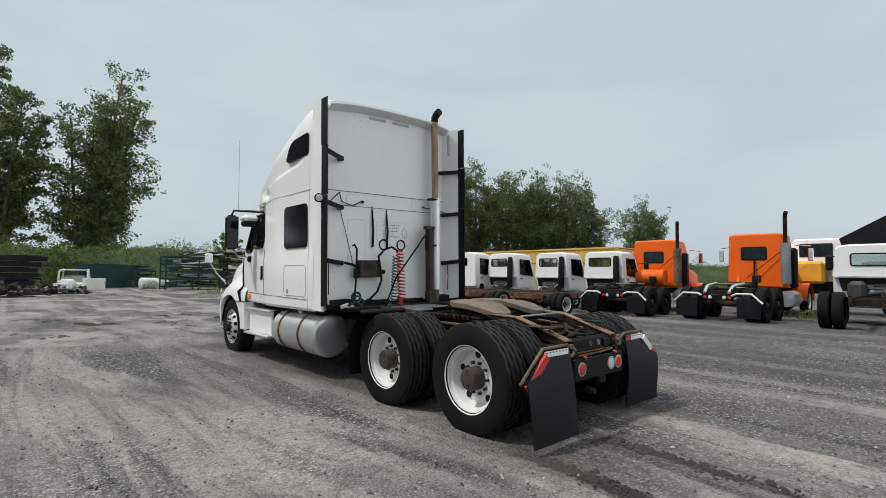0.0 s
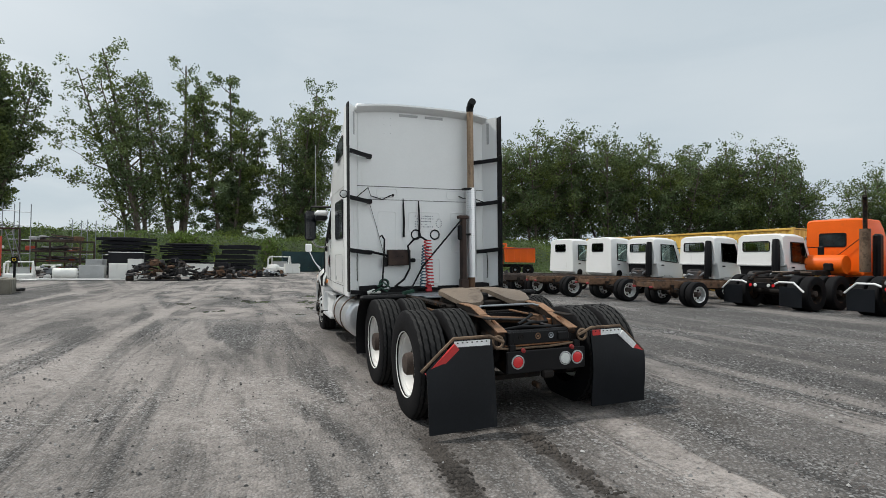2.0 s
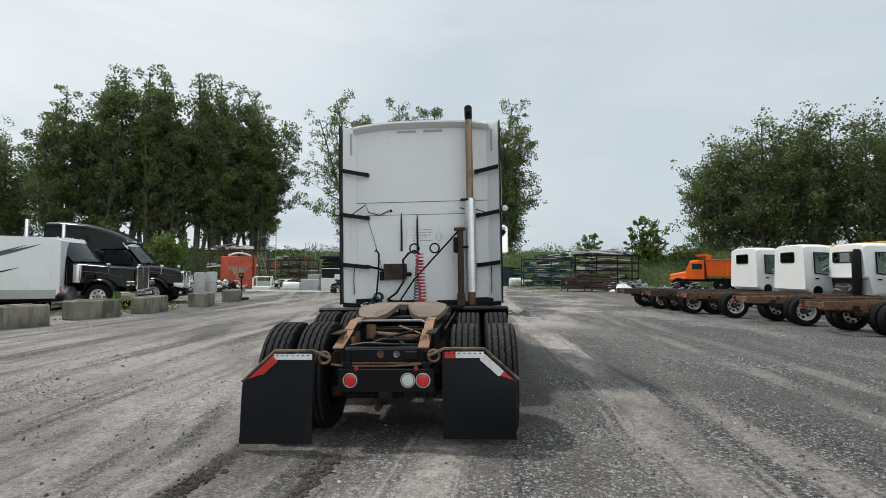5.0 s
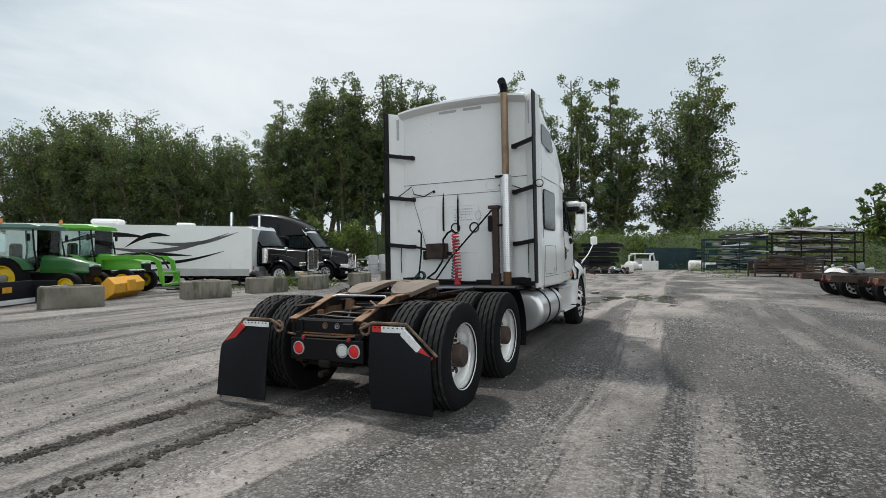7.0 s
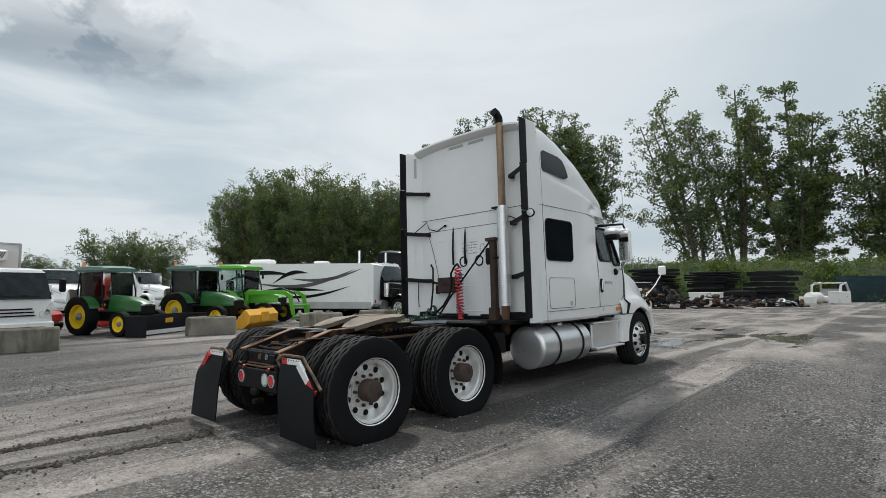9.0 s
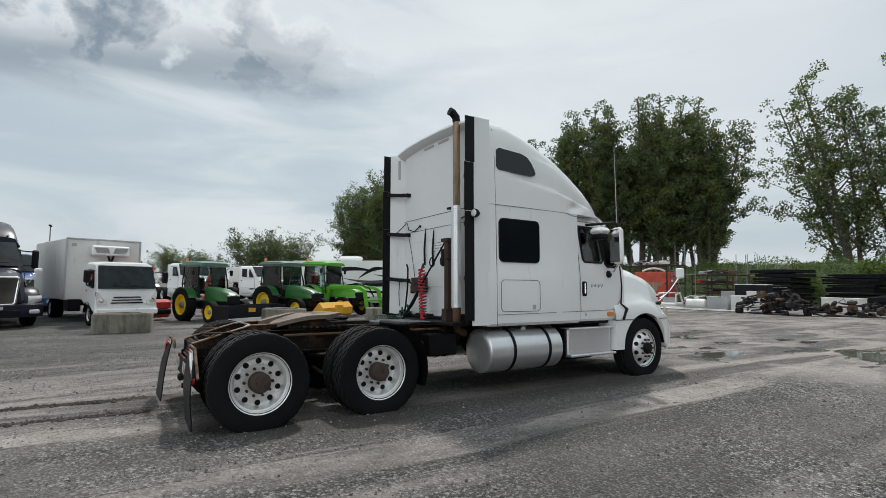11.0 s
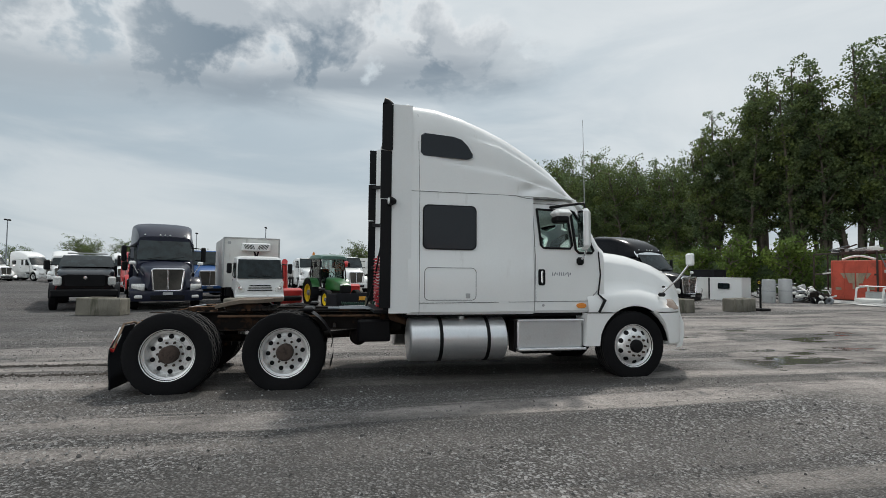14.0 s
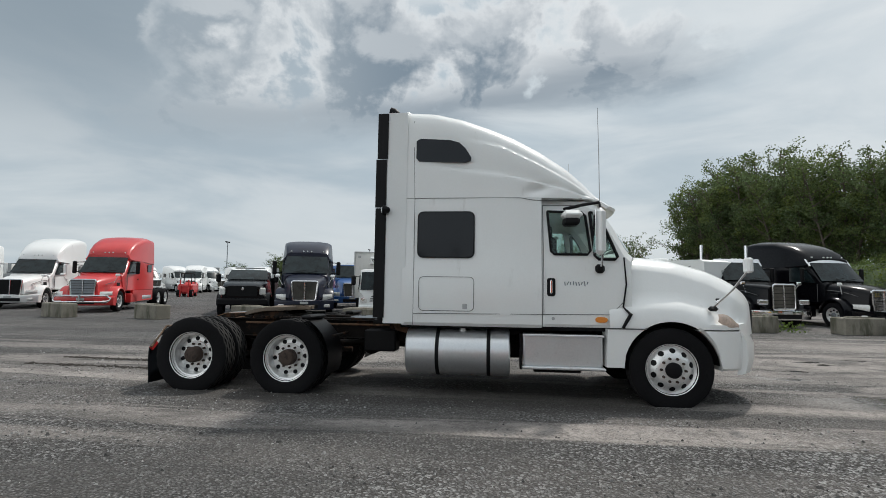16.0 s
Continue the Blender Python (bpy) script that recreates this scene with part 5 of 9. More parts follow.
    track = n.math("MULTIPLY", track, n.math("MULTIPLY", n.step(grit, 0.30, 0.58, 0.55, 1.0), n.step(speck, 0.32, 0.55, 0.45, 1.0)))
    stones = n.add("ShaderNodeTexVoronoi", {"Vector": at, "Scale": 42.0})
    small = n.add("ShaderNodeTexVoronoi", {"Vector": at, "Scale": 110.0})
    tone = n.add("ShaderNodeSeparateColor", {0: stones.outputs["Color"]}).outputs[0]
    tone2 = n.add("ShaderNodeSeparateColor", {0: small.outputs["Color"]}).outputs[1]
    mixed = n.math("POWER", n.math("ADD", n.math("MULTIPLY", tone, 0.6), n.math("MULTIPLY", tone2, 0.4)), 1.7)
    col = n.mix(mixed, rgb(0.036, 0.035, 0.035), rgb(0.37, 0.366, 0.362))
    # dark dirt in the gaps, which also paints in the shade between stones
    col = n.mix(n.step(stones.outputs["Distance"], 0.42, 0.62), col, rgb(0.036, 0.034, 0.032))
    rich = n.step(n.noise(at, 0.45, 5, 0.6), 0.40, 0.62)
    col = n.mix(n.math("MULTIPLY", n.step(tone, 0.80, 0.93), rich), col, rgb(0.34, 0.34, 0.335))
    col = n.mix(n.math("MULTIPLY", n.math("SUBTRACT", 1.0, rich), 0.5), col, rgb(0.085, 0.081, 0.078))
    dust = n.mix(n.noise(at, 2.2, 5), rgb(0.26, 0.234, 0.217), rgb(0.50, 0.456, 0.424))
    bars = n.add("ShaderNodeTexWave", {"Vector": n.scale(bent, (1, 1, 1), rot=(0, 0, radians(62))), "Scale": 4.6, "Distortion": 1.6, "Detail": 2.0, "Detail Scale": 2.0}).outputs[1]
    prints = n.math("MULTIPLY", n.step(bars, 0.55, 0.75), n.step(n.noise(n.scale(bent, (1.6, 0.25, 1), loc=(4, 2, 0)), 1.0, 3, 0.5), 0.50, 0.60))
    rows = n.noise(n.scale(bent, (26.0, 0.5, 1)), 1.0, 2, 0.5)
    prints = n.math("MULTIPLY", prints, n.step(rows, 0.42, 0.55))
    col = n.mix(n.math("MULTIPLY", track, 0.92), col, dust)
    col = n.mix(n.math("MULTIPLY", n.math("MULTIPLY", track, prints), 0.55), col, rgb(0.10, 0.093, 0.086))
    # a ragged, darker stretch beside the tail
    dx, dy_ = n.math("DIVIDE", n.math("SUBTRACT", px, 4.2), 2.6), n.math("DIVIDE", n.math("SUBTRACT", py, -1.2), 2.8)
    spot = n.math("ADD", n.math("ADD", n.math("MULTIPLY", dx, dx), n.math("MULTIPLY", dy_, dy_)), n.math("MULTIPLY", n.math("SUBTRACT", n.noise(at, 0.8, 6, 0.65), 0.5), 2.4))
    col = n.mix(n.math("MULTIPLY", n.step(spot, 1.2, 0.3), 0.26), col, rgb(0.045, 0.042, 0.040))
    # darker surface towards the parked tractors
    sw_dark = n.math("MULTIPLY", n.step(py, 1.0, -6.0), n.step(px, 0.0, -6.0))
    col = n.mix(n.math("MULTIPLY", sw_dark, n.step(n.noise(at, 0.7, 6, 0.65), 0.3, 0.7, 0.55, 0.2)), col, rgb(0.060, 0.060, 0.062))
    # trodden mud round the wheels; under the tractor and beside it, painted shade too
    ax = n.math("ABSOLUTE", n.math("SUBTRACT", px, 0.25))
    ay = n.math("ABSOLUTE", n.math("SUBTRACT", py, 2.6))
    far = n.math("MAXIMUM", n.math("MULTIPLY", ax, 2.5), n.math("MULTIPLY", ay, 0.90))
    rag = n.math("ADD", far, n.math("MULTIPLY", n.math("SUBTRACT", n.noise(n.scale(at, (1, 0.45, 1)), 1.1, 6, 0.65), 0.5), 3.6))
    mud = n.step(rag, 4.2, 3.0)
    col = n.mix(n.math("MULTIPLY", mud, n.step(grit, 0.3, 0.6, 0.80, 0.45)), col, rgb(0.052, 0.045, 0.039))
    # wet ruts ploughed behind the left wheels
    for mid, wide in ((-1.14, 0.13), (-0.32, 0.09)):
        off = n.math("ABSOLUTE", n.math("SUBTRACT", px, n.math("ADD", mid, n.math("MULTIPLY", n.math("ADD", py, 1.0), 0.06))))
        off = n.math("ADD", off, n.math("MULTIPLY", n.math("SUBTRACT", n.noise(n.scale(at, (9, 2.2, 1)), 1.0, 5, 0.7), 0.5), wide * 2.2))
        rut = n.math("MULTIPLY", n.step(off, wide, wide * 0.4), n.math("MULTIPLY", n.step(py, -0.3, -0.8), n.step(py, -4.6, -3.0)))
        col = n.mix(n.math("MULTIPLY", rut, 0.75), col, rgb(0.034, 0.028, 0.024))
    # standing water ahead of the tractor
    pool = n.math("MULTIPLY", n.math("MULTIPLY", n.step(py, 7.5, 9.5), n.step(py, 19.0, 15.0)), n.math("MULTIPLY", n.step(px, -7.0, -4.0), n.step(px, 4.0, 2.5)))
    wet = n.math("MULTIPLY", pool, n.step(n.noise(n.scale(bent, (0.9, 0.35, 1), loc=(3, 1, 0)), 1.0, 5, 0.6), 0.565, 0.585))
    col = n.mix(n.math("MULTIPLY", wet, 0.7), col, rgb(0.06, 0.057, 0.053))
    rough = n.math("SUBTRACT", 0.92, n.math("MULTIPLY", wet, 0.86))
    height = n.math("ADD", n.math("MULTIPLY", stones.outputs["Distance"], n.math("SUBTRACT", 1.0, n.math("MULTIPLY", track, 0.75))), n.math("MULTIPLY", grit, 0.5))
    height = n.math("MULTIPLY", height, n.math("SUBTRACT", 1.0, wet))
    bump = n.add("ShaderNodeBump", {"Strength": 0.9, "Distance": 0.03, "Height": height})
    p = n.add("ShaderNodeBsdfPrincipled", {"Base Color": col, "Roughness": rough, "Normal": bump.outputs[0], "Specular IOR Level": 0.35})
    n.add("ShaderNodeOutputMaterial", {0: p.outputs[0]})
    return m


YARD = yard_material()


def axis_steps(lo, hi, fine):
    mid = list(np.arange(lo, hi + 1e-6, fine))
    left, right, d = [lo], [hi], fine
    while left[-1] > -2600:
        d *= 1.22
        left.append(left[-1] - d)
        right.append(right[-1] + d)
    return left[:0:-1] + mid + right[1:]


xs, ys = axis_steps(-7, 10, 0.14), axis_steps(-6, 9, 0.14)
vs, fs = [], []
for y in ys:
    for x in xs:
        near = max(0.0, 1 - max(abs(x - 1), abs(y - 1)) / 22)
        ruts = 0.020 * noise.noise((x * 1.3, y * 0.12, 3.1)) + 0.010 * noise.noise((x * 3.1, y * 3.1, 0.4)) + 0.006 * noise.noise((x * 7.3, y * 7.3, 5.4))
        vs.append((x, y, ground_z(x, y) + near * ruts))
nx = len(xs)
fs = [(j * nx + i, j * nx + i + 1, (j + 1) * nx + i + 1, (j + 1) * nx + i) for j in range(len(ys) - 1) for i in range(nx - 1)]
me = bpy.data.meshes.new("ground")
me.from_pydata(vs, [], fs)
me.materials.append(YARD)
me.polygons.foreach_set("use_smooth", [True] * len(me.polygons))
ground = tagged(new("ground", me), "dark gravel truck yard with pale dusty wheel tracks", "ground", kind="structure")

# ---- parked vehicles ----


HOLE_SMALL = M().lathe((0, 0, 0), (1, 0, 0), [(0.0, -0.02), (0.034, -0.02), (0.034, 0.02), (0.0, 0.02)], 10).data("hand_hole", BLACK, 40)


def simple_wheel(parent, x, y, r, w, side, rim=None, rim_r=None, deep=False):
    """A whole small wheel: tyre with rim and hub under it."""
    rim_r = rim_r or r * 0.58
    h = w / 2
    tm = M().lathe((x, y, r), (side, 0, 0), [(rim_r, -h * 0.8), (r * 0.8, -h), (r * 0.96, -h * 0.9), (r, -h * 0.7), (r, h * 0.7), (r * 0.96, h * 0.9), (r * 0.8, h), (rim_r, h * 0.8)], 26)
    tm.f = tm.f[:-2]
    t = part("wheel", tm, RUBBER, parent)
    prof = [(rim_r * 1.04, h * 0.84), (rim_r * 0.95, h * 0.78), (rim_r * 0.90, h * 0.2), (rim_r * 0.78, h * 0.28), (rim_r * 0.45, h * 0.36), (0, h * 0.36)]
    if deep:
        prof = [(rim_r * 1.04, h * 0.84), (rim_r * 0.96, h * 0.78), (rim_r * 0.90, -h * 0.5), (rim_r * 0.80, -h * 0.7), (rim_r * 0.45, -h * 0.68), (0, -h * 0.68)]
    rm = M().lathe((x, y, r), (side, 0, 0), prof, 22)
    rm.f = rm.f[:-1]
    part("rim", rm, rim or RIM, t)
    if rim is None or rim is RIM:
        for i in range(8):
            o = part("hand_hole", HOLE_SMALL, None, t)
            a = 2 * math.pi * i / 8
            o.location = (x + side * h * (0.34 if not deep else -0.66), y + rim_r * 0.68 * math.cos(a), r + rim_r * 0.68 * math.sin(a))
    part("hub", M().lathe((x, y, r), (side, 0, 0), [(rim_r * 0.34, h * (0.3 if not deep else -0.7)), (rim_r * 0.32, h * 0.70), (rim_r * 0.2, h * 0.85), (0, h * 0.86)], 14), HUBRUST if deep else GALV, t)
    return t


def loft_body(stations, n=3.0):
    """stations: (y, half width low, half width high, z low, z shoulder, z top); a smooth vehicle skin."""
    rings = []
    for y, wl, wh, z0, z1, z2 in stations:
        half = [(wl * 0.96, z0), (wl, z0 + 0.06), ((wl + wh) / 2, (z0 + z1) / 2), (wh, z1)]
        for i in range(1, 7):
            a = radians(90 * i / 6)
            half.append((wh * math.cos(a) ** (2 / n), z1 + (z2 - z1) * math.sin(a) ** (2 / n)))
        rings.append([(x, y, z) for x, z in half] + [(-x, y, z) for x, z in half[-2::-1]])
    return M().loft(rings, closed=True)


def frame_rails(parent, y0, y1, z=0.72, h=0.22, mt=None, w=0.42):
    for s in (-1, 1):
        part("frame_rail", M().box(s * w, (y0 + y1) / 2, z, 0.08, y1 - y0, h), mt or RUST, parent)
    for k in range(int((y1 - y0) / 0.9)):
        part("crossmember", M().box(0, y0 + 0.1 + k * 0.9, z, 2 * w, 0.08, h * 0.7), mt or RUST, parent)


def highway_tractor(name, at, paint, label, roof=3.9, hood=2.0, sleeper=2.0, square=False, guard=False, visor=None, grille=None, group="parked trucks"):
    """A conventional tractor; its bumper is at y = 0 and it points along +y."""
    t = thing(name, at, label, "truck", group)
    yb = -0.25 - hood                      # foot of the windscreen
    yc = yb - 0.75                         # top of the windscreen
    ye = yc - 0.95 - sleeper               # rear of the cab
    rt = 2.72
    nn = 6.0 if square else 3.2
    hz = 1.78
    st = [(yb + 0.1, 0.98, 0.90, 1.0, 1.45, hz + 0.04), (yb + hood * 0.5, 0.92, 0.84, 0.95, 1.38, hz - 0.05), (yb + hood * 0.85, 0.80, 0.72, 0.85, 1.22, hz - (0.10 if square else 0.15)), (yb + hood + 0.02, 0.64, 0.58, 0.75, 1.10, hz - (0.14 if square else 0.27))]
    part("bonnet", loft_body(st, nn), paint, t)
    part("cab", loft_body([(ye, 1.22, 1.18, 0.95, 2.3, rt), (yc - 1.0, 1.22, 1.18, 0.95, 2.3, rt), (yc - 0.75, 1.10, 1.02, 0.95, 2.3, rt), (yc, 1.08, 0.98, 0.95, 2.3, rt), (yb - 0.15, 1.05, 1.0, 0.95, 1.7, 2.0), (yb + 0.12, 1.0, 0.95, 1.0, 1.5, 1.80)], 5.0), paint, t)
    if roof > 2.9:
        part("roof_fairing", loft_body([(ye, 1.21, 1.16, rt - 0.35, roof - 0.40, roof - 0.04), (ye + 0.5, 1.21, 1.16, rt - 0.35, roof - 0.38, roof), (ye + 0.5 + (yc - ye - 0.5) * 0.4, 1.20, 1.12, rt - 0.3, rt + (roof - rt) * 0.60, rt + (roof - rt) * 0.90), (ye + 0.5 + (yc - ye - 0.5) * 0.72, 1.14, 1.03, rt - 0.28, rt + (roof - rt) * 0.38, rt + (roof - rt) * 0.68), (yc - 0.12, 1.08, 0.97, rt - 0.25, rt + 0.14, rt + (roof - rt) * 0.38), (yc + 0.08, 1.04, 0.94, rt - 0.22, rt - 0.02, rt + 0.12)], 3.2), paint, t)
    ws = M()
    rows = []
    for f in (0.04, 0.5, 0.96):
        y = yb - 0.02 + (yc - yb + 0.05) * f
        z = 1.84 + (rt - 0.03 - 1.84) * f
        w = 1.0 - 0.10 * f
        rows.append([(x * w, y + 0.16 - 0.10 * abs(x) ** 2.5, z) for x in np.linspace(-1, 1, 9)])
    part("windscreen", ws.loft(rows, caps=False), CABGLASS, t, "dark windscreen")
    part("wiper", M().box(-0.35, yb + 0.10, 1.95, 0.6, 0.02, 0.02, 0.004, Matrix.Rotation(0.15, 3, "Y")).box(0.35, yb + 0.10, 1.95, 0.6, 0.02, 0.02, 0.004, Matrix.Rotation(0.15, 3, "Y")), BLACK, t)
    if visor:
        part("sun_visor", M().loft([[(x, yc + 0.06 + 0.22 * q - 0.10 * x * x, rt + 0.10 - 0.30 * q + dz) for q, dz in ((0, 0), (1, 0), (1, -0.03), (0, -0.03))] for x in np.linspace(-1.02, 1.02, 9)], closed=True), visor, t, "chrome sun visor")
    for i in (-2, -0.5, 0, 0.5, 2):
        part("roof_marker", M().lathe((i * 0.36, yc + (0.05 - 0.02 * abs(i) if roof > 2.9 else -0.02), rt + (0.17 if roof > 2.9 else 0.10)), (0, 1, 0.4), [(0.04, 0), (0.03, 0.04), (0, 0.05)], 8), CLEARLENS, t)
    gz = 1.11 if not square else 1.22
    gw, gh = (0.98, 0.80) if not square else (0.86, 0.95)
    fr = [(x * (1.0 if square else 1.0 + 0.16 * (z - gz) / gh), z) for x, z in rrect(-gw / 2, gw / 2, gz - gh / 2, gz + gh / 2, 0.08)]
    g = part("grille", M().prism(fr, "y", -0.24, -0.16), grille or MESHGRILLE, t, "mesh radiator grille")
    part("grille_surround", M().tube([(x, -0.16, z) for x, z in fr + fr[:1]], 0.035, 8).box(0, -0.15, gz, 0.05, 0.04, gh, 0.01), CHROME, g)
    for k in range(7 if square or grille else 0):
        part("grille_bar", M().box(0, -0.155, gz - gh / 2 + (k + 0.5) * gh / 7, gw * 0.94, 0.015, 0.016, 0.003), BLACK, g)
    b = part("bumper", M().loft([[(x, -0.05 - 0.35 * abs(x / 1.2) ** 3 + dy, z) for dy, z in ((-0.25, 0.32), (0.0, 0.34), (0.05, 0.5), (0.03, 0.70), (-0.25, 0.74))] for x in np.linspace(-1.2, 1.2, 9)], closed=True), CHROME if square else paint, t)
    part("lower_grille", M().box(0, 0.0, 0.48, 1.1, 0.03, 0.16), BLACK, b)
    part("number_plate", M().box(0, 0.03, 0.62, 0.32, 0.015, 0.10, 0.003), GREY, b)
    for s in (-1, 1):
        ax = -1.25
        part("wing", M().loft([[(s * x, ax + r * math.cos(a), 0.52 + r * math.sin(a) * 1.06) for a in np.linspace(radians(-8), radians(178), 14)] for x, r in ((0.62, 0.63), (0.8, 0.67), (1.12, 0.66), (1.21, 0.60), (1.21, 0.54))], caps=False), paint, t)
        if square:
            part("headlight", M().box(s * 0.80, -0.22, 1.02, 0.40, 0.14, 0.18, 0.03), CHROME, t)
        else:
            part("headlight", M().loft([[(s * (0.74 + 0.40 * f), -0.10 - 0.30 * f * f + 0.05 * (1 - q * q), 0.84 + 0.05 * f + q * (0.13 - 0.05 * f)) for q in (-1, -0.5, 0, 0.5, 1)] for f in np.linspace(0, 1, 5)], caps=False), LAMPGLASS, t, "large clear headlight")
        simple_wheel(t, s * 1.03, ax, 0.50, 0.28, s, RIM)
        part("door_glass", M().prism([(yc - 0.80, 1.85), (yb - 0.30, 1.80), (yc - 0.05, 2.45), (yc - 0.80, 2.48)], "x", s * 0.90, s * 1.085), CABGLASS, t)
        if sleeper:
            part("bunk_window", M().prism(rrect(ye + 0.45, ye + 1.05, 1.95, 2.35, 0.06), "x", s * 1.1, s * 1.226), DARKGLASS, t)
        part("mirror", M().box(s * 1.42, yc + 0.25, 2.12, 0.18, 0.12, 0.62, 0.04), BLACK if paint is not WHITE else WHITE, t)
        part("mirror_arm", M().tube([(s * 1.0, yc + 0.1, 2.4), (s * 1.42, yc + 0.25, 2.36)], 0.02, 6).tube([(s * 1.02, yc + 0.2, 1.9), (s * 1.42, yc + 0.25, 1.9)], 0.02, 6), BLACK, t)
        part("bonnet_mirror", M().tube([(s * 0.95, -1.0, 1.35), (s * 1.12, -0.9, 1.68)], 0.015, 6).box(s * 1.14, -0.9, 1.74, 0.2, 0.1, 0.13, 0.03), CHROME if square else WHITE, t)
        part("fuel_tank", M().lathe((s * 0.92, ye + 0.2, 0.6), (0, 1, 0), [(0, 0), (0.29, 0.02), (0.30, 0.05), (0.30, 1.5), (0, 1.53)], 20), ALU, t)
        part("step", M().box(s * 1.05, yc - 0.1, 0.6, 0.3, 0.9, 0.45, 0.03), ALU if square else paint, t)
        for k in (0, 1.32):
            simple_wheel(t, s * 1.0, ye - 0.95 - k, 0.51, 0.55, s)
        if not square:
            part("side_skirt", M().prism([(ye + 0.05, 0.42), (yc + 0.05, 0.42), (yc + 0.18, 0.98), (ye + 0.05, 0.98)], "x", s * 1.10, s * 1.20), paint, t)
            part("bumper_lamp", M().box(s * 0.92, -0.13, 0.50, 0.26, 0.08, 0.12, 0.03), LAMPGLASS, b)
        dx = 1.095
        part("door_seam", M().tube([(s * (dx + 0.008), yc - 0.95, 1.0), (s * (dx + 0.008), yc - 0.95, 2.0), (s * 1.06, yc - 0.92, 2.5)], 0.010, 5).tube([(s * (dx - 0.005), yb - 0.12, 1.02), (s * (dx - 0.02), yb - 0.14, 1.75)], 0.010, 5), SEAM, t)
        part("door_handle", M().box(s * (dx + 0.015), yc - 0.82, 1.55, 0.03, 0.16, 0.05, 0.01), BLACK, t)
        part("hood_crease", M().tube([(s * 0.93, yb + 0.15, 1.50), (s * 0.89, yb + hood * 0.5, 1.44), (s * 0.77, yb + hood * 0.85, 1.27)], 0.012, 5), SEAM, t)
        part("side_vent", M().box(s * 0.955, yb + hood * 0.32, 1.30, 0.03, 0.34, 0.16, 0.01), BLACK, t)
        if square:
            part("exhaust", M().cyl((s * 1.05, yc - 0.95, 0.9), (s * 1.05, yc - 0.95, 3.5), 0.075), CHROME, t)
            part("air_cleaner", M().cyl((s * 1.02, yb + 0.25, 1.05), (s * 1.02, yb + 0.25, 1.75), 0.17, n=18), CHROME, t)
    frame_rails(t, ye - 3.2, yb, 0.8, 0.25, STEEL)
    if guard:
        part("bumper_guard", M().tube([(x, 0.16 - 0.3 * abs(x / 1.15) ** 4, z) for x, z in [(-1.1, 0.55), (-1.15, 0.66), (-1.0, 0.78), (1.0, 0.78), (1.15, 0.66), (1.1, 0.55), (1.0, 0.50), (-1.0, 0.50), (-1.1, 0.55)]], 0.045, 8).box(0, 0.14, 0.64, 0.08, 0.08, 0.36), CHROME, t, "chrome deer guard")
    return t


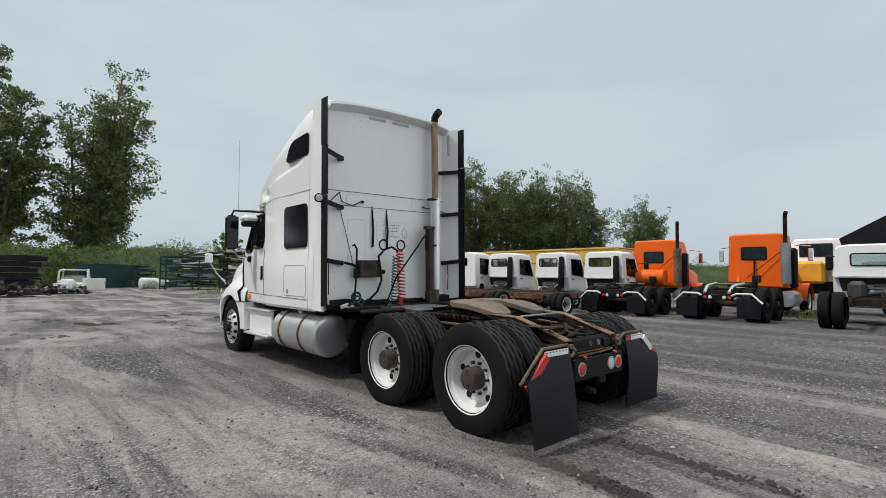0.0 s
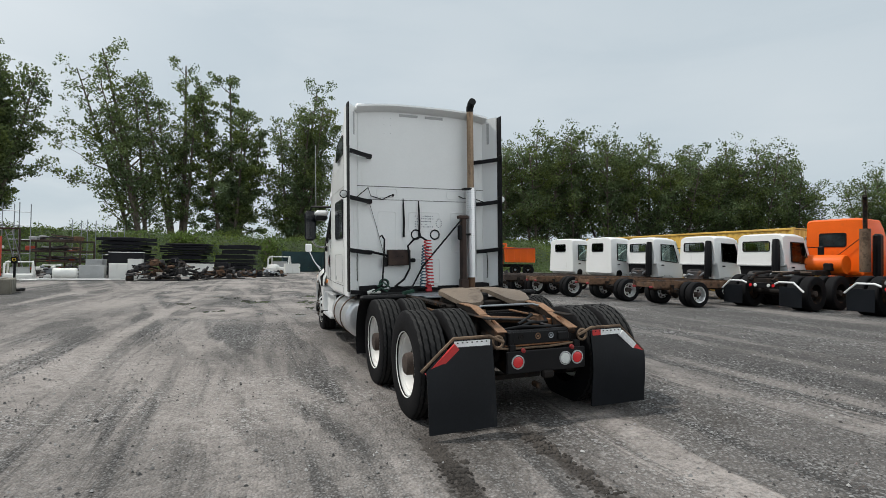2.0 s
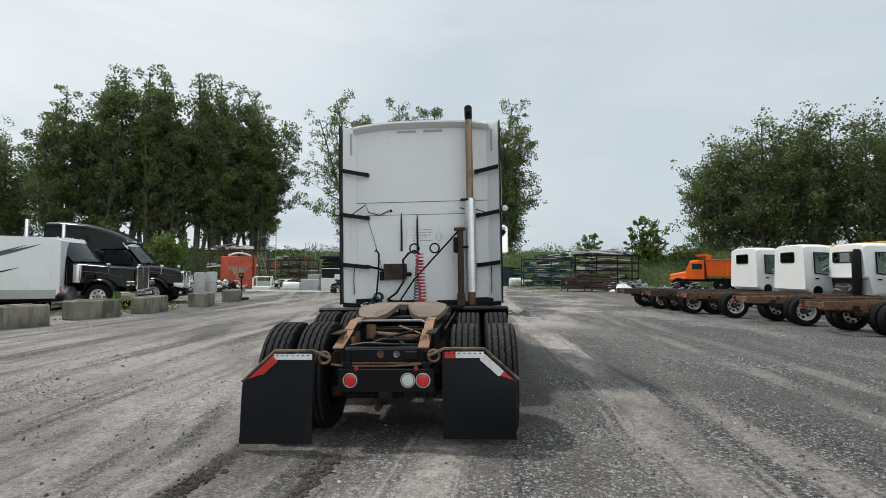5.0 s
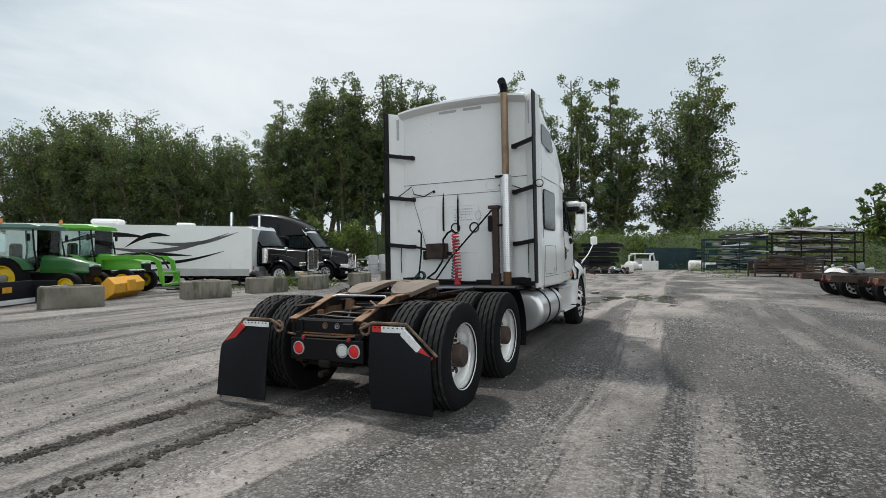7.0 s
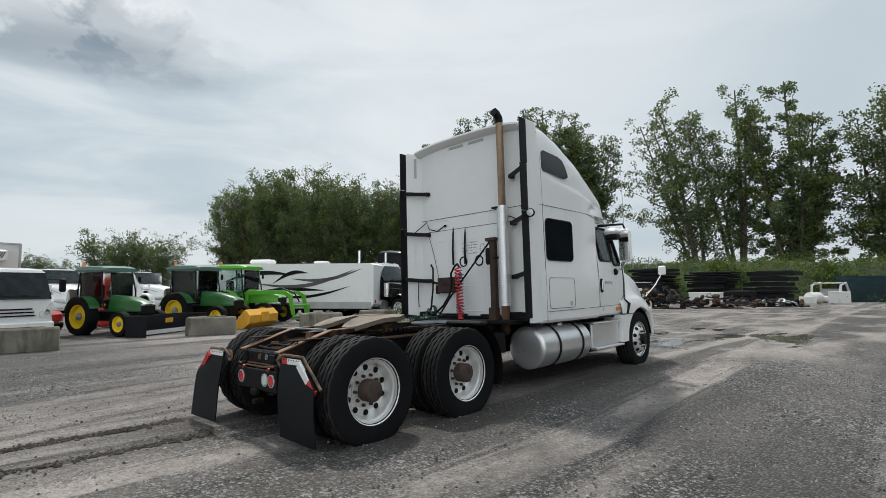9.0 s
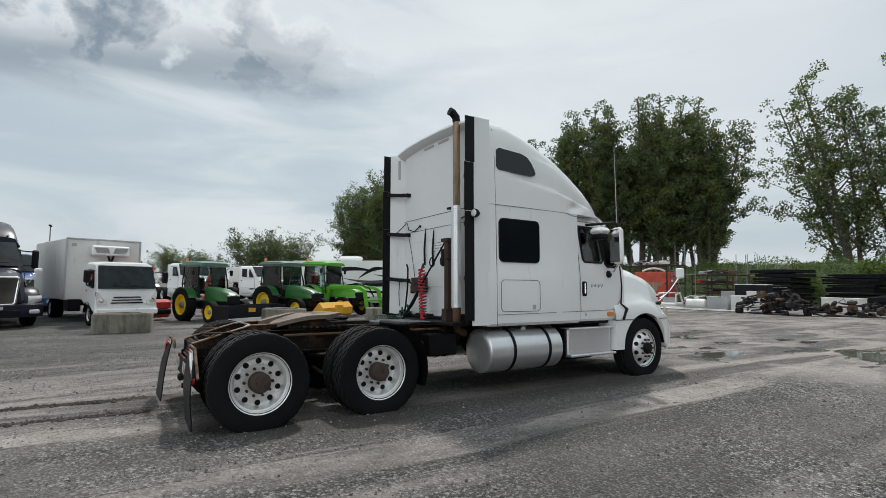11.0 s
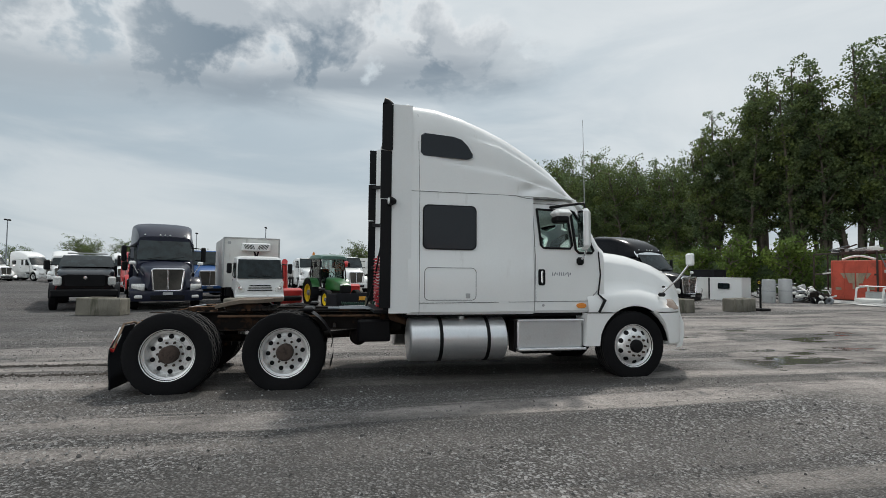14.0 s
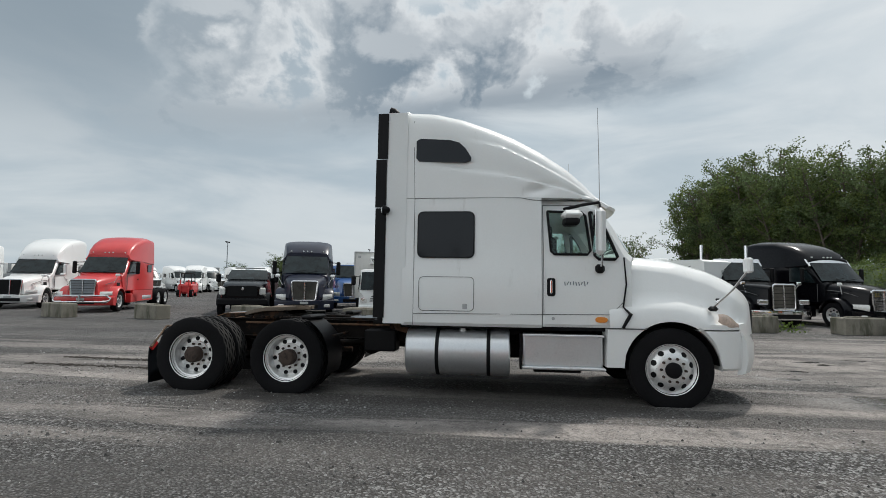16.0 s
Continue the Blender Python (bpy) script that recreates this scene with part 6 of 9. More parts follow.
def coe_cab(t, yf, plain=False, dark_back=True, w=1.0, z0=0.62, roof=2.22, length=1.65):
    """A tilt cab of a light truck under the thing t; its face is at y = yf."""
    yb = yf - length
    zr = z0 + (0.68 if dark_back else 0.25)     # lower edge of the back wall
    st = [(yb, w, w * 0.93, zr, roof - 0.35, roof - 0.05), (yb + 0.10, w, w * 0.94, zr - 0.02, roof - 0.28, roof), (yb + 0.20, w, w * 0.94, z0 + 0.14, roof - 0.28, roof), (yf - 0.75, w, w * 0.94, z0 + 0.1, roof - 0.28, roof), (yf - 0.42, w, w * 0.92, z0, roof - 0.32, roof - 0.06), (yf - 0.22, w, w * 0.92, z0 - 0.1, roof - 0.6, roof - 0.42), (yf - 0.04, w, w * 0.93, z0 - 0.12, 1.30, 1.45), (yf, w * 0.96, w * 0.9, z0 - 0.12, 1.1, 1.25)]
    hollow = [(y + (0.06 if y < yf - 0.9 else -0.07), a - 0.06, b - 0.06, c + 0.06, d - 0.02, e - 0.06) for y, a, b, c, d, e in st]
    doors = [(yf - 1.12, 1.44), (yf - 0.28, 1.35), (yf - 0.50, roof - 0.32), (yf - 1.12, roof - 0.30)]
    lite = (-0.64, 0.36, roof - 0.60, roof - 0.27) if dark_back else (-0.45, 0.32, roof - 0.64, roof - 0.28)
    cuts = [loft_body(hollow, 6.0), M().prism(doors, "x", -2, 2), M().prism(rrect(*lite, 0.06), "y", yb - 0.2, yb + 0.4), M().prism([(-0.84 * w, 1.40), (0.84 * w, 1.40), (0.78 * w, roof - 0.28), (-0.78 * w, roof - 0.28)], "y", yf - 0.6, yf + 0.3)]
    part("cab", carve("cab", loft_body(st, 6.0), WHITE, cuts), WHITE, t, "white tilt cab")
    for s in (-0.45, 0.45):
        part("cab_seat", M().box(s, yf - 1.15, 1.45, 0.5, 0.14, 0.55, 0.05).box(s, yf - 0.95, 1.15, 0.5, 0.5, 0.14, 0.05), INTERIOR, t)
    rows = []
    for f in (0, 0.5, 1):
        rows.append([(x * (w * 0.92 - 0.05 * f), yf + 0.06 - 0.33 * f - 0.03 * x * x, 1.33 + (roof - 0.15 - 1.33) * f) for x in np.linspace(-1, 1, 7)])
    part("windscreen", M().loft(rows, caps=False), CABGLASS if not dark_back and not plain else PANE, t)
    for s in (-1, 1):
        part("door_window", M().prism(doors, "x", s * (w * 0.955), s * (w * 0.96)), PANE, t).visible_shadow = False
        part("door_window_seal", M().tube([(s * (w * 0.972 + (0.03 if z < 1.5 else -0.012)), y, z) for y, z in doors + doors[:1]], 0.022, 6), BLACK, t)
        if plain:
            # black disc laid on the side to stand for the dark wheel arch
            part("step_recess", M().lathe((s * w, yb + 0.42, z0 + 0.22), (s, 0, 0), [(0.16, -0.05), (0.16, 0.003), (0, 0.005)], 16), BLACK, t)
        part("door_handle", M().box(s * (w + 0.004), yf - 1.05, 1.25, 0.01, 0.14, 0.05), BLACK, t)
        part("mirror", M().box(s * (w + 0.24), yf - 0.05, 1.76, 0.20, 0.10, 0.44, 0.04).tube([(s * w * 0.95, yf - 0.3, 1.95), (s * (w + 0.22), yf - 0.1, 1.93)], 0.015, 6), BLACK, t)
        part("headlight", M().prism([(s * w * a, z) for a, z in ((0.62, 0.76), (0.93, 0.76), (0.965, 1.22), (0.90, 1.20), (0.74, 0.98), (0.62, 0.92))], "y", yf - 0.10, yf + 0.035), LAMPGLASS, t)
        part("headlight_bowl", M().lathe((s * w * 0.80, yf + 0.03, 0.92), (0, 1, 0), [(0.09, 0), (0.085, 0.018), (0.03, 0.022), (0, 0.022)], 14), CHROME, t)
        part("wing_lip", M().loft([[(s * x, yf - 0.85 + 0.45 * math.cos(a), 0.40 + 0.45 * math.sin(a)) for a in np.linspace(0.1, math.pi - 0.1, 10)] for x in (w - 0.25, w + 0.02)], caps=False), BLACK, t)
        simple_wheel(t, s * (w - 0.14), yf - 0.85, 0.39, 0.22, s)
    wl = rrect(*lite, 0.06)
    part("rear_window_seal", M().tube([(x, yb - 0.004, z) for x, z in wl + wl[:1]], 0.018, 6), BLACK, t)
    part("rear_window", M().prism(wl, "y", yb + 0.01, yb + 0.015), COATED if dark_back else PANE, t, "small rear cab window").visible_shadow = False
    part("bumper", M().box(0, yf + 0.02, 0.52, 2 * w, 0.16, 0.22, 0.04), WHITE, t)
    for k, (z, wd) in enumerate(((1.03, 0.86), (0.93, 0.96), (0.83, 1.02), (0.60, 0.9))):
        part("grille_slot", M().box(0, yf + 0.015, z, wd, 0.06, 0.040, 0.015), BLACK, t)
    part("wiper", M().tube([(-0.6, yf + 0.075, 1.40), (-0.1, yf + 0.06, 1.47)], 0.012, 5).tube([(0.0, yf + 0.075, 1.40), (0.5, yf + 0.06, 1.47)], 0.012, 5), BLACK, t)
    if not plain:
        e = part("engine", M().box(0, yb + 0.25, 0.85, 0.8, 0.9, 0.5, 0.1), SCRAP, t)
        part("engine_cover", M().box(0.05, yb - 0.04, 1.02, 0.52, 0.24, 0.20, 0.06).cyl((-0.36, yb - 0.10, 0.95), (-0.36, yb + 0.10, 1.0), 0.11, n=14), BLACK, e)
        part("engine_pipe", M().tube([(-0.5, yb - 0.12, 0.80), (-0.2, yb - 0.18, 0.92), (0.3, yb - 0.14, 0.86), (0.55, yb - 0.08, 1.05)], 0.045, 8), GALV, e)
    if dark_back:
        part("splash_guard", M().prism([(-0.80 * w, 0.92), (0.55 * w, 0.92), (0.62 * w, zr - 0.02), (-0.88 * w, zr - 0.02)], "y", yb + 0.02, yb + 0.07), BLACK, t)
        part("rear_ledge", M().box(-0.08, yb - 0.02, zr + 0.01, 1.62 * w, 0.08, 0.07, 0.02), GREY, t)
        part("air_snorkel", M().tube([(0.72 * w, yb - 0.10, 0.85), (0.74 * w, yb - 0.11, 1.2), (0.74 * w, yb - 0.11, roof - 0.45), (0.70 * w, yb - 0.06, roof - 0.22)], [0.12, 0.125, 0.12, 0.10], 10), BLACK, t, "black intake snorkel")
    return yb


def cab_chassis(at, label, plain=False):
    """A cab-chassis truck whose cab back is at y = 0."""
    t = thing("cab_chassis_truck", at, label, "truck", "row of white cab-chassis trucks")
    coe_cab(t, 1.45, plain, not plain, w=0.89, roof=2.46 if plain else 2.40, length=1.45)
    mt = HUBRUST if plain else RUST
    frame_rails(t, -5.1, 0.9, 0.66, 0.20, mt)
    ya = -3.8
    for s in (-1, 1):
        for k in (0, 1):
            simple_wheel(t, s * (0.85 - 0.26 * k), ya, 0.39, 0.23, s, RIM, 0.24, True)
        part("spring_pack", M().box(s * 0.5, ya, 0.48, 0.08, 1.2, 0.08), STEEL, t)
        for d in (-0.62, 0.62):
            part("spring_hanger", M().box(s * 0.5, ya + d, 0.56, 0.07, 0.10, 0.22), STEEL, t)
    part("rear_axle", M().cyl((-0.8, ya, 0.39), (0.8, ya, 0.39), 0.08).lathe((0, ya, 0.39), (0, 1, 0), [(0.05, -0.2), (0.18, 0), (0.05, 0.2)], 14), STEEL, t)
    part("propshaft", M().cyl((0, ya, 0.45), (0, -0.2, 0.62), 0.045), STEEL, t)
    part("chassis_tank", M().box(0.60, -1.1, 0.58, 0.34, 0.8, 0.3, 0.04), BLACK, t)
    part("battery_box", M().box(-0.62, -1.4, 0.58, 0.30, 0.55, 0.28, 0.03), BLACK, t)
    part("air_tank", M().lathe((-0.62, -2.7, 0.52), (0, 1, 0), [(0, 0), (0.11, 0.02), (0.13, 0.06), (0.13, 0.7), (0.11, 0.74), (0, 0.76)], 14), STEEL, t)
    for x, z, mt2 in ((-0.36, 0.60, REDDARK), (0.36, 0.60, REDDARK)):
        part("tail_lamp", M().box(x, -5.12, z, 0.14, 0.05, 0.07, 0.015), mt2, t)
    return t


def gz(x, y):
    return ground_z(x, y)


# white cab-chassis trucks in a row, backs to the tractor
for x, y, h, plain, lab in ((11.72, 16.60, 5, True, "white wide cab truck with bare dark chassis"), (12.12, 14.24, 1, True, "white wide cab truck with a dark wheel arch and bare chassis"),
                            (12.80, 12.36, -3, False, "white tilt cab truck with engine showing and bare chassis"), (13.56, 10.15, -3, False, "white tilt cab truck with black snorkel and bare rusty chassis"),
                            (13.98, 7.87, 0, False, "white tilt cab truck with grey rear ledge and bare chassis")):
    cab_chassis(place(x, y, h, gz(x, y)), lab, plain)


def orange_tractor(at, tank, label):
    """An old day-cab road tractor seen from its tail; its tail is at y = 0."""
    t = thing("day_cab_tractor", at, label, "truck", "orange day-cab tractors")
    part("cab", loft_body([(4.1, 0.87, 0.83, 1.05, 2.70, 2.88), (4.2, 0.89, 0.85, 1.0, 2.74, 2.94), (5.2, 0.89, 0.85, 1.0, 2.74, 2.92), (5.5, 0.88, 0.83, 1.0, 2.45, 2.70), (5.9, 0.87, 0.83, 1.0, 1.7, 1.95)], 8.0), ORANGE, t, "orange day cab")
    part("bonnet", loft_body([(5.85, 0.9, 0.82, 1.0, 1.5, 1.85), (6.8, 0.85, 0.75, 0.95, 1.45, 1.8), (7.6, 0.75, 0.65, 0.9, 1.35, 1.7)], 4.0), ORANGE, t)
    part("rear_window_seal", M().prism(rrect(-0.44, 0.38, 1.98, 2.46, 0.07), "y", 4.085, 4.2), BLACK, t)
    part("rear_window", M().prism(rrect(-0.40, 0.34, 2.02, 2.42, 0.05), "y", 4.075, 4.2), CABGLASS, t, "dark rear window")
    part("roof_lamps", M().box(-0.4, 4.75, 2.96, 0.10, 0.1, 0.06, 0.02).box(0, 4.75, 2.97, 0.10, 0.1, 0.06, 0.02).box(0.4, 4.75, 2.96, 0.10, 0.1, 0.06, 0.02), AMBER, t)
    mf = part("exhaust_muffler", M().cyl((0.98, 3.92, 1.15), (0.98, 3.92, 2.55), 0.15, n=18), GALV if not tank else TANRUST, t, "upright exhaust muffler")
    part("exhaust_pipe", M().tube([(0.98, 3.92, 2.5), (0.98, 3.92, 3.35), (1.0, 3.86, 3.5), (1.04, 3.76, 3.6)], 0.065, 10), STEEL, mf)
    part("air_cleaner", M().box(1.10, 4.45, 1.7, 0.22, 0.3, 1.4, 0.06), BLACK, t)
    if tank:
        part("hydraulic_tank", M().lathe((-1.05, 3.62, 1.38), (1, 0, 0), [(0, 0), (0.30, 0.02), (0.33, 0.06), (0.33, 1.6), (0.30, 1.65), (0, 1.67)], 20), ORANGE, t, "orange cylinder tank behind the cab")
    else:
        part("traffic_cone", M().lathe((-0.42, 3.75, 1.05), (0, 0, 1), [(0.13, 0), (0.11, 0.02), (0.025, 0.42), (0, 0.43)], 14), ORANGE, t)
        part("stay_pole", M().cyl((0.0, 4.0, 1.1), (0.0, 4.05, 2.0), 0.025), BLACK, t)
    part("stay_wire", M().tube([(0.8, 4.02, 2.25), (-0.2, 3.95, 1.35)], 0.012, 5), BLACK, t)
    frame_rails(t, 0.1, 5.6, 0.85, 0.24, STEEL)
    part("coupling_plate", M().box(0, 1.6, 1.12, 0.85, 0.8, 0.05, 0.02), GREASE, t)
    part("deck_box", M().box(-0.1, 3.0, 1.1, 0.7, 0.9, 0.18, 0.03).box(0.25, 3.3, 1.3, 0.25, 0.25, 0.25, 0.03), STEEL, t)
    for s in (-1, 1):
        part("guide_ramp", M().tube([(s * 0.34, 0.05, 0.86), (s * 0.36, 0.35, 1.06), (s * 0.40, 1.3, 1.14)], 0.045, 8), ALU if not tank else STEEL, t)
        part("mudflap", M().box(s * 0.86, 0.0, 0.42, 0.62, 0.014, 0.58, 0.004), FLAP, t)
        part("flap_hanger", M().tube([(s * 0.42, 0.02, 0.78), (s * 0.55, 0.0, 0.84), (s * 0.95, 0.0, 0.84), (s * 1.22, 0.0, 0.58)], 0.028, 8), WHITETAPE, t, "white-striped flap hanger")
        part("tail_lamp", M().lathe((s * 0.2, 0.08, 0.72), (0, -1, 0), [(0.055, 0), (0.04, 0.02), (0, 0.022)], 12), CLEARLENS, t)
        part("red_lamp", M().lathe((s * 0.34, 0.08, 0.72), (0, -1, 0), [(0.05, 0), (0.04, 0.02), (0, 0.022)], 12), REDLENS, t)
        for y in (0.75, 2.08):
            for k in (0, 1):
                simple_wheel(t, s * (1.06 - 0.33 * k), y, 0.515, 0.28, s, STEEL, 0.29, True)
        simple_wheel(t, s * 1.03, 6.6, 0.5, 0.28, s)
        part("wing", M().loft([[(s * x, 6.6 + 0.62 * math.cos(a), 0.52 + 0.66 * math.sin(a)) for a in np.linspace(0.0, math.pi, 12)] for x in (0.7, 1.2)], caps=False), ORANGE, t)
        part("fuel_tank", M().lathe((s * 0.9, 4.3, 0.62), (0, 1, 0), [(0, 0), (0.28, 0.02), (0.29, 0.05), (0.29, 1.0), (0, 1.02)], 18), ALU, t)
        part("mirror", M().box(s * 1.45, 5.3, 2.2, 0.16, 0.06, 0.45, 0.02).tube([(s * 1.0, 5.3, 2.55), (s * 1.45, 5.3, 2.5)], 0.02, 6), CHROME, t)
    part("lamp_panel", M().box(0, 0.12, 0.72, 0.9, 0.04, 0.16), BLACK, t)
    for y in (0.75, 2.08):
        part("axle", M().cyl((-0.8, y, 0.515), (0.8, y, 0.515), 0.09), STEEL, t)
    return t


orange_tractor(place(11.8, 6.2, 6, gz(12, 6), 0, 0.99), True, "orange day-cab tractor with orange tank and bare chassis")
orange_tractor(place(12.5, 3.0, 3, gz(12, 3), 0, 1.04), False, "orange day-cab tractor with a traffic cone on its chassis")

# white tilt cab with its engine showing, tail towards the tractor
t = thing("cab_chassis_truck", place(16.9, -0.45, 5, gz(16, 0), 0, 1.10), "white cab-chassis truck with exposed engine and dual wheels", "truck")
yb = coe_cab(t, 0.0, False, True, 1.05)
frame_rails(t, yb - 2.8, -0.6, 0.7, 0.22, STEEL)
for s in (-1, 1):
    for k in (0, 1):
        simple_wheel(t, s * (1.0 - 0.28 * k), yb - 1.9, 0.46, 0.25, s, STEEL)
part("engine_block", M().box(-0.5, yb - 0.2, 0.95, 0.4, 0.4, 0.5, 0.1).box(0.3, yb - 0.3, 0.85, 0.6, 0.5, 0.3, 0.08).cyl((-0.7, yb - 0.2, 0.8), (0.7, yb - 0.2, 1.0), 0.06), SCRAP, t)

# yellow mining truck and its white cab behind the orange tractors
t = thing("articulated_dumper", place(21.2, 2.0, 95, gz(20, 2) - 0.25), "yellow dump truck with white cab and raised dark body", "truck")
part("bonnet", M().box(0, 1.5, 1.9, 2.4, 3.2, 0.9, 0.1), BUCKET, t)
part("cab", loft_body([(-0.6, 0.95, 0.85, 2.1, 3.1, 3.3), (0.9, 0.95, 0.85, 2.1, 3.1, 3.3), (1.4, 0.9, 0.8, 2.1, 2.6, 2.8)], 5.0), WHITE, t)
part("cab_window", M().box(0.90, 0.2, 2.8, 0.08, 1.1, 0.55, 0.03).box(-0.90, 0.2, 2.8, 0.08, 1.1, 0.55, 0.03), CABGLASS, t)
part("dump_body", M().prism([(-6.0, 1.9), (-1.0, 1.9), (-0.6, 3.2), (-3.0, 4.6), (-6.4, 4.4)], "x", -1.4, 1.4), PLATE, t, "dark steel dump body")
part("chassis", M().box(0, -2.5, 1.3, 1.4, 7.5, 0.5), STEEL, t)
for y in (2.0, -2.5, -4.2):
    for s in (-1, 1):
        simple_wheel(t, s * 1.1, y, 0.75, 0.6, s, STEEL)

# yellow shipping container behind the row
t = thing("shipping_container", pose(19.8, 16.85, gz(19.8, 17)) @ Matrix.Diagonal((1, 1.15, 1, 1)), "yellow corrugated shipping container, faded", "container")
m = M()
for s in (-1, 1):
    prof = []
    k = 0
    y = -6.0
    while y < 6.0:
        prof += [(s * 1.20, y), (s * 1.20, y + 0.07), (s * 1.165, y + 0.14), (s * 1.165, y + 0.21)]
        y += 0.28
    part("side_panel", M().loft([[(x, yy, z) for x, yy in prof] for z in (0.15, 2.80)], caps=False), CONTAINER, t, "corrugated yellow side")
for s in (-1, 1):
    prof = []
    for i in range(9):
        x = -1.15 + i * 0.27
        prof += [(x, s * 6.07), (x + 0.07, s * 6.07), (x + 0.13, s * 6.03), (x + 0.2, s * 6.03)]
    part("end_panel", M().loft([[(x, yy, z) for x, yy in prof] for z in (0.15, 2.8)], caps=False), CONTAINER, t)
part("roof_panel", M().box(0, 0, 2.86, 2.4, 12.1, 0.05), CONTAINER, t)
part("floor_panel", M().box(0, 0, 0.1, 2.4, 12.1, 0.2), STEEL, t)
for s in (-1, 1):
    part("top_rail", M().box(s * 1.19, 0, 2.85, 0.08, 12.19, 0.09, 0.01), CONTAINER, t)
    part("bottom_rail", M().box(s * 1.19, 0, 0.11, 0.08, 12.19, 0.16, 0.01), CONTAINER, t)
    for q in (-1, 1):
        part("corner_post", M().box(s * 1.18, q * 6.06, 1.45, 0.12, 0.10, 2.9, 0.01), CONTAINER, t)

# distant orange dump truck
t = thing("dump_truck", place(17.6, 38.5, 150, gz(18, 36), 0, 1.05), "orange dump truck with orange steel box", "truck")
part("cab", loft_body([(-1.9, 1.05, 0.98, 0.9, 2.2, 2.45), (-0.9, 1.0, 0.95, 0.9, 2.1, 2.35), (-0.6, 0.95, 0.9, 0.9, 1.5, 1.7)], 4.5), ORANGE, t)
part("bonnet", loft_body([(-0.65, 0.85, 0.75, 0.9, 1.3, 1.55), (0.6, 0.7, 0.6, 0.8, 1.1, 1.3)], 4.0), ORANGE, t)
part("dump_box", M().prism([(-2.1, 1.15), (-2.0, 2.5), (-4.7, 2.3), (-4.7, 1.15)], "x", -1.15, 1.15), ORANGE, t)
for k in range(5):
    for s in (-1, 1):
        part("box_rib", M().box(s * 1.17, -2.3 - 0.56 * k, 1.68, 0.08, 0.09, 1.0), ORANGE, t)
part("cab_guard", M().box(0, -1.75, 2.74, 2.1, 0.9, 0.12).box(0, -2.12, 2.60, 2.2, 0.10, 0.34), ORANGE, t)
part("box_rail", M().box(-1.19, -3.35, 2.36, 0.08, 2.6, 0.10).box(1.19, -3.35, 2.36, 0.08, 2.6, 0.10), REDBOX, t)
part("side_window", M().box(0, -1.4, 1.9, 2.07, 0.7, 0.42, 0.03), CABGLASS, t)
frame_rails(t, -4.5, 0.2, 0.85, 0.25, STEEL)
for y in (-0.1, -3.0, -4.1):
    for s in (-1, 1):
        simple_wheel(t, s * 0.98, y, 0.5, 0.4, s, STEEL)

# black tractors facing the yard
highway_tractor("semi_truck", place(-13.3, 18.8, 14, gz(-13, 18)), BLACKPAINT, "black high-roof sleeper tractor with chrome grille", roof=3.78, hood=1.6, sleeper=2.3, visor=CHROME, grille=CHROME)
highway_tractor("semi_truck", place(-12.9, 15.0, 8, gz(-13, 14), 0, 1.0), BLACKPAINT, "black long-nose tractor with square chrome grille and stacks", roof=2.6, hood=2.1, sleeper=0.0, square=True, visor=CHROME)
# navy, red and white tractors
highway_tractor("semi_truck", place(-13.5, -4.35, 20, gz(-14, -4.5), 0, 1.06), NAVY, "navy blue high-roof sleeper tractor with mesh grille", roof=3.55, hood=1.7, sleeper=2.0)
highway_tractor("semi_truck", place(-13.7, -15.25, 20, gz(-13, -14), 0, 1.03), RED, "red sleeper tractor with chrome deer guard", roof=3.88, hood=1.9, sleeper=2.0, guard=True, grille=GALV)
highway_tractor("semi_truck", place(-15.3, -20.8, 22, gz(-14, -18), 0, 1.0), WHITE, "white sleeper tractor with black slatted grille", roof=4.05, hood=1.9, sleeper=2.2, grille=BLACK)
highway_tractor("semi_truck", place(-13.0, -23.6, 25, gz(-13, -22)), WHITE, "white sleeper tractor parked at the end of the row", roof=3.6, hood=1.9, sleeper=2.0)

# black medium-duty truck with a low cab
t = thing("pickup_truck", place(-13.6, -7.25, 22, gz(-13, -8), 0, 1.0), "black medium-duty pickup truck with low roof bar", "truck", "parked trucks")
part("bonnet", loft_body([(-1.75, 1.02, 0.95, 0.75, 1.35, 1.62), (-0.8, 1.0, 0.92, 0.7, 1.3, 1.55), (-0.15, 0.95, 0.86, 0.65, 1.2, 1.42), (0, 0.9, 0.8, 0.65, 1.15, 1.35)], 5.0), BLACKPAINT, t)
part("cab", loft_body([(-4.4, 1.02, 0.9, 0.7, 1.9, 2.12), (-3.0, 1.02, 0.88, 0.7, 1.9, 2.15), (-2.55, 1.02, 0.86, 0.7, 1.85, 2.10), (-1.7, 1.02, 0.93, 0.75, 1.4, 1.60)], 4.5), BLACKPAINT, t)
part("windscreen", M().loft([[(x * w, y - 0.12 * x * x, z) for x in np.linspace(-1, 1, 7)] for w, y, z in ((0.94, -1.66, 1.66), (0.88, -2.04, 1.92), (0.82, -2.42, 2.12))], caps=False), CABGLASS, t, "dark windscreen")
part("grille", M().prism(rrect(-0.62, 0.62, 0.92, 1.36, 0.08), "y", -0.05, 0.04), BLACK, t, "black grille with a pale oval badge")
part("badge", M().lathe((0, 0.04, 1.24), (0, 1, 0), [(0.07, 0), (0.06, 0.015), (0, 0.018)], 16), CHROME, t)
part("bumper", M().box(0, 0.06, 0.66, 2.1, 0.22, 0.28, 0.05), BLACK, t)
part("roof_bar", M().box(0, -2.9, 2.22, 1.4, 0.12, 0.06, 0.02), GREY, t)
part("box_body", M().box(0, -6.2, 1.3, 2.2, 3.2, 0.9, 0.04), BLACK, t)
